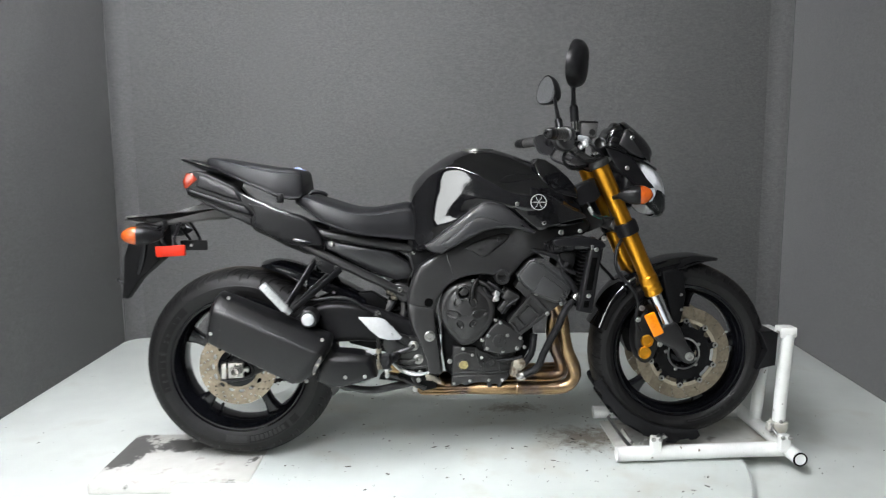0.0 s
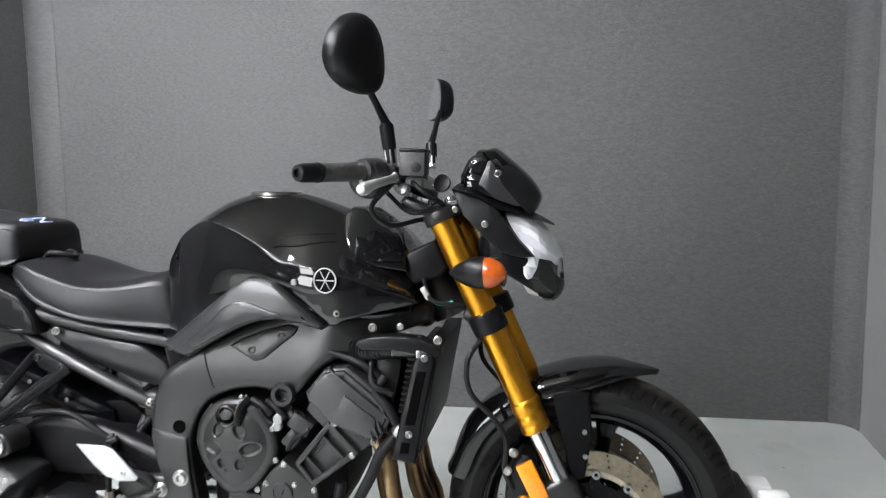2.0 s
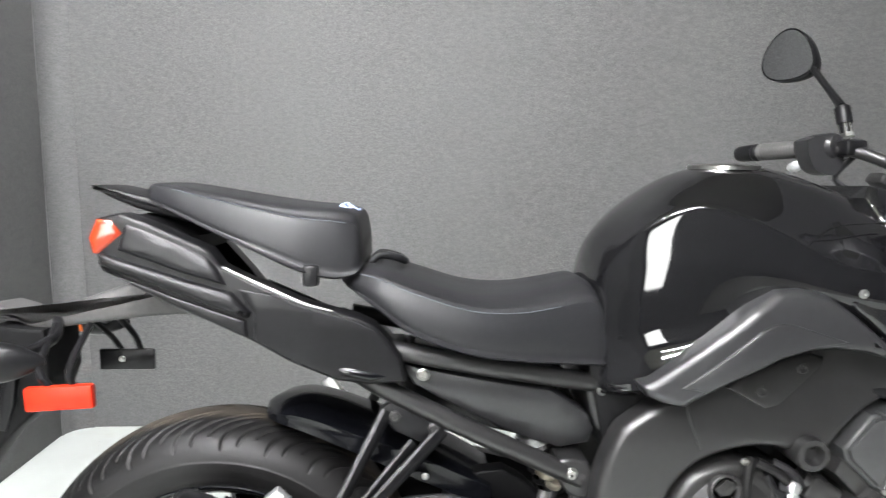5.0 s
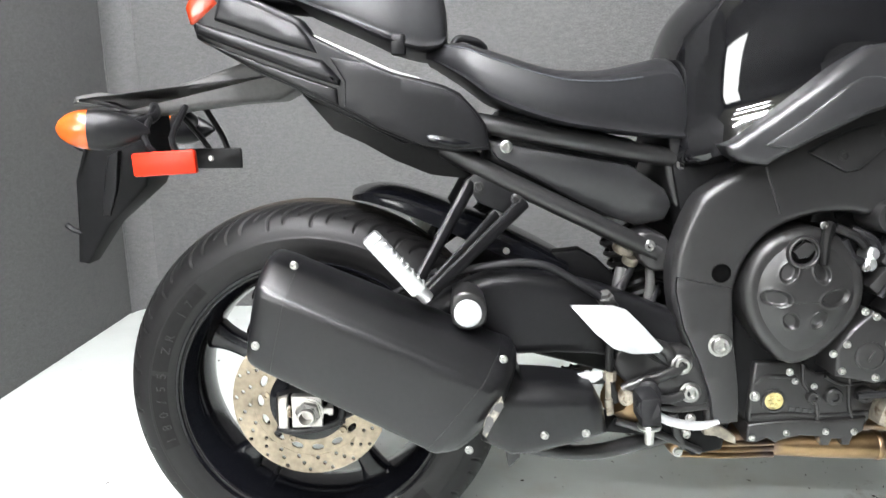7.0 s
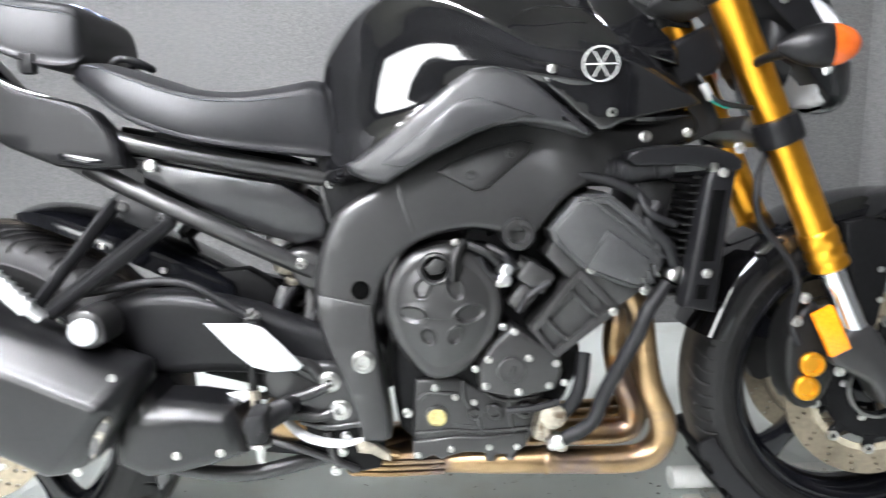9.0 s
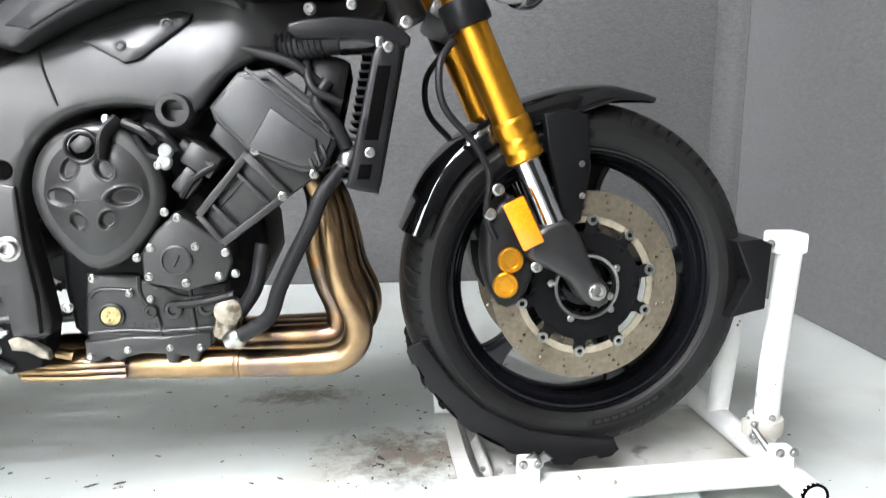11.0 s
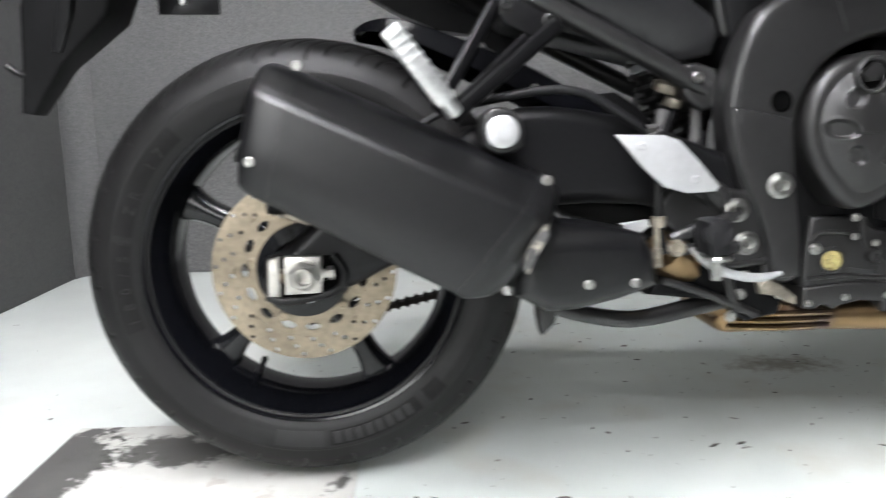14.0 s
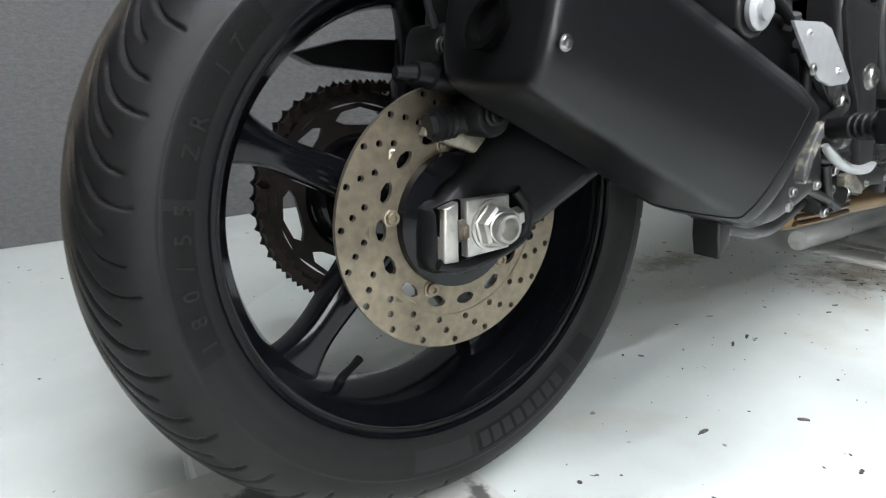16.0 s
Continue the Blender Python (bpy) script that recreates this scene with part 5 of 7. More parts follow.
bm = bmesh.new()
tube(bm, [(-0.33, -0.02, 0.725), (-0.36, -0.035, 0.722), (-0.385, -0.03, 0.735), (-0.37, -0.02, 0.745)], 0.006, 8, 3)
part("plate_lamp", bm, DARK, fender)
bm = bmesh.new()
box(bm, (-0.190, -0.150, 0.706), (0.092, 0.014, 0.034), Matrix.Rotation(radians(-3), 3, "Y"), 0.004)
part("side_reflector", bm, RED, fender, "red rectangular side reflector")
bm = bmesh.new()
box(bm, (-0.192, 0.070, 0.702), (0.092, 0.006, 0.036), bevel=0.003)
part("reflector_bracket", bm, PLASTIC, fender)
for y in (-0.143, 0.073):
    for x0, x1, x2 in ((-0.24, -0.22, -0.2), (-0.19, -0.18, -0.17)):
        bm = bmesh.new()
        tube(bm, [(x0, y * 0.4, 0.787), (x1, y, 0.742), (x2, y, 0.713)], 0.005, 8, 3)
        part("reflector_stay", bm, PLASTIC, fender)
bolt(-0.200, 0.067, 0.703, 0.006, fender)


def turn_signal(tip, base, mount, label):
    """Tapered black housing with an amber lens at its end."""
    t, b = Vector(tip), Vector(base)
    d = t - b
    bm = bmesh.new()
    tube(bm, [b, b + d * 0.12, b + d * 0.32, b + d * 0.52, b + d * 0.66], [0.004, 0.014, 0.0250, 0.0295, 0.0285], 18, 4, (1.0, 0.75))
    s = part("turn_signal", bm, PLASTIC, bike, label)
    bm = bmesh.new()
    tube(bm, [b + d * 0.645, b + d * 0.74, b + d * 0.86, b + d * 0.95, t], [0.0288, 0.0275, 0.0220, 0.0140, 0.004], 18, 4, (1.0, 0.75))
    part("lens", bm, AMBER, s, "amber lens")
    bm = bmesh.new()
    tube(bm, [b + d * 0.4, b.lerp(Vector(mount), 0.5), mount], 0.008, 10, 3)
    part("stalk", bm, PLASTIC, s)


for side in (1, -1):
    turn_signal((-0.335, -0.165 * side, 0.757), (-0.215, -0.135 * side, 0.752), (-0.25, -0.03 * side, 0.79), "black turn signal with an amber lens")
    turn_signal((1.292, -0.225 * side, 0.876), (1.188, -0.205 * side, 0.873), (1.21, -0.09 * side, 0.86), "black turn signal with an amber lens")

# rear hugger and passenger footrests
bm = bmesh.new()
rows = []
for x, z, w, skirt in ((0.058, 0.642, 0.022, 0.004), (0.064, 0.647, 0.046, 0.008), (0.082, 0.653, 0.068, 0.014), (0.11, 0.655, 0.080, 0.022), (0.15, 0.647, 0.086, 0.028), (0.218, 0.623, 0.088, 0.034), (0.288, 0.596, 0.086, 0.040), (0.35, 0.566, 0.080, 0.040), (0.405, 0.536, 0.070, 0.036)):
    rows.append([(x + 0.3 * skirt * 0.4, -w, z - skirt), (x, -w * 0.985, z - 0.35 * skirt), (x, -w * 0.9, z), (x, 0, z + 0.008), (x, w * 0.9, z), (x, w * 0.985, z - 0.35 * skirt), (x + 0.3 * skirt * 0.4, w, z - skirt)])
loft(bm, rows, 3, 3, caps=False)
bmesh.ops.solidify(bm, geom=bm.faces[:], thickness=0.004)
hugger = part("rear_hugger", bm, RIM, bike, "black plastic hugger over the rear tyre")
bm = bmesh.new()
plate(bm, [(0.364, 0.552), (0.424, 0.558), (0.455, 0.540), (0.490, 0.505), (0.465, 0.488), (0.372, 0.500)], -0.060, -0.03, 0.004)
part("hugger_front", bm, SHADOWED, hugger)
for x, z in ((0.215, 0.600), (0.305, 0.562)):
    bolt(x, -0.091, z, 0.006, hugger, h=0.3)
for side in (1, -1):
    bm = bmesh.new()
    arms = []
    for p, q, r in (((0.250, -0.112, 0.668), (0.168, -0.205, 0.528), 0.0085), ((0.330, -0.112, 0.640), (0.188, -0.205, 0.520), 0.0085), ((0.288, -0.112, 0.622), (0.183, -0.200, 0.526), 0.006)):
        arm_bm = bmesh.new()
        tube(arm_bm, [Vector((p[0], p[1] * side, p[2])), Vector((q[0], q[1] * side, q[2]))], [r, r * 0.8], 10, 1, (1.35, 0.9))
        arms.append(arm_bm)
    plate(bm, [(0.240, 0.672), (0.256, 0.684), (0.300, 0.672), (0.334, 0.652), (0.334, 0.632), (0.300, 0.622), (0.262, 0.640)], -0.116, -0.100, 0.004, 2, side=side)
    br = part("footrest_bracket", bm, PLASTIC, bike, "black tubular passenger footrest bracket")
    for arm_bm in arms:
        part("arm", arm_bm, PLASTIC, br)
    bolt(0.262, -0.117, 0.663, 0.010, br, FRAME, side=side)
    bolt(0.318, -0.117, 0.645, 0.010, br, FRAME, side=side)
    bm = bmesh.new()
    tube(bm, [(0.188, -0.225 * side, 0.522), (0.172, -0.235 * side, 0.542)], [0.010, 0.010], 10, 2)
    box(bm, (0.146, -0.243 * side, 0.574), (0.024, 0.015, 0.104), Matrix.Rotation(radians(-39), 3, "Y") @ Matrix.Rotation(radians(9 * side), 3, "X"), 0.004)
    part("footrest", bm, ALLOY, br, "folding bare alloy footrest")
    for k in range(9):
        bm = bmesh.new()
        f = 0.1 + 0.1 * k
        box(bm, (0.182 - 0.068 * f, (-0.232 - 0.022 * f) * side, 0.532 + 0.082 * f), (0.0246, 0.0154, 0.0035), Matrix.Rotation(radians(-39), 3, "Y") @ Matrix.Rotation(radians(9 * side), 3, "X"), 0.001, 1)
        part("footrest_tooth", bm, ALLOY, br)

# rider footrest, heel plate and brake pedal
for side in (1, -1):
    bm = bmesh.new()
    plate(bm, [(0.525, 0.425), (0.575, 0.425), (0.61, 0.375), (0.605, 0.335), (0.565, 0.325), (0.53, 0.345), (0.49, 0.36), (0.46, 0.40), (0.48, 0.43)], -0.150, -0.13, 0.006, smooth=2, side=side)
    for q in ((0.43, 0.475), (0.50, 0.44)):
        tube(bm, [(0.545, -0.145 * side, 0.40), (q[0], -0.165 * side, q[1])], 0.009, 8, 1)
    rest = part("rider_footrest", bm, FRAME, bike, "black cast rider footrest bracket")
    bm = bmesh.new()
    plate(bm, [(0.390, 0.4975), (0.452, 0.4965), (0.472, 0.490), (0.500, 0.462), (0.527, 0.432), (0.521, 0.4255), (0.484, 0.4235), (0.455, 0.432), (0.428, 0.455)], -0.178, -0.174, 0.0015, 2, side=side)
    part("heel_plate", bm, PLATE, rest, "brushed aluminium heel plate")
    for x, z in ((0.424, 0.483), (0.495, 0.441)):
        bolt(x, -0.178, z, 0.0065, rest, PLATE, side=side, h=0.3)
    for pts, r in (([(0.474, -0.158, 0.362), (0.50, -0.160, 0.374), (0.54, -0.158, 0.386), (0.566, -0.152, 0.396)], 0.0085), ([(0.476, -0.158, 0.345), (0.51, -0.160, 0.351), (0.545, -0.158, 0.346), (0.574, -0.152, 0.355)], 0.0075), ([(0.545, -0.152, 0.41), (0.535, -0.156, 0.425), (0.51, -0.165, 0.435)], 0.010)):
        bm = bmesh.new()
        tube(bm, [(x, y * side, z) for x, y, z in pts], r, 12, 4, (1.0, 0.8))
        part("cast_arm", bm, FRAME, rest)
    bm = bmesh.new()
    lathe(bm, [(0.012, 0.0), (0.012, 0.010), (0.010, 0.013), (0.006, 0.013), (0.005, 0.009), (0, 0.009)], (0.478, -0.158 * side, 0.352), (0, -side, 0), 20)
    part("pivot_boss", bm, STAINED, rest, "stained bare metal peg pivot")
    bolt(0.562, -0.152, 0.399, 0.018, rest, side=side, h=0.35)
    bolt(0.577, -0.152, 0.355, 0.018, rest, side=side, h=0.35)
    bm = bmesh.new()
    tube(bm, [(0.51, -0.17 * side, 0.372), (0.495, -0.22 * side, 0.378), (0.478, -0.285 * side, 0.385)], [0.013, 0.0145, 0.0145], 12, 2)
    part("peg", bm, RUBBER, rest, "black rubber footpeg")
    for k in range(8):
        bm = bmesh.new()
        lathe(bm, [(0.0145, -0.002), (0.017, 0), (0.0145, 0.002)], (0.500 - 0.0028 * k, (-0.205 - 0.0095 * k) * side, 0.376 + 0.001 * k), (-0.017, -0.065 * side, 0.007), 12)
        part("peg_rib", bm, RUBBER, rest)
    bm = bmesh.new()
    box(bm, (0.482, -0.262 * side, 0.380), (0.028, 0.05, 0.042), Matrix.Rotation(radians(-4), 3, "Y"), 0.007)
    part("peg_end", bm, RUBBER, rest)
    bm = bmesh.new()
    lathe(bm, [(0.0, 0.0), (0.015, 0.001), (0.0165, 0.004), (0.015, 0.007), (0.007, 0.009), (0.0068, 0.020), (0.0055, 0.030), (0, 0.031)], (0.484, -0.270 * side, 0.360), (0.02, 0, -1), 16)
    part("peg_feeler", bm, STEEL, rest)
bm = bmesh.new()
tube(bm, [(0.496, -0.172, 0.352), (0.506, -0.174, 0.342), (0.524, -0.178, 0.328), (0.55, -0.18, 0.318), (0.583, -0.18, 0.314), (0.612, -0.178, 0.319)], [0.005, 0.0075, 0.0085, 0.0085, 0.0080, 0.0040], 12, 4, (0.7, 1.15))
pedal = part("brake_pedal", bm, PLATE, bike, "bare alloy rear brake pedal")
bm = bmesh.new()
tube(bm, [(0.452, -0.162, 0.46), (0.452, -0.165, 0.40), (0.462, -0.165, 0.345)], [0.008, 0.006, 0.006], 10, 2)
box(bm, (0.452, -0.155, 0.48), (0.022, 0.022, 0.035), bevel=0.004)
part("master_cylinder", bm, DARK, bike)
bm = bmesh.new()
tube(bm, [(0.452, -0.165, 0.425), (0.452, -0.166, 0.345)], 0.005, 10, 1)
tube(bm, [(0.453, -0.166, 0.394), (0.453, -0.166, 0.380)], 0.0095, 6, 1)
tube(bm, [(0.452, -0.168, 0.352), (0.455, -0.168, 0.328)], [0.009, 0.008], 10, 1, (1.0, 0.6))
part("pushrod", bm, STAINED, bike, "stained bare metal brake pushrod with lock nuts")
bm = bmesh.new()
plate(bm, [(0.408, 0.383), (0.445, 0.388), (0.449, 0.379), (0.433, 0.368), (0.42, 0.373)], -0.150, -0.144, 0.0015, 1)
part("shield_lip", bm, PLATE, bike, "bare metal lip of the exhaust shield")
for pts, r, m in (([(0.520, -0.082, 0.575), (0.527, -0.085, 0.54), (0.528, -0.088, 0.50), (0.519, -0.09, 0.45), (0.522, -0.085, 0.41)], 0.0075, FADED), ([(0.486, -0.075, 0.53), (0.479, -0.085, 0.50), (0.480, -0.09, 0.46), (0.487, -0.09, 0.42)], 0.009, FADED), ([(0.545, -0.09, 0.445), (0.548, -0.095, 0.42), (0.548, -0.09, 0.39)], 0.012, RUBBER)):
    bm = bmesh.new()
    tube(bm, pts, r, 10, 4)
    part("breather_hose", bm, m, bike)
for x, z, r in ((0.489, 0.563, 0.017), (0.500, 0.543, 0.012)):
    bm = bmesh.new()
    lathe(bm, [(r, -0.006), (r * 1.06, -0.003), (r * 1.06, 0.003), (r, 0.006), (r * 0.6, 0.007), (0, 0.007)], (x, -0.075, z), (0.25, -0.35, 1), 20)
    part("adjuster_knob", bm, STAINED, bike)
bm = bmesh.new()
lathe(bm, [(0.010, -0.006), (0.0125, -0.005), (0.0125, 0.005), (0.009, 0.006), (0.009, 0.012), (0, 0.012)], (0.449, -0.142, 0.497), (-0.3, -0.3, 1), 6)
part("hose_union", bm, FADED, bike)
bm = bmesh.new()
lathe(bm, [(0.019, 0), (0.019, 0.005), (0.015, 0.007), (0.0105, 0.007), (0.0105, 0.012), (0, 0.012)], (0.243, -0.225, 0.501), (0, -1, 0), 24)
part("muffler_bolt", bm, PLATE, bike, "large bare metal silencer bolt and washer")
bm = bmesh.new()
plate(bm, [(0.222, 0.522), (0.245, 0.53), (0.266, 0.515), (0.268, 0.485), (0.244, 0.474), (0.222, 0.485)], -0.222, -0.16, 0.005, smooth=2)
part("muffler_hanger", bm, FRAME, bike)
bm = bmesh.new()
tube(bm, [(0.60, -0.10, 0.275), (0.52, -0.12, 0.262), (0.43, -0.14, 0.252), (0.345, -0.155, 0.268), (0.305, -0.155, 0.282)], [0.014, 0.013, 0.012, 0.011, 0.009], 10, 4)
plate(bm, [(0.300, 0.290), (0.325, 0.282), (0.322, 0.255), (0.305, 0.238), (0.30, 0.262)], -0.165, -0.13, 0.004)
part("lower_guard", bm, FRAME, bike, "black bar under the exhaust link")
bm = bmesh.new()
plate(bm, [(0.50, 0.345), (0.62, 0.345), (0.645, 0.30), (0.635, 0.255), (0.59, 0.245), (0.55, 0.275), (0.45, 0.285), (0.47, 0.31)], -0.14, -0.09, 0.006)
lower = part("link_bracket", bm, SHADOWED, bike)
for pts, r in (([(0.470, -0.142, 0.305), (0.52, -0.146, 0.290), (0.57, -0.146, 0.270), (0.60, -0.144, 0.256)], 0.006), ([(0.515, -0.142, 0.336), (0.555, -0.146, 0.326), (0.60, -0.146, 0.330), (0.628, -0.142, 0.325)], 0.006), ([(0.556, -0.144, 0.318), (0.563, -0.146, 0.285), (0.575, -0.144, 0.262)], 0.007)):
    bm = bmesh.new()
    tube(bm, pts, r, 10, 4)
    part("cast_rib", bm, FRAME, lower)
bm = bmesh.new()
plate(bm, [(0.598, 0.300), (0.618, 0.306), (0.632, 0.296), (0.650, 0.282), (0.652, 0.270), (0.640, 0.273), (0.622, 0.283), (0.602, 0.285)], -0.152, -0.138, 0.003)
part("stand_lug", bm, STAINED, lower, "stained bare metal lug")
for x, z in ((0.583, 0.309), (0.577, 0.284), (0.566, 0.254), (0.632, 0.309), (0.632, 0.284), (0.678, 0.344)):
    bolt(x, -0.142, z, 0.009, lower)
bm = bmesh.new()
tube(bm, [(0.62, 0.13, 0.30), (0.56, 0.16, 0.26), (0.42, 0.17, 0.255)], 0.011, 10, 3)
part("side_stand", bm, FRAME, bike)
for pts, r in (([(0.19, -0.125, 0.535), (0.212, -0.14, 0.538), (0.246, -0.145, 0.5445), (0.29, -0.146, 0.552), (0.329, -0.146, 0.5545), (0.363, -0.146, 0.548), (0.396, -0.145, 0.530), (0.438, -0.144, 0.503), (0.449, -0.143, 0.490)], 0.0062), ([(0.50, -0.07, 0.53), (0.475, -0.10, 0.48), (0.50, -0.11, 0.42), (0.55, -0.12, 0.40)], 0.009), ([(0.54, -0.08, 0.50), (0.525, -0.11, 0.46), (0.54, -0.12, 0.41)], 0.0055)):
    bm = bmesh.new()
    tube(bm, pts, r, 10, 5)
    part("hose", bm, RUBBER, bike)

bm = bmesh.new()
plate(bm, [(0.33, 0.415), (0.54, 0.42), (0.57, 0.36), (0.50, 0.345), (0.40, 0.372), (0.35, 0.385)], -0.06, -0.03, 0.006)
part("suspension_link", bm, DARK, bike)

# rear caliper
bm = bmesh.new()
box(bm, (-0.008, -0.098, 0.462), (0.082, 0.062, 0.055), Matrix.Rotation(radians(10), 3, "Y"), 0.012)
box(bm, (-0.004, -0.100, 0.505), (0.05, 0.045, 0.04), Matrix.Rotation(radians(10), 3, "Y"), 0.008)
lathe(bm, [(0.021, 0.0), (0.021, 0.028), (0.018, 0.032), (0.010, 0.032), (0.009, 0.028), (0, 0.028)], (-0.002, -0.112, 0.418), (0, -1, 0), 20)
cal = part("rear_caliper", bm, DARK, bike, "black rear brake caliper")
bm = bmesh.new()
tube(bm, [(-0.030, -0.118, 0.448), (-0.052, -0.121, 0.452)], 0.0125, 14, 1)
tube(bm, [(-0.050, -0.121, 0.452), (-0.068, -0.122, 0.454)], 0.0095, 12, 1)
tube(bm, [(-0.066, -0.122, 0.454), (-0.086, -0.122, 0.455)], [0.0065, 0.005], 8, 1)
part("slide_pin", bm, PLASTIC, cal)
for h in (0.0, 0.006, 0.012, 0.018):
    bm = bmesh.new()
    lathe(bm, [(0.012, -0.002), (0.0155, 0.0), (0.012, 0.002)], (-0.046 + h, -0.114, 0.410 + 0.12 * h), (1, 0, 0.12), 14)
    part("boot_rib", bm, RUBBER, cal)
bm = bmesh.new()
tube(bm, [(-0.052, -0.114, 0.409), (-0.012, -0.118, 0.414)], [0.011, 0.013], 12, 1)
part("slide_boot", bm, RUBBER, cal)
bm = bmesh.new()
plate(bm, [(-0.055, 0.402), (-0.044, 0.420), (0.01, 0.398), (0.045, 0.362), (0.035, 0.345), (0.008, 0.378)], -0.112, -0.104, 0.003)
part("caliper_bracket", bm, STAINED, cal, "dull bare metal caliper bracket")
bolt(-0.004, -0.146, 0.418, 0.012, cal, DARK)
bolt(-0.045, -0.131, 0.475, 0.009, cal, DARK)
bolt(-0.012, -0.131, 0.482, 0.010, cal, DARK)
for pts, r in (([(-0.02, -0.11, 0.52), (-0.035, -0.125, 0.535), (-0.01, -0.13, 0.548), (0.06, -0.12, 0.50), (0.12, -0.12, 0.50), (0.2, -0.125, 0.54)], 0.0045), ([(-0.045, -0.12, 0.49), (-0.055, -0.125, 0.515), (-0.035, -0.12, 0.53)], 0.0035)):
    bm = bmesh.new()
    tube(bm, pts, r, 8, 5)
    part("caliper_hose", bm, RUBBER, cal)

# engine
# Crankcase colour carries the deep shade between the covers and the spar.
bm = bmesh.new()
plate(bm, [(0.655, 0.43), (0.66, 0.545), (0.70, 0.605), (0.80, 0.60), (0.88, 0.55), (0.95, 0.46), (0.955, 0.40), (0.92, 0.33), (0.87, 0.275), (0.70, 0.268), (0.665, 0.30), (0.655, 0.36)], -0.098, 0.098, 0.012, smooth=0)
engine = part("crankcase", bm, SHADOWED, bike, "black engine crankcase, coloured extra dark for gap shade")
CLUTCH = [(0.715, 0.600), (0.752, 0.602), (0.790, 0.583), (0.817, 0.543), (0.822, 0.495), (0.804, 0.452), (0.766, 0.412), (0.722, 0.397), (0.688, 0.42), (0.658, 0.462), (0.645, 0.510), (0.655, 0.555), (0.680, 0.585)]
bm = bmesh.new()
plate(bm, CLUTCH, -0.156, -0.09, 0.014, 4, smooth=3)
clutch = part("clutch_cover", bm, ENGINE, engine, "black cast clutch cover with pressed petals")
bm = bmesh.new()
dome = catmull([(0.711, 0.592), (0.752, 0.593), (0.785, 0.576), (0.810, 0.541), (0.815, 0.495), (0.797, 0.456), (0.762, 0.419), (0.723, 0.405), (0.692, 0.427), (0.664, 0.466), (0.653, 0.510), (0.662, 0.551), (0.684, 0.579)], 4, True)
PETALS = ((0.704, 0.541, -62, 0.0150, 0.0105), (0.750, 0.540, 62, 0.0150, 0.0105), (0.689, 0.502, 10, 0.0195, 0.0115), (0.773, 0.503, -10, 0.0210, 0.0120), (0.711, 0.469, 62, 0.0125, 0.0095), (0.750, 0.471, -62, 0.0130, 0.0095), (0.722, 0.570, 0, 0.0185, 0.0185))


def hollow(x, z):
    """Depth of the pressed hollows on the clutch face, with a low lip below each."""
    d = 0.0
    for px, pz, a, su, sv in PETALS:
        c, s = math.cos(radians(a)), math.sin(radians(a))
        u, v = (x - px) * c - (z - pz) * s, (x - px) * s + (z - pz) * c
        q = math.hypot(u / su, v / sv)
        f = min(1.0, max(0.0, (1.06 - q) / 0.26))
        d += (0.0062 if su != sv else 0.008) * f * f * (3 - 2 * f) - 0.0016 * max(0.0, 1 - abs(q - 1.16) / 0.16)
    return d


dome = catmull(dome, 3, True)
face = []
for j in range(56):
    k = 1.0 - 0.98 * j / 55
    ring = []
    for p in dome:
        x, z = 0.735 + (p[0] - 0.735) * k, 0.502 + (p[1] - 0.502) * k
        ring.append((x, -0.148 - 0.0245 * (1 - k**2.4) + hollow(x, z), z))
    face.append(ring)
loft(bm, face, 1, 1, closed=True)
part("raised_face", bm, ENGINE, clutch, "", 70)
# Shade of the filler recess, put into a black disc.
bm = bmesh.new()
lathe(bm, [(0.0175, -0.002), (0.0175, 0.0005), (0.0150, 0.001), (0, 0.001)], (0.722, -0.1625, 0.570), (0, -1, 0), 24)
part("filler_recess", bm, HOLE_SHADE, clutch)
bm = bmesh.new()
plate(bm, [(0.7065, 0.572), (0.722, 0.586), (0.734, 0.582), (0.7375, 0.574), (0.728, 0.563), (0.715, 0.561)], -0.1695, -0.162, 0.002, 2, smooth=1)
part("oil_filler", bm, ENGINE, clutch)
bm = bmesh.new()
lathe(bm, [(0.0185, -0.002), (0.0190, 0.0022), (0.0205, 0.0034), (0.0228, 0.0022), (0.0245, -0.003)], (0.722, -0.168, 0.570), (0, -1, 0), 32)
part("filler_rim", bm, ENGINE, clutch)
bm = bmesh.new()
plate(bm, [(0.706, 0.4965), (0.756, 0.4965), (0.756, 0.4985), (0.706, 0.4985)], -0.1732, -0.16, 0.0008, 2)
part("cast_line", bm, ENGINE, clutch)
PICK = [(0.788, 0.380), (0.786, 0.422), (0.806, 0.452), (0.836, 0.480), (0.868, 0.458), (0.908, 0.432), (0.912, 0.408), (0.900, 0.380), (0.846, 0.368)]
bm = bmesh.new()
plate(bm, PICK, -0.158, -0.09, 0.006, 3)
pick = part("pickup_cover", bm, ENGINE, engine, "black cast ignition cover")
bm = bmesh.new()
lathe(bm, [(0.022, 0), (0.022, 0.003), (0.019, 0.004), (0.019, 0.002), (0, 0.002)], (0.835, -0.158, 0.412), (0, -1, 0), 28)
box(bm, (0.835, -0.1605, 0.412), (0.004, 0.003, 0.018), Matrix.Rotation(radians(25), 3, "Y"), 0.001, 1)
part("inspection_plug", bm, ENGINE, pick)
for x, z in ((0.822, 0.480), (0.839, 0.472), (0.800, 0.430), (0.781, 0.416), (0.861, 0.431), (0.902, 0.422), (0.796, 0.389), (0.846, 0.379), (0.892, 0.388), (0.915, 0.392), (0.720, 0.388), (0.817, 0.545), (0.752, 0.607)):
    bolt(x, -0.158, z, 0.0066, engine)
bm = bmesh.new()
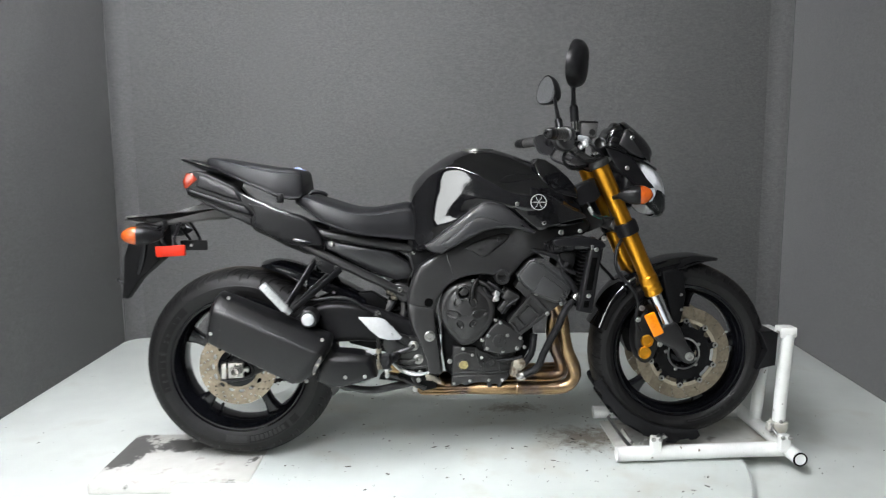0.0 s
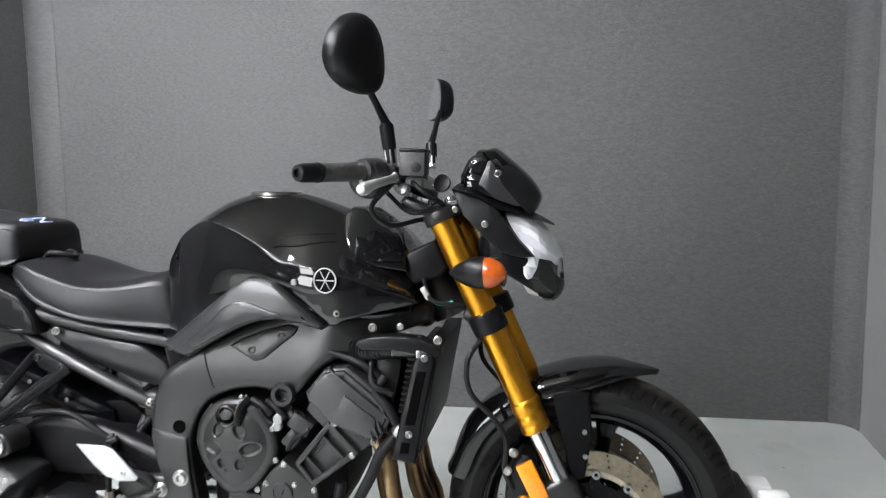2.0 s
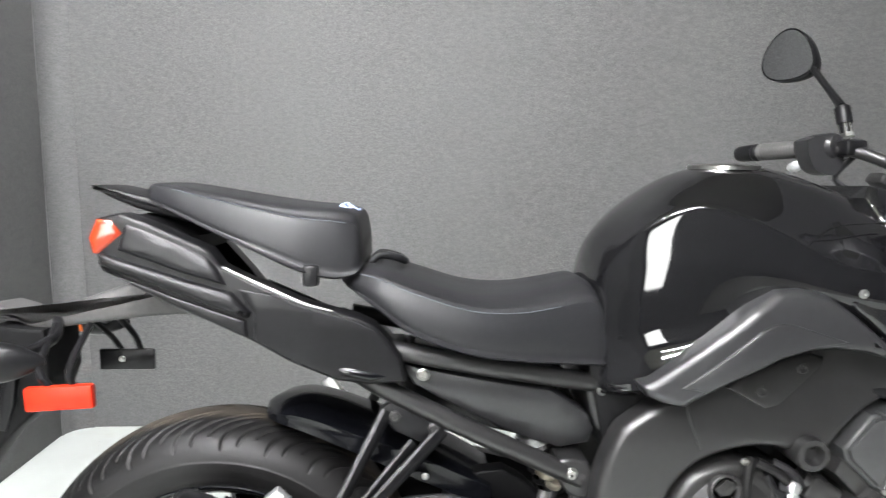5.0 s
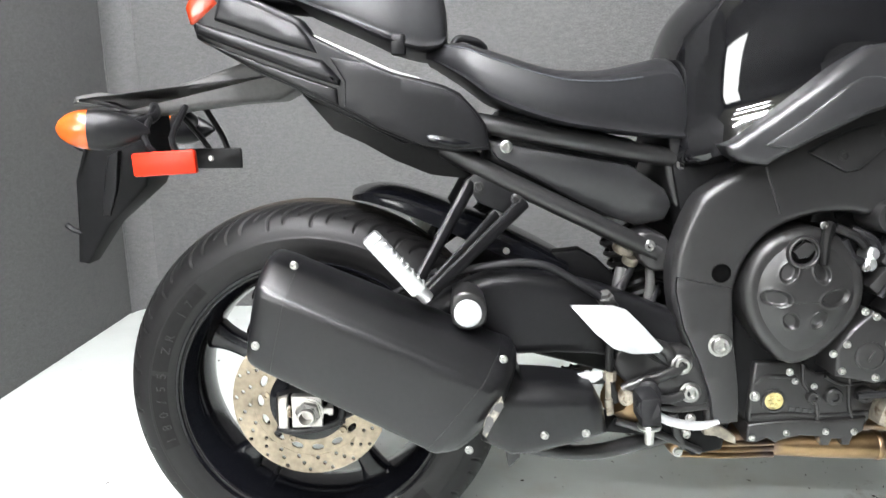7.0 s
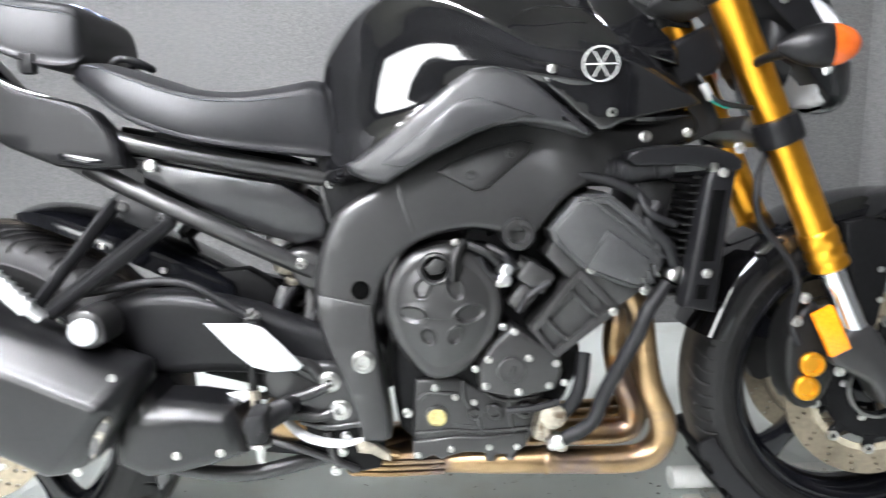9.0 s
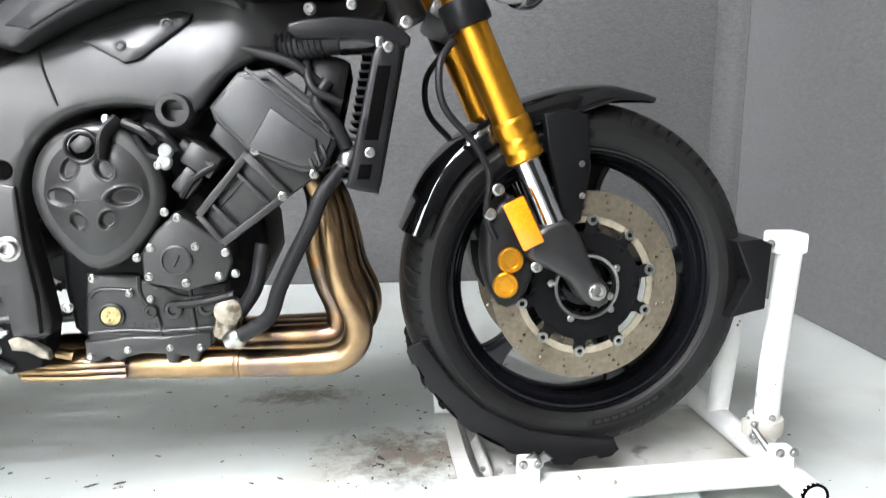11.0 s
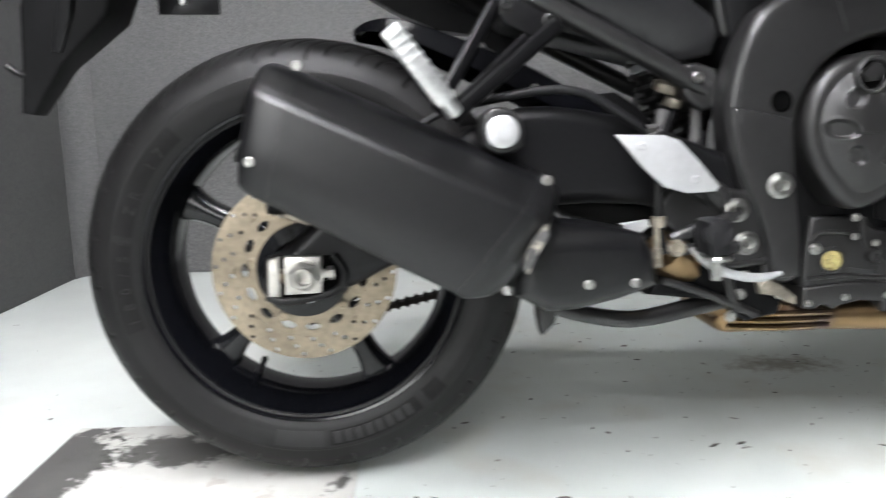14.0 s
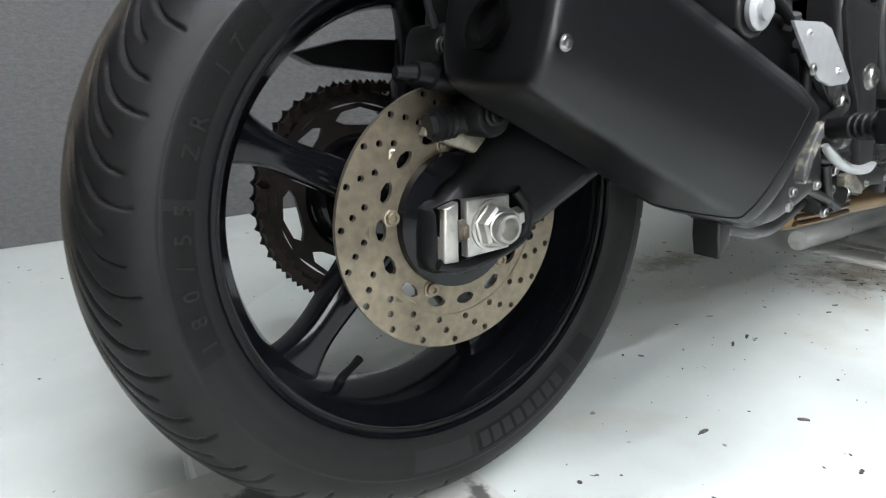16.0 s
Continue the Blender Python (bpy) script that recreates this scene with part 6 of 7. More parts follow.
plate(bm, [(0.690, 0.385), (0.760, 0.385), (0.790, 0.365), (0.897, 0.372), (0.888, 0.335), (0.880, 0.295), (0.870, 0.276), (0.852, 0.262), (0.690, 0.266), (0.684, 0.30)], -0.106, 0.10, 0.007)
sump = part("sump", bm, ENGINE, engine, "black cast engine sump")
bm = bmesh.new()
plate(bm, [(0.684, 0.285), (0.760, 0.292), (0.800, 0.290), (0.868, 0.296), (0.866, 0.272), (0.850, 0.262), (0.846, 0.248), (0.834, 0.248), (0.832, 0.258), (0.818, 0.258), (0.814, 0.247), (0.802, 0.247), (0.798, 0.262), (0.768, 0.264), (0.742, 0.258), (0.730, 0.252), (0.716, 0.260), (0.700, 0.252), (0.684, 0.254)], -0.112, 0.08, 0.005)
part("sump_pan", bm, ENGINE, sump)
bm = bmesh.new()
lathe(bm, [(0.0195, -0.004), (0.0195, 0.004), (0.016, 0.005), (0.0145, 0.001), (0, 0.001)], (0.7235, -0.106, 0.322), (0, -1, 0), 28)
part("window_boss", bm, ENGINE, sump)
bm = bmesh.new()
lathe(bm, [(0.0142, 0), (0.0142, 0.003), (0.012, 0.0035), (0, 0.0025)], (0.7235, -0.1065, 0.322), (0, -1, 0), 28)
for k in range(6):
    a = radians(60 * k)
    box(bm, (0.7235 + 0.0065 * math.cos(a), -0.110, 0.322 + 0.0065 * math.sin(a)), (0.006, 0.003, 0.0045), Matrix.Rotation(-a, 3, "Y"), 0.001, 1)
part("oil_window", bm, material("yellowed_plastic", (0.34, 0.29, 0.12), 0.4, 0.0, grain=[(90, 0.35)], spots=[(60, 0.55, 0.08, (0.10, 0.08, 0.03))]), sump, "yellowed oil level window")
for x, z in ((0.692, 0.262), (0.745, 0.270), (0.806, 0.272), (0.850, 0.272), (0.752, 0.356), (0.782, 0.347)):
    bolt(x, -0.112, z, 0.006, sump)
for x, z, r in ((0.814, 0.330, 0.014), (0.862, 0.333, 0.014), (0.782, 0.328, 0.010)):
    bm = bmesh.new()
    lathe(bm, [(r, -0.01), (r, 0.004), (0.85 * r, 0.006), (0.5 * r, 0.006), (0.45 * r, 0.002), (0, 0.002)], (x, -0.110, z), (0, -1, 0), 18)
    part("sump_boss", bm, ENGINE, sump)
bm = bmesh.new()
for k in range(5):
    box(bm, (0.752 + 0.0105 * k, -0.1068, 0.3075 - 0.0012 * k), (0.0065, 0.0015, 0.007), bevel=0)
part("stamped_marks", bm, HEAD, sump)
for pts in ([(0.690, 0.296), (0.74, 0.300), (0.80, 0.297), (0.872, 0.302)], [(0.765, 0.382), (0.768, 0.350), (0.790, 0.318), (0.795, 0.268)], [(0.800, 0.362), (0.83, 0.348), (0.885, 0.352)], [(0.694, 0.350), (0.71, 0.362), (0.755, 0.360)], [(0.838, 0.365), (0.842, 0.31), (0.85, 0.29)]):
    bm = bmesh.new()
    tube(bm, [(x, -0.1065, z) for x, z in pts], 0.0034, 8, 3)
    part("sump_rib", bm, ENGINE, sump)


def tilted(u, v):
    """Engine cylinder coordinates: u forward across, v up the bores, tilted forward by 40 degrees."""
    c, s = math.cos(radians(40)), math.sin(radians(40))
    return (0.90 + u * c + v * s, 0.50 - u * s + v * c)


def slab(pts, y0, y1, r, name, mat, parent, label="", steps=2):
    """A cast plate with its outline in engine cylinder coordinates."""
    bm = bmesh.new()
    plate(bm, [tilted(u, v) for u, v in pts], y0, y1, r, steps)
    return part(name, bm, mat, parent, label)


def rib(u0, v0, u1, v1, w, y0, name, mat, parent):
    """A straight cast rib between two points."""
    d = np.array((u1 - u0, v1 - v0))
    q = np.array((-d[1], d[0])) / np.hypot(*d) * w / 2
    return slab([(u0 + q[0], v0 + q[1]), (u1 + q[0], v1 + q[1]), (u1 - q[0], v1 - q[1]), (u0 - q[0], v0 - q[1])], y0, y0 + 0.02, 0.002, name, mat, parent)


block = slab([(-0.012, -0.045), (0.046, -0.055), (0.064, 0.045), (0.072, 0.085), (-0.06, 0.09), (-0.014, 0.07)], -0.146, 0.146, 0.005, "cylinder_block", ENGINE, engine, "black cast cylinder block")
rib(-0.009, -0.040, -0.010, 0.072, 0.011, -0.160, "block_rib", ENGINE, block)
rib(0.041, -0.050, 0.064, 0.050, 0.011, -0.160, "block_rib", ENGINE, block)
rib(-0.010, -0.040, 0.042, -0.050, 0.009, -0.158, "block_rib", ENGINE, block)
rib(-0.010, -0.016, 0.048, -0.022, 0.006, -0.157, "block_rib", ENGINE, block)
rib(-0.010, 0.040, 0.062, 0.034, 0.006, -0.157, "block_rib", ENGINE, block)
rib(-0.010, 0.068, 0.070, 0.060, 0.012, -0.161, "block_rib", ENGINE, block)
rib(0.006, -0.012, 0.008, 0.036, 0.003, -0.149, "panel_edge", ENGINE, block)
rib(0.046, -0.016, 0.054, 0.030, 0.003, -0.149, "panel_edge", ENGINE, block)
head = slab([(-0.066, 0.055), (-0.014, 0.050), (-0.010, 0.068), (0.072, 0.066), (0.084, 0.112), (-0.078, 0.115)], -0.150, 0.150, 0.006, "cylinder_head", ENGINE, engine, "black cast cylinder head")
hc = slab([(-0.088, 0.088), (-0.088, 0.150), (-0.056, 0.184), (0.048, 0.188), (0.060, 0.178), (0.077, 0.158), (0.085, 0.118), (0.064, 0.098), (-0.006, 0.074), (-0.072, 0.078)], -0.160, 0.160, 0.005, "head_cover", HEAD, engine, "dark grey cast cylinder head cover", 3)
slab([(-0.083, 0.092), (-0.083, 0.146), (-0.068, 0.162), (0.066, 0.163), (0.079, 0.120), (0.061, 0.103), (-0.006, 0.080), (-0.069, 0.084)], -0.1665, -0.15, 0.004, "cover_face", HEAD, hc)
slab([(-0.014, 0.078), (-0.024, 0.142), (0.050, 0.148), (0.066, 0.134), (0.075, 0.121), (0.059, 0.104)], -0.1725, -0.15, 0.005, "cover_step", HEAD, hc)
slab([(-0.080, 0.150), (-0.056, 0.177), (0.046, 0.180), (0.066, 0.160), (0.062, 0.156), (0.040, 0.171), (-0.050, 0.169), (-0.072, 0.148)], -0.1675, -0.15, 0.003, "cover_flange", HEAD, hc)
rib(-0.082, 0.160, 0.070, 0.164, 0.004, -0.170, "cover_line", HEAD, hc)
for v in (0.112, 0.124, 0.136):
    rib(0.060, v + 0.010, 0.078, v, 0.0045, -0.1765, "cast_rib", HEAD, hc)
for u, v in ((-0.004, 0.082), (0.064, 0.056), (0.078, 0.108)):
    p = tilted(u, v)
    bolt(p[0], -0.166, p[1], 0.0075, head)
# thermostat body and plugs behind the clutch cover
bm = bmesh.new()
box(bm, (0.872, -0.125, 0.552), (0.05, 0.05, 0.036), Matrix.Rotation(radians(33), 3, "Y"), 0.006)
box(bm, (0.852, -0.13, 0.520), (0.03, 0.04, 0.04), Matrix.Rotation(radians(40), 3, "Y"), 0.006)
tube(bm, [(0.846, -0.135, 0.575), (0.885, -0.14, 0.545)], 0.011, 12, 1)
part("thermostat_body", bm, ENGINE, engine)
for pts, r in (([(0.845, -0.15, 0.50), (0.862, -0.152, 0.525), (0.892, -0.15, 0.545)], 0.005), ([(0.80, -0.14, 0.598), (0.825, -0.15, 0.585), (0.84, -0.145, 0.565)], 0.007), ([(0.786, -0.15, 0.585), (0.80, -0.15, 0.560), (0.815, -0.15, 0.552)], 0.006)):
    bm = bmesh.new()
    tube(bm, pts, r, 8, 4)
    part("engine_hose", bm, RUBBER, engine)
bm = bmesh.new()
lathe(bm, [(0.024, 0.05), (0.024, -0.008), (0.022, -0.012), (0.0145, -0.012), (0.013, 0.006), (0, 0.007)], (0.843, -0.158, 0.6185), (0, 1, 0), 28)
part("engine_mount", bm, FRAME, engine, "black round engine mount with a socket bolt")
bm = bmesh.new()
tube(bm, [(0.765, -0.15, 0.605), (0.752, -0.166, 0.585), (0.749, -0.172, 0.552)], [0.011, 0.010, 0.007], 10, 4, (1.0, 0.7))
tube(bm, [(0.772, -0.15, 0.603), (0.80, -0.156, 0.590), (0.815, -0.155, 0.575)], 0.007, 8, 4)
part("clutch_lever", bm, DARK, engine)
for x, z in ((0.822, 0.561), (0.820, 0.546)):
    bm = bmesh.new()
    lathe(bm, [(0.0095, 0), (0.0095, 0.012), (0.0105, 0.014), (0.0105, 0.02), (0.007, 0.024), (0, 0.024)], (x, -0.135, z), (0.3, -1, 0.2), 12)
    part("hose_union", bm, ALLOY, engine)
for pts, r in (([(0.85, -0.13, 0.58), (0.875, -0.14, 0.565), (0.88, -0.14, 0.53)], 0.008), ([(0.83, -0.145, 0.345), (0.87, -0.15, 0.35), (0.91, -0.15, 0.36)], 0.006)):
    bm = bmesh.new()
    tube(bm, pts, r, 8, 4)
    part("engine_hose", bm, RUBBER, engine)
bm = bmesh.new()
box(bm, (0.895, -0.11, 0.315), (0.035, 0.05, 0.06), Matrix.Rotation(radians(15), 3, "Y"), 0.01)
lathe(bm, [(0.02, 0), (0.02, 0.02), (0.012, 0.024), (0, 0.024)], (0.90, -0.13, 0.335), (0, -1, 0), 16)
lathe(bm, [(0.012, 0), (0.012, 0.02), (0.008, 0.024), (0, 0.024)], (0.912, -0.13, 0.29), (0, -1, 0), 12)
part("water_pump", bm, STAINED, engine, "stained bare metal water pump fittings")
for pts, r in (([(1.068, -0.15, 0.540), (1.040, -0.158, 0.505), (1.022, -0.16, 0.462), (1.000, -0.158, 0.420), (0.975, -0.155, 0.368), (0.958, -0.152, 0.325), (0.915, -0.145, 0.296)], 0.0115), ([(0.95, -0.13, 0.43), (0.94, -0.14, 0.37), (0.915, -0.135, 0.33)], 0.011)):
    bm = bmesh.new()
    tube(bm, pts, r, 12, 5)
    part("coolant_hose", bm, RUBBER, bike, "black rubber coolant hose")
for c, ax in (((1.078, -0.152, 0.556), (0.5, 0, 0.85)), ((0.905, -0.143, 0.292), (-0.9, 0.1, -0.4))):
    bm = bmesh.new()
    lathe(bm, [(0.0125, -0.012), (0.0138, -0.009), (0.0138, 0.001), (0.0125, 0.004), (0.010, 0.012), (0, 0.013)], c, ax, 16)
    part("hose_union", bm, STEEL, bike)

# radiator
def rad_pt(u, v):
    """u forward, v up the radiator, which leans back by 10 degrees."""
    return (1.092 + u + v * 0.19, 0.515 + v)


bm = bmesh.new()
plate(bm, [rad_pt(0.0, 0.0), rad_pt(0.03, 0.0), rad_pt(0.03, 0.205), rad_pt(0.0, 0.205)], -0.17, 0.17, 0.004)
rad = part("radiator", bm, DARK, bike, "black finned radiator")
for side in (1, -1):
    bm = bmesh.new()
    plate(bm, [rad_pt(-0.018, 0.0), rad_pt(0.028, -0.008), rad_pt(0.026, 0.18), rad_pt(0.020, 0.20), rad_pt(-0.006, 0.205), rad_pt(-0.014, 0.18)], -0.204, -0.17, 0.005, side=side, bend=lambda x, z: 0.15 * (z - 0.53))
    guard = part("radiator_cover", bm, PLASTIC, rad, "black plastic radiator side cover")
    # Black plates on the cover paint the shade inside its slots.
    bm = bmesh.new()
    plate(bm, [rad_pt(-0.005, 0.065), rad_pt(0.014, 0.065), rad_pt(0.014, 0.165), rad_pt(-0.004, 0.165)], -0.2055, -0.19, 0.001, side=side, bend=lambda x, z: 0.15 * (z - 0.53))
    plate(bm, [rad_pt(-0.005, 0.012), rad_pt(0.012, 0.012), rad_pt(0.012, 0.032), rad_pt(-0.005, 0.032)], -0.2055, -0.19, 0.001, side=side, bend=lambda x, z: 0.15 * (z - 0.53))
    part("cover_slot", bm, HOLE_SHADE, guard)
    for v in (0.048, 0.19):
        p = rad_pt(0.006, v)
        bolt(p[0], -0.205 + 0.15 * (p[1] - 0.53), p[1], 0.008, guard, side=side)
bm = bmesh.new()
box(bm, (0, 0, 0), (0.014, 0.32, 0.003), bevel=0)
fin = part("fin", bm, DARK, rad)
for k in range(16):
    p = rad_pt(-0.022, 0.01 + 0.0115 * k)
    ob = fin if k == 0 else new("fin", fin.data)
    ob.parent = rad
    ob.location = (p[0], 0, p[1])
bm = bmesh.new()
tube(bm, [(1.135, -0.150, 0.722), (1.10, -0.152, 0.720), (1.05, -0.150, 0.716), (1.0, -0.135, 0.706), (0.95, -0.10, 0.70)], [0.0195, 0.0205, 0.0205, 0.0195, 0.017], 16, 5)
hose = part("radiator_hose", bm, RUBBER, bike, "black rubber radiator hose")
for k in range(9):
    bm = bmesh.new()
    f = k / 8
    lathe(bm, [(0.020, -0.0025), (0.0228, 0.0), (0.020, 0.0025)], (1.046 - 0.062 * f, -0.149 + 0.018 * f, 0.7155 - 0.010 * f), (1, -0.28, 0.15), 16)
    part("hose_ridge", bm, RUBBER, hose)
bm = bmesh.new()
lathe(bm, [(0.0205, -0.026), (0.0225, -0.024), (0.0225, 0.024), (0.0205, 0.026)], (1.092, -0.152, 0.7195), (1, 0, 0.04), 20)
part("hose_sleeve", bm, GLOSS, hose)
bm = bmesh.new()
lathe(bm, [(0.0215, -0.004), (0.0235, -0.003), (0.0235, 0.003), (0.0215, 0.004)], (1.122, -0.151, 0.721), (1, 0, 0.04), 20)
box(bm, (1.122, -0.172, 0.712), (0.010, 0.012, 0.014), bevel=0.002)
part("hose_clip", bm, STEEL, hose)
bm = bmesh.new()
plate(bm, [(1.0, 0.735), (1.06, 0.745), (1.13, 0.74), (1.165, 0.72), (1.15, 0.705), (1.08, 0.715), (1.01, 0.715)], -0.175, -0.14, 0.005, smooth=2)
part("radiator_bracket", bm, PLASTIC, bike)
for x, y, z, r in ((1.028, -0.155, 0.757, 0.010), (1.085, -0.165, 0.762, 0.008), (1.159, -0.172, 0.7395, 0.0095)):
    bolt(x, y, z, r, bike)
for pts, r in (([(1.05, -0.15, 0.66), (1.035, -0.16, 0.63), (1.06, -0.165, 0.60), (1.075, -0.16, 0.57)], 0.010), ([(1.02, -0.14, 0.69), (1.03, -0.17, 0.65), (1.07, -0.17, 0.63)], 0.006), ([(0.93, -0.14, 0.705), (1.0, -0.15, 0.685), (1.04, -0.15, 0.655)], 0.008)):
    bm = bmesh.new()
    tube(bm, pts, r, 10, 5)
    part("small_hose", bm, RUBBER, bike)
bm = bmesh.new()
box(bm, (1.04, -0.07, 0.62), (0.06, 0.14, 0.16), Matrix.Rotation(radians(12), 3, "Y"), 0.015)
part("ignition_coil", bm, DARK, bike)

# fork legs
TOP, BOT = Vector((1.155, 0, 0.972)), Vector((1.402, 0, 0.425))
LEG = (BOT - TOP).normalized()


def on_leg(z, side, y=0.104, fwd=0.0):
    p = TOP + LEG * ((z - TOP.z) / LEG.z)
    return Vector((p.x + fwd, -y * side, z))


for side in (1, -1):
    bm = bmesh.new()
    tube(bm, [on_leg(0.975, side), on_leg(0.585, side)], 0.0268, 28, 1)
    leg = part("fork_leg", bm, GOLD, bike, "gold anodised upside-down fork leg")
    bm = bmesh.new()
    lathe(bm, [(0.0268, -0.03), (0.0290, -0.028), (0.0298, -0.024), (0.0298, -0.006), (0.0280, -0.003), (0.0280, 0.001), (0.0298, 0.004), (0.0298, 0.014), (0.0280, 0.017), (0.0280, 0.021), (0.0298, 0.024), (0.0298, 0.034), (0.024, 0.038), (0.019, 0.038)], on_leg(0.585, side), LEG, 28)
    part("collar", bm, GOLD, leg)
    bm = bmesh.new()
    tube(bm, [on_leg(0.56, side), on_leg(0.43, side)], 0.0205, 24, 1)
    part("slider", bm, CHROME, leg, "polished chrome fork slider")
    bm = bmesh.new()
    plate(bm, [(1.372, 0.452), (1.405, 0.462), (1.428, 0.438), (1.452, 0.385), (1.478, 0.352), (1.476, 0.328), (1.455, 0.322), (1.432, 0.335), (1.412, 0.365), (1.37, 0.388), (1.345, 0.405), (1.352, 0.435)], -0.128, -0.085, 0.010, 3, smooth=2, side=side)
    foot = part("axle_foot", bm, FRAME, leg, "black cast fork foot")
    bm = bmesh.new()
    lathe(bm, [(0.014, 0), (0.014, 0.004), (0.0115, 0.005), (0.0115, 0.01), (0.007, 0.01), (0.006, 0.004), (0, 0.004)], (1.456, -0.128 * side, 0.349), (0, -side, 0), 24)
    part("axle_end", bm, STEEL, foot)
    bolt(1.478, -0.125, 0.340, 0.007, foot, side=side)
    bm = bmesh.new()
    box(bm, (1.337, -0.129 * side, 0.456), (0.035, 0.012, 0.078), Matrix.Rotation(radians(-26), 3, "Y"), 0.003)
    part("fork_reflector", bm, ORANGE, leg, "amber rectangular side reflector")
    bm = bmesh.new()
    plate(bm, [(1.29, 0.46), (1.315, 0.50), (1.34, 0.48), (1.355, 0.42), (1.36, 0.37), (1.335, 0.325), (1.305, 0.325), (1.285, 0.37), (1.282, 0.42)], -0.108, -0.045, 0.010, 3, smooth=2, side=side)
    cal = part("front_caliper", bm, DARK, leg, "black front brake caliper with gold piston caps")
    for x, z in ((1.322, 0.397), (1.315, 0.358)):
        bm = bmesh.new()
        lathe(bm, [(0.0205, 0), (0.0205, 0.008), (0.018, 0.011), (0.012, 0.011), (0.011, 0.008), (0, 0.008)], (x, -0.106 * side, z), (0, -side, 0), 24)
        part("piston_cap", bm, GOLD, cal)
    for x, z in ((1.300, 0.507), (1.288, 0.470), (1.362, 0.388)):
        bolt(x, -0.118, z, 0.0105, cal, side=side)
    bm = bmesh.new()
    pts = [(1.235, -0.10, 0.73), (1.21, -0.125, 0.69), (1.215, -0.13, 0.63), (1.262, -0.125, 0.575), (1.285, -0.12, 0.53), (1.282, -0.115, 0.47), (1.298, -0.11, 0.43)]
    tube(bm, [(x, y * side, z) for x, y, z in pts], 0.0055, 8, 5)
    part("brake_hose", bm, RUBBER, leg)
    # lower clamp ring
    bm = bmesh.new()
    p = on_leg(0.765, side)
    lathe(bm, [(0.027, -0.022), (0.0345, -0.02), (0.036, -0.014), (0.036, 0.014), (0.0345, 0.02), (0.027, 0.022)], p, LEG, 28)
    part("clamp_ring", bm, PLASTIC, leg)
    bm = bmesh.new()
    lathe(bm, [(0.0, -0.016), (0.017, -0.016), (0.018, -0.012), (0.028, -0.011), (0.033, -0.008), (0.0345, -0.002), (0.0345, 0.010), (0.033, 0.013), (0.027, 0.014)], on_leg(0.974, side), LEG, 28)
    box(bm, (1.116, -0.100 * side, 0.988), (0.080, 0.048, 0.022), Matrix.Rotation(radians(24.3), 3, "Y"), 0.009)
    part("top_clamp_ring", bm, ENGINE, leg)
    bm = bmesh.new()
    lathe(bm, [(0.0, 0.012), (0.010, 0.012), (0.012, 0.01), (0.014, 0.002), (0.020, 0.0)], on_leg(0.9965, side), -LEG, 20)
    part("fork_cap", bm, CHROME, leg)
    bolt(1.185, -0.118, 0.985, 0.008, leg, side=side)
for z, dz in ((0.765, 0.03), (0.975, 0.022)):
    bm = bmesh.new()
    p = on_leg(z, 1, 0.0)
    box(bm, (p.x - 0.018, 0, p.z), (0.07, 0.19, dz), Matrix.Rotation(radians(24.3), 3, "Y"), 0.01)
    part("fork_yoke", bm, FRAME, bike, "black fork yoke")

# front mudguard
bm = bmesh.new()
rows = []
for a, rr in ((66, 0.3365), (67.5, 0.3355), (70, 0.334), (75, 0.331), (83, 0.330), (95, 0.324), (104, 0.320), (114, 0.319), (128, 0.320), (144, 0.320), (163, 0.315)):
    c, s = math.cos(radians(a)), math.sin(radians(a))
    w = 0.05 + 0.95 * min(1, (a - 66) / 24) ** 0.75
    deep = 0.22 + 0.78 * min(1, max(0, a - 66) / 30)
    rows.append([(FX + (rr - k * deep) * c, y * w, FZ + (rr - k * deep) * s) for y, k in ((-0.074, 0.046), (-0.0735, 0.024), (-0.062, 0.010), (-0.034, 0.003), (0, 0), (0.034, 0.003), (0.062, 0.010), (0.0735, 0.024), (0.074, 0.046))])
loft(bm, rows, 4, 3, caps=False)
bmesh.ops.solidify(bm, geom=bm.faces[:], thickness=0.003)
mud = part("front_mudguard", bm, GLOSS, bike, "gloss black front mudguard")
for side in (1, -1):
    bm = bmesh.new()
    tube(bm, [(FX + r * math.cos(radians(a)), -0.0745 * w * side, FZ + r * math.sin(radians(a))) for a, r, w in ((77, 0.309, 0.68), (82, 0.301, 0.86), (88, 0.290, 0.98), (95, 0.279, 1.0), (102, 0.274, 1.0), (109, 0.273, 1.0))], [0.0012, 0.003, 0.0035, 0.0035, 0.003, 0.0015], 10, 4)
    part("mudguard_lip", bm, GLOSS, mud)
    bm = bmesh.new()
    plate(bm, [(1.375, 0.622), (1.412, 0.630), (1.446, 0.622), (1.454, 0.540), (1.440, 0.455), (1.412, 0.435), (1.398, 0.51), (1.383, 0.57)], -0.088, -0.070, 0.005, side=side)
    arm = part("mudguard_arm", bm, SHADOWED, mud)
    bolt(1.438, -0.086, 0.545, 0.007, arm, side=side)
    bolt(1.440, -0.086, 0.495, 0.007, arm, side=side)

# headlight, cowl, meter and screen
LAMP_ROWS = [(1.225, 0.925, 0.855, 0.065), (1.245, 0.965, 0.835, 0.085), (1.275, 0.968, 0.825, 0.092), (1.325, 0.950, 0.800, 0.095), (1.352, 0.91, 0.803, 0.078), (1.372, 0.87, 0.82, 0.05)]
rows = []
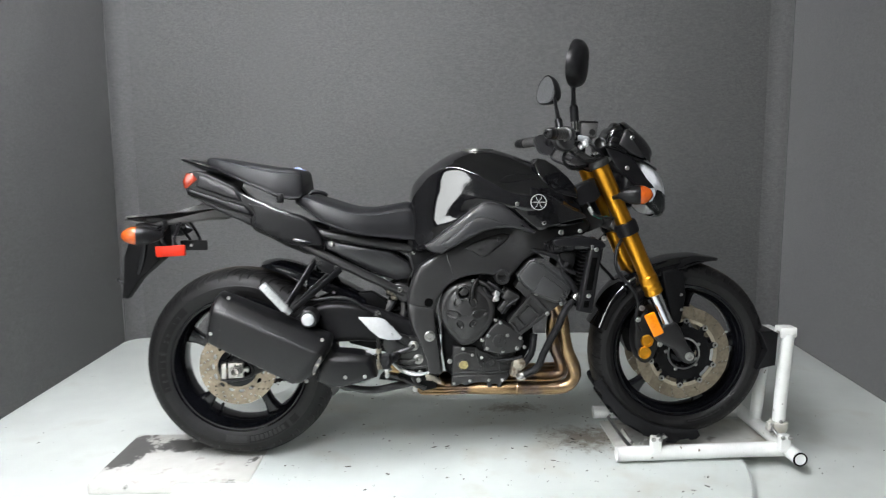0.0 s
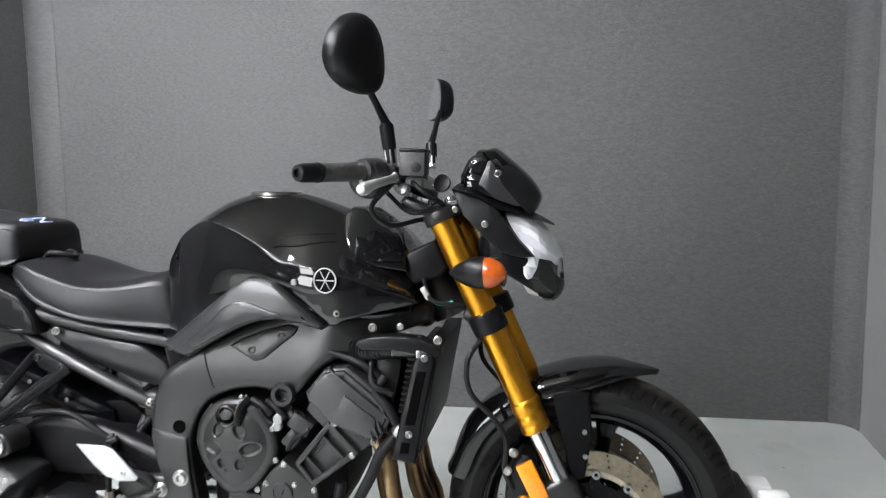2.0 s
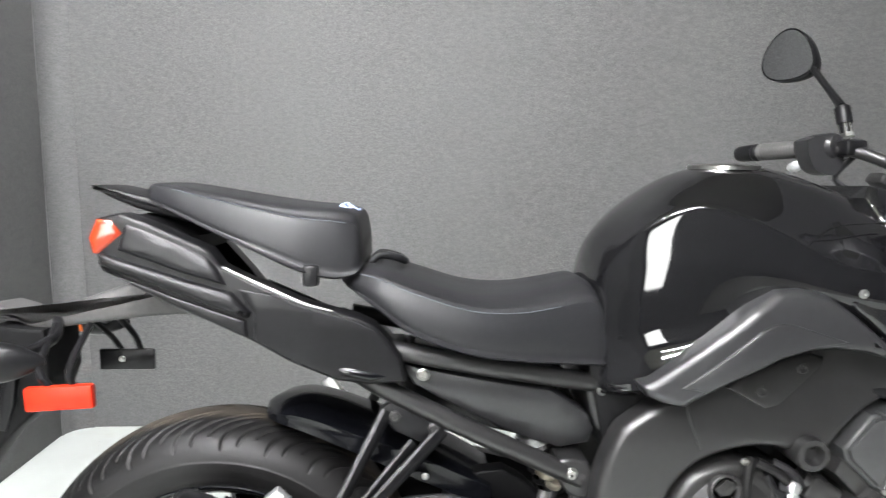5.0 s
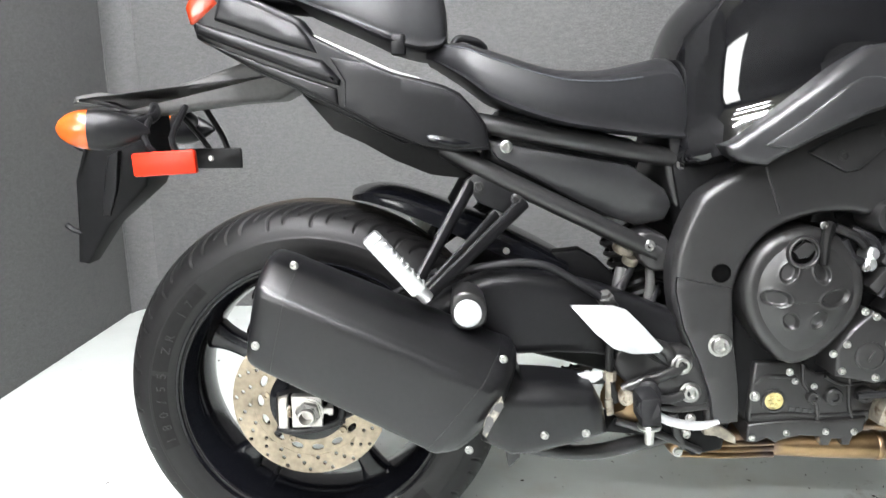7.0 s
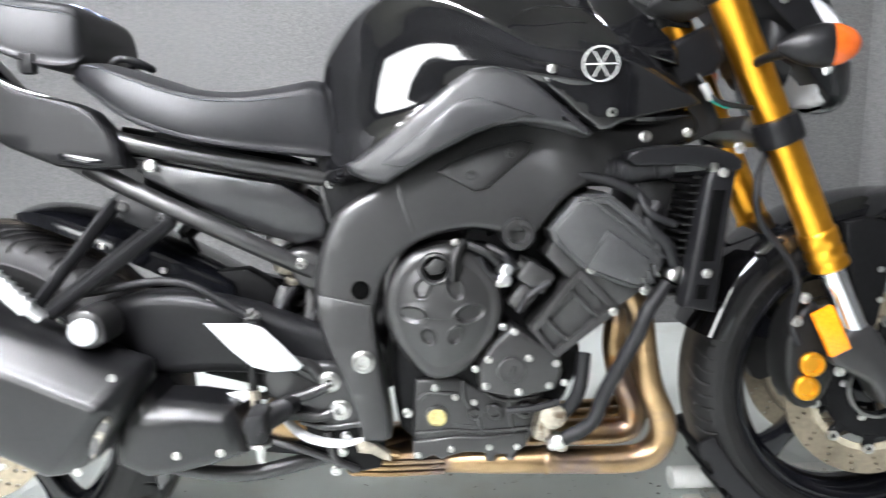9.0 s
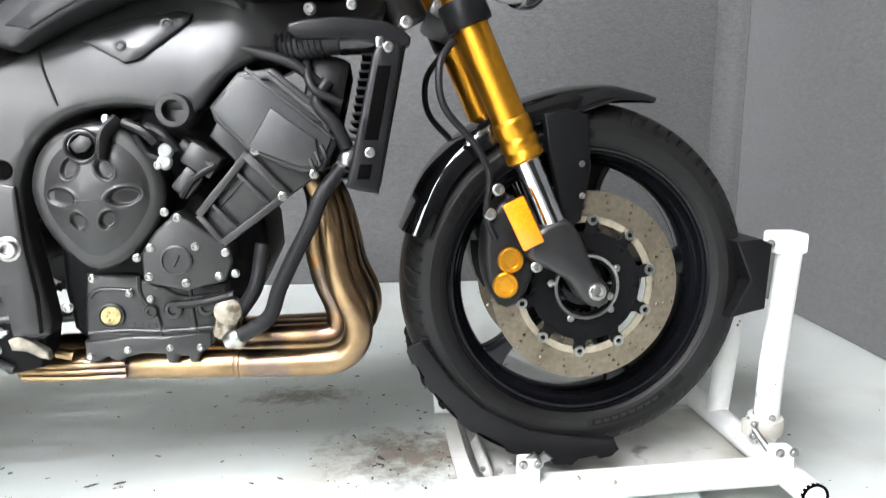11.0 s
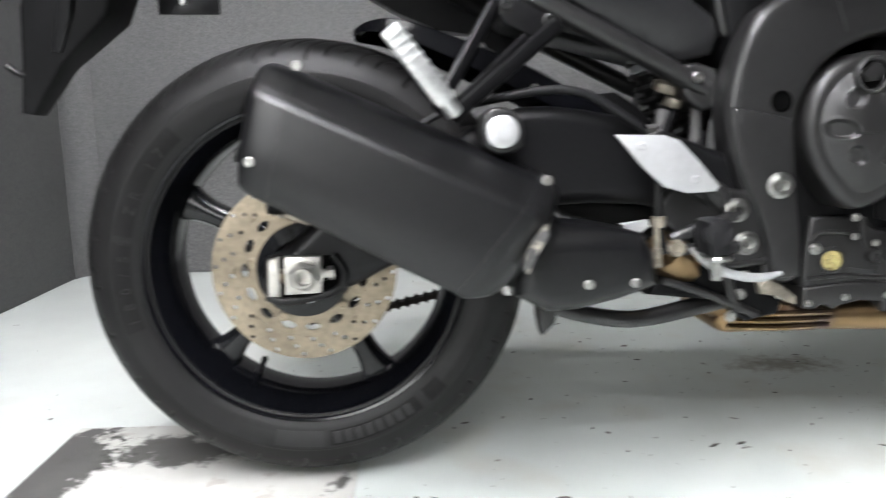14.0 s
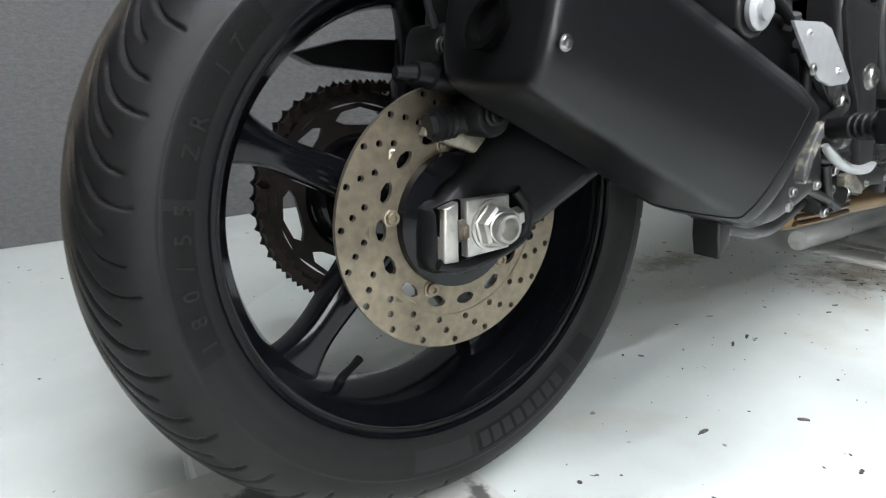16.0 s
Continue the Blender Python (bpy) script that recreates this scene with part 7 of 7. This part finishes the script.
for x, zt, zb, w in LAMP_ROWS[:3]:
    h = zt - zb
    rows.append((x, [(w * 0.35, zb), (w * 0.75, zb + 0.1 * h), (w * 0.95, zb + 0.35 * h), (w, zb + 0.65 * h), (w * 0.9, zb + 0.9 * h), (w * 0.6, zt), (0, zt)]))
bm = bmesh.new()
loft(bm, body(rows), 3, 3, closed=True)
lamp = part("headlight", bm, PLASTIC, bike, "faceted clear headlight in a black shell")
LENS_RINGS = [((1.268, 0.988), (1.352, 0.800), 0.106), ((1.300, 0.985), (1.362, 0.797), 0.104), ((1.338, 0.968), (1.376, 0.797), 0.090), ((1.370, 0.935), (1.388, 0.805), 0.068), ((1.392, 0.895), (1.398, 0.825), 0.036)]


def lens_row(k, scale=1.0, waves=0.0):
    """A slanted half ring of the headlight from its foot up to its brow."""
    (xt, zt), (xb, zb), w = LENS_RINGS[k]
    half = []
    for f, g in ((0.0, 0.30), (0.10, 0.72), (0.3, 0.93), (0.55, 1.0), (0.8, 0.92), (0.94, 0.66), (1.0, 0.0)):
        q = 0.5 + (f - 0.5) * scale
        wob = 1 + waves * math.sin(17 * f + 2.3 * k)
        half.append((xb + (xt - xb) * q - 0.02 * (1 - scale) / 0.1, w * g * scale * wob, zb + (zt - zb) * q))
    return [(x, -y, z) for x, y, z in half] + [(x, y, z) for x, y, z in reversed(half) if y > 1e-6]


bm = bmesh.new()
loft(bm, [lens_row(k) for k in range(5)], 4, 4, closed=True, caps=False)
bmesh.ops.solidify(bm, geom=bm.faces[:], thickness=0.002)
part("lens", bm, LENS, lamp, "clear headlight lens", 60).visible_shadow = False
bm = bmesh.new()
loft(bm, [lens_row(k, 0.90, 0.14) for k in range(5)], 2, 2, closed=True)
part("reflector", bm, SILVERED, lamp, "silvered faceted headlight reflector", 9)
bm = bmesh.new()
lathe(bm, [(0.0, 0.0), (0.022, 0.0), (0.025, 0.012), (0.018, 0.016), (0.014, 0.004), (0, 0.006)], (1.372, -0.028, 0.86), (1, -0.2, 0), 20)
part("projector", bm, CHROME, lamp)
for side in (1, -1):
    bm = bmesh.new()
    plate(bm, [(1.174, 1.026), (1.204, 1.028), (1.236, 1.010), (1.262, 0.990), (1.286, 0.957), (1.308, 0.925), (1.337, 0.893), (1.31, 0.892), (1.278, 0.900), (1.235, 0.938), (1.199, 0.974)], -0.112, -0.02, 0.004, 2, smooth=0, side=side, bend=lambda x, z: 0.25 * max(0.0, z - 0.96) + 0.10 * max(0.0, x - 1.27))
    cowl = part("headlight_cowl", bm, PLASTIC, lamp, "matt black headlight side cowl")
    bolt(1.243, -0.113, 0.957, 0.008, cowl, side=side, h=0.4)
    bm = bmesh.new()
    plate(bm, [(1.250, 0.892), (1.285, 0.897), (1.345, 0.888), (1.362, 0.880), (1.384, 0.844), (1.389, 0.820), (1.365, 0.806), (1.337, 0.822), (1.29, 0.855), (1.262, 0.870)], -0.106, -0.05, 0.004, 2, side=side, bend=lambda x, z: 0.45 * max(0.0, x - 1.29) + 0.3 * max(0.0, 0.84 - z))
    part("lower_cowl", bm, PLASTIC, lamp)
bm = bmesh.new()
rows = []
for x, z, w, q in ((1.252, 1.100, 0.045, 0.018), (1.259, 1.109, 0.058, 0.024), (1.295, 1.080, 0.080, 0.036), (1.329, 1.048, 0.088, 0.056), (1.351, 1.012, 0.084, 0.050), (1.343, 0.984, 0.072, 0.016)):
    rows.append([(x - q * k * k, y, z - 0.010 * k * k) for y, k in ((-w, 1.0), (-w * 0.8, 0.72), (-w * 0.42, 0.32), (0, 0), (w * 0.42, 0.32), (w * 0.8, 0.72), (w, 1.0))])
loft(bm, rows, 4, 3, caps=False)
bmesh.ops.solidify(bm, geom=bm.faces[:], thickness=0.004)
screen = part("wind_screen", bm, GLOSS, bike, "dark smoked meter screen")
for side in (1, -1):
    bm = bmesh.new()
    plate(bm, [(1.226, 1.034), (1.246, 1.080), (1.262, 1.084), (1.306, 1.032), (1.324, 0.994), (1.30, 0.990), (1.262, 1.004)], -0.080, -0.070, 0.003, 2, side=side, bend=lambda x, z: 0.12 * max(0.0, x - 1.25) + 0.2 * max(0.0, z - 1.05))
    part("screen_side", bm, PAD, screen)
bolt(1.266, -0.082, 1.055, 0.0085, screen, CHROME, h=0.5)
bolt(1.266, -0.082, 1.055, 0.0085, screen, CHROME, side=-1, h=0.5)
bm = bmesh.new()
loft(bm, [[(x, -w, zc - d), (x, -0.55 * w, zc - 0.3 * d), (x, 0, zc), (x, 0.55 * w, zc - 0.3 * d), (x, w, zc - d)] for x, zc, w, d in ((1.180, 1.038, 0.108, 0.014), (1.225, 1.026, 0.110, 0.016), (1.262, 1.006, 0.106, 0.018), (1.30, 0.992, 0.094, 0.014), (1.338, 0.975, 0.066, 0.010), (1.376, 0.954, 0.020, 0.004))], 3, 3, caps=False)
bmesh.ops.solidify(bm, geom=bm.faces[:], thickness=0.004)
part("cowl_top", bm, PLASTIC, lamp, "satin black cowl top over the headlight")
bm = bmesh.new()
lathe(bm, [(0.0, 0.0), (0.048, 0.0), (0.052, 0.006), (0.052, 0.03), (0.046, 0.045), (0.03, 0.052), (0, 0.052)], (1.205, 0.0, 1.06), (0.8, 0, -0.25), 32)
box(bm, (1.228, 0.0, 1.03), (0.07, 0.15, 0.05), Matrix.Rotation(radians(20), 3, "Y"), 0.015)
plate(bm, [(1.186, 1.036), (1.196, 1.072), (1.212, 1.092), (1.246, 1.097), (1.262, 1.062), (1.240, 1.030)], -0.062, 0.062, 0.018, 4, smooth=2)
meter = part("meter", bm, GLOSS, bike, "black round meter pod")
bm = bmesh.new()
lathe(bm, [(0.053, 0.010), (0.0535, 0.014), (0.0535, 0.022), (0.053, 0.026)], (1.205, 0.0, 1.06), (0.8, 0, -0.25), 32)
part("bezel", bm, GLOSS, meter)

# handlebar
bm = bmesh.new()
BAR = [(0.959, -0.324, 1.0535), (0.985, -0.27, 1.056), (1.025, -0.19, 1.058), (1.065, -0.125, 1.048), (1.105, -0.07, 1.022), (1.12, 0.0, 1.015), (1.105, 0.07, 1.022), (1.065, 0.125, 1.048), (1.025, 0.19, 1.058), (0.985, 0.27, 1.056), (0.959, 0.324, 1.0535)]
tube(bm, BAR, 0.011, 14, 5)
bar = part("handlebar", bm, ENGINE, bike, "satin black handlebar")
for side in (1, -1):
    a, b = Vector((0.975, -0.292 * side, 1.0545)), Vector((1.022, -0.198 * side, 1.058))
    bm = bmesh.new()
    prof = [(0.0, 0.0), (0.0165, 0.0), (0.0165, 0.008)]
    L = (b - a).length
    for k in range(14):
        h = 0.010 + (L - 0.024) * k / 13
        prof += [(0.0166, h - 0.001), (0.0172, h), (0.0172, h + 0.003), (0.0166, h + 0.004)]
    prof += [(0.0185, L - 0.006), (0.0185, L), (0.0, L)]
    lathe(bm, prof, a, b - a, 20)
    part("grip", bm, FADED, bar, "worn grey-black rubber grip")
    bm = bmesh.new()
    d = (a - b).normalized()
    lathe(bm, [(0.0, -0.004), (0.0150, -0.004), (0.0180, 0.000), (0.0180, 0.006), (0.0165, 0.008), (0.0172, 0.012), (0.0160, 0.040), (0.0135, 0.048), (0.0075, 0.050), (0.0065, 0.044), (0, 0.044)], a + d * 0.004, d, 24)
    part("bar_end", bm, PLASTIC, bar, "black bar-end weight")
    c = Vector((1.035, -0.178 * side, 1.058))
    bm = bmesh.new()
    lathe(bm, [(0.012, -0.028), (0.024, -0.026), (0.026, -0.01), (0.026, 0.02), (0.022, 0.028), (0.012, 0.03)], c, b - a, 20)
    plate(bm, [(0.990, 1.070), (1.020, 1.078), (1.051, 1.074), (1.058, 1.034), (1.043, 1.008), (1.015, 1.013), (1.000, 1.030)], -0.206, -0.150, 0.012, 4, smooth=2, side=side)
    sw = part("switch_housing", bm, PAD, bar, "worn grey-black switch housing")
    bolt(c.x - 0.01, -0.21, 1.04, 0.005, sw, side=side)
    if side == 1:
        bm = bmesh.new()
        box(bm, c + Vector((-0.024, 0.012, 0.012)), (0.012, 0.016, 0.012), bevel=0.003)
        part("stop_switch", bm, RED, sw, "small red stop switch")
    bm = bmesh.new()
    tube(bm, [(1.062, -0.325 * side, 1.026), (1.075, -0.30 * side, 1.034), (1.085, -0.24 * side, 1.042), (1.083, -0.18 * side, 1.047), (1.07, -0.15 * side, 1.05)], [0.0105, 0.0072, 0.0065, 0.0080, 0.0095], 12, 4, (1.15, 0.75))
    lathe(bm, [(0.0, -0.010), (0.007, -0.008), (0.0105, 0), (0.007, 0.008), (0, 0.010)], (1.06, -0.328 * side, 1.025), (0, 1, 0), 14)
    part("hand_lever", bm, PLATE, bar, "bare alloy hand lever")
    bm = bmesh.new()
    box(bm, (1.062, -0.142 * side, 1.055), (0.04, 0.05, 0.03), bevel=0.008)
    part("lever_perch", bm, PLASTIC, bar)
    if side == 1:
        bm = bmesh.new()
        box(bm, (1.110, -0.135, 1.073), (0.050, 0.052, 0.046), Matrix.Rotation(radians(3), 3, "Y"), 0.005)
        res = part("fluid_reservoir", bm, FADED, bar, "black square brake fluid reservoir")
        bm = bmesh.new()
        box(bm, (1.111, -0.135, 1.098), (0.053, 0.055, 0.007), Matrix.Rotation(radians(3), 3, "Y"), 0.003)
        part("reservoir_lid", bm, PLASTIC, res)
        bm = bmesh.new()
        lathe(bm, [(0.010, 0), (0.010, 0.002), (0.007, 0.003), (0, 0.002)], (1.118, -0.1605, 1.066), (0, -1, 0), 16)
        part("sight_glass", bm, DARK, res)
        bm = bmesh.new()
        box(bm, (1.108, -0.122, 1.040), (0.034, 0.034, 0.018), Matrix.Rotation(radians(8), 3, "Y"), 0.006)
        lathe(bm, [(0.008, -0.012), (0.0105, -0.008), (0.0115, 0.0), (0.010, 0.006), (0.006, 0.008), (0, 0.008)], (1.090, -0.142, 1.026), (-0.3, -1, 0.2), 18)
        part("lever_clamp", bm, ALLOY, bar, "bare alloy lever clamp")


def mirror(side, base, elbow, neck, tip, face=(-0.85, 0.5), size=1.0):
    """Teardrop mirror: glass faces the rear."""
    f = lambda p: Vector((p[0], p[1] * side, p[2]))
    bm = bmesh.new()
    tube(bm, [f(base), f(elbow)], [0.011, 0.0115], 14, 1)
    tube(bm, [f(elbow), f(elbow).lerp(f(neck), 0.5), f(neck)], [0.0085, 0.007, 0.0065], 12, 3)
    tube(bm, [f(base).lerp(f(elbow), 0.35), f(base).lerp(f(elbow), 0.95)], [0.0135, 0.014], 14, 1)
    m = part("rear_view_mirror", bm, PLASTIC, bike, "black teardrop rear-view mirror on a stalk")
    bm = bmesh.new()
    tube(bm, [f(base).lerp(f(elbow), -0.15), f(base).lerp(f(elbow), 0.38)], 0.0118, 6, 1)
    part("stem_nut", bm, STEEL, m)
    up = (f(tip) - f(neck))
    L = up.length
    up.normalize()
    back = Vector((face[0], face[1] * side, -0.03))
    back = (back - up * back.dot(up)).normalized()
    wide = up.cross(back)
    rows = []
    for depth, k in ((0.0, 1.0), (0.012, 1.0), (0.026, 0.93), (0.038, 0.72), (0.044, 0.35)):
        ring = []
        for i in range(16):
            a = 2 * math.pi * i / 16
            h = 0.5 - 0.5 * math.cos(a)
            w = 0.058 * size * math.sin(a) * (0.62 + 0.62 * h)
            h2 = 0.5 + (h - 0.5) * k
            ring.append(f(neck) + up * (L * h2) + wide * w * k - back * depth)
        rows.append([tuple(p) for p in ring])
    bm = bmesh.new()
    loft(bm, rows, 3, 2, closed=True)
    shell = part("shell", bm, PLASTIC, m, "", 50)
    bm = bmesh.new()
    ring = []
    for i in range(40):
        a = 2 * math.pi * i / 40
        h = 0.5 - 0.5 * math.cos(a)
        w = 0.054 * size * math.sin(a) * (0.62 + 0.62 * h)
        ring.append(bm.verts.new(f(neck) + up * (L * (0.5 + (h - 0.5) * 0.92)) + wide * w + back * 0.0015))
    bm.faces.new(ring)
    part("mirror_glass", bm, MIRROR, m, "silvered mirror glass")


mirror(1, (1.068, -0.150, 1.075), (1.060, -0.158, 1.15), (1.046, -0.221, 1.202), (1.014, -0.323, 1.300), (-0.80, 0.58), 1.12)
mirror(-1, (1.085, -0.190, 1.085), (1.082, -0.205, 1.135), (1.086, -0.315, 1.222), (1.045, -0.424, 1.284), (-0.70, 0.70), 0.98)

# cables, wiring and small fittings round the steering head
for pts, r in (([(1.07, -0.14, 1.04), (1.03, -0.16, 0.99), (1.06, -0.14, 0.955), (1.12, -0.09, 0.965), (1.17, -0.05, 0.95)], 0.005),
               ([(1.08, 0.14, 1.05), (1.05, 0.16, 1.0), (1.10, 0.12, 0.97), (1.17, 0.06, 0.95)], 0.005),
               ([(1.09, -0.12, 1.05), (1.13, -0.15, 1.02), (1.18, -0.10, 0.97), (1.2, -0.06, 0.85), (1.22, -0.08, 0.76)], 0.005),
               ([(1.05, -0.12, 1.02), (1.10, -0.13, 0.98), (1.16, -0.11, 0.99), (1.21, -0.05, 0.99)], 0.0045),
               ([(1.12, -0.11, 0.85), (1.14, -0.13, 0.81), (1.19, -0.12, 0.80), (1.23, -0.09, 0.80)], 0.004)):
    bm = bmesh.new()
    tube(bm, pts, r, 8, 6)
    part("cable", bm, RUBBER, bike)
bm = bmesh.new()
plate(bm, [(1.070, 0.880), (1.091, 0.902), (1.142, 0.926), (1.166, 0.872), (1.150, 0.852), (1.096, 0.833)], -0.102, -0.05, 0.008, 3)
part("head_cover_panel", bm, PLASTIC, bike, "dark plastic panel beside the steering head")
bm = bmesh.new()
box(bm, (1.128, -0.125, 0.822), (0.012, 0.012, 0.028), Matrix.Rotation(radians(-30), 3, "Y"), 0.003)
part("wire_plug", bm, BADGE, bike)
bm = bmesh.new()
tube(bm, [(1.135, -0.125, 0.81), (1.155, -0.125, 0.80), (1.18, -0.115, 0.805)], 0.0025, 6, 3)
part("wire", bm, material("green_wire", (0.02, 0.30, 0.22), 0.5, grain=[(40, 0.1)]), bike)
bm = bmesh.new()
lathe(bm, [(0.0, 0.0), (0.017, 0.0), (0.018, 0.004), (0.018, 0.008), (0.0, 0.01)], (1.16, -0.10, 1.035), (-0.4, -1, 0.3), 20)
part("clamp_cap", bm, ENGINE, bike)


# seat stitching
def seam(rows, wf, hf, x0, x1, parent, side):
    pts = []
    for x, zt, zb, w in rows:
        if x0 <= x <= x1:
            pts.append((x, -(w * wf + 0.001) * side, zb + (zt - zb) * hf + 0.001))
    bm = bmesh.new()
    tube(bm, pts, 0.0008, 6, 6)
    part("stitching", bm, THREAD, parent, "pale grey stitching")


THREAD = material("pale_thread", (0.055, 0.06, 0.07), 0.7, grain=[(300, 0.3)])
for side in (1, -1):
    seam(SEAT, 0.965, 0.77, 0.2, 0.5, seat, side)
    seam(PILL, 0.945, 0.80, -0.05, 0.2, pillion, side)

# raised characters and bars on the tyre walls
def wall_y(half, r):
    """How far the tyre wall bulges out at radius r."""
    d = np.array(catmull(half, 8))[26:]
    return float(np.interp(r, d[::-1, 1], d[::-1, 0]))


def lay_on_wall(me, cx, cz, half):
    """Bends a flat mark (its height is its y below zero) onto the tyre wall."""
    for v in me.vertices:
        v.co.y = v.co.y - wall_y(half, math.hypot(v.co.x - cx, v.co.z - cz))


def rim_text(text, cx, cz, r, half, start, step, size, parent):
    """Raised characters round a tyre wall, read clockwise, feet towards the axle."""
    for i, ch in enumerate(text):
        if ch == " ":
            continue
        cu = bpy.data.curves.new("letter", "FONT")
        cu.body, cu.size, cu.extrude, cu.align_x = ch, size, 0.0013, "CENTER"
        tmp = bpy.data.objects.new("letter_curve", cu)
        me = bpy.data.meshes.new_from_object(tmp)
        bpy.data.objects.remove(tmp)
        a = radians(start - step * i)
        m = Matrix.Translation((cx + r * math.cos(a), 0, cz + r * math.sin(a))) @ Matrix.Rotation(math.pi / 2 - a, 4, "Y") @ Matrix.Rotation(math.pi / 2, 4, "X")
        me.transform(m)
        lay_on_wall(me, cx, cz, half)
        me.materials.append(MARK)
        ob = new("raised_letter", me)
        ob.parent = parent


def wall_patch(name, cx, cz, r0, r1, a0, a1, tall, half, parent, mat):
    """A low raised field on the tyre wall between two radii and two angles."""
    n = max(2, int(abs(a1 - a0) / 2))
    bm = bmesh.new()
    grid = []
    for k in range(n + 1):
        a = radians(a0 + (a1 - a0) * k / n)
        row = []
        for f in (0.0, 0.0, 0.33, 0.67, 1.0, 1.0):
            r = r0 + (r1 - r0) * f
            row.append((r, a))
        grid.append(row)
    rings = []
    for row in grid:
        rings.append([bm.verts.new((cx + r * math.cos(a), -wall_y(half, r) - (tall if 0 < q < 5 else -0.001), cz + r * math.sin(a))) for q, (r, a) in enumerate(row)])
    for a, b in zip(rings, rings[1:]):
        for q in range(5):
            bm.faces.new((a[q], a[q + 1], b[q + 1], b[q]))
    return part(name, bm, mat, parent)


MARK = material("raised_rubber", (0.0075, 0.0073, 0.0075), 0.5, grain=[(60, 0.15)], spec=0.3)
FIELD = material("ribbed_rubber", (0.0042, 0.0040, 0.0040), 0.6, grain=[(90, 0.3)], bump=(500, 0.4, 0.0006), spec=0.15)
for cx, cz, half, wh, r0, r1, text, start, size in ((RX, RZ, REAR_HALF, rear_wheel, 0.2365, 0.2615, "180/55 ZR 17", 197, 0.019), (FX, FZ, FRONT_HALF, front_wheel, 0.2365, 0.2500, "120/70 ZR 17", 152, 0.013)):
    for a0, a1 in ((200, 171), (169, 132)):
        wall_patch("letter_field", cx, cz, r0, r1, start + a0 - 197, start + a1 - 197, 0.0005, half, wh, FIELD)
    rim_text(text, cx, cz, r0 + 0.16 * (r1 - r0), half, start, 5.2, size, wh)
    for a0, a1 in ((318, 311), (308, 276), (274, 258)):
        wall_patch("letter_field", cx, cz, r0 + 0.002, r1 - 0.001, a0, a1, 0.0005, half, wh, FIELD if a0 != 274 else MARK)
    for k in range(8):
        a = 305 - 3.6 * k
        wall_patch("raised_bar", cx, cz, r0 + 0.005, r1 - 0.004, a, a - 2.7, 0.0012, half, wh, MARK)

# grit, flakes and rubber crumbs on the turntable and floor
rng = random.Random(5)
bm = bmesh.new()
for k in range(1100):
    if k < 620:
        x, y = rng.uniform(-0.2, 1.7), rng.uniform(-0.75, 0.8)
        if (x - 0.72) ** 2 + (y - 0.06) ** 2 > 0.85:
            continue
        z = DECK_Z
    elif k < 760:
        x, y, z = rng.gauss(1.22, 0.11), rng.gauss(0.08, 0.10), DECK_Z
        if x > 1.36:
            continue
    else:
        x, y, z = rng.uniform(-1.0, 2.3), rng.uniform(-0.9, 1.6), FLOOR_Z
        if (x - 0.72) ** 2 + (y - 0.06) ** 2 < 0.95 or -0.48 < x < 0 and abs(y) < 0.2:
            continue
    size = 0.0006 + 0.0036 * rng.random() ** 6
    longer = rng.choice((1, 1, 1.4, 2.2, 3.5))
    a0, n = rng.uniform(0, 6.28), rng.choice((4, 5, 6))
    top, low = [], []
    for i in range(n):
        a = 6.283 * i / n
        u, v = size * longer * math.cos(a) * rng.uniform(0.6, 1.1), size * math.sin(a) * rng.uniform(0.6, 1.1)
        px, py = x + u * math.cos(a0) - v * math.sin(a0), y + u * math.sin(a0) + v * math.cos(a0)
        low.append(bm.verts.new((px, py, z)))
        top.append(bm.verts.new((px, py, z + 0.0012)))
    bm.faces.new(top)
    for i in range(n):
        bm.faces.new((low[i], low[(i + 1) % n], top[(i + 1) % n], top[i]))
tagged(part("grit", bm, GREASE), "dark grit and paint flakes scattered on the painted floor", "grit", kind="stuff")
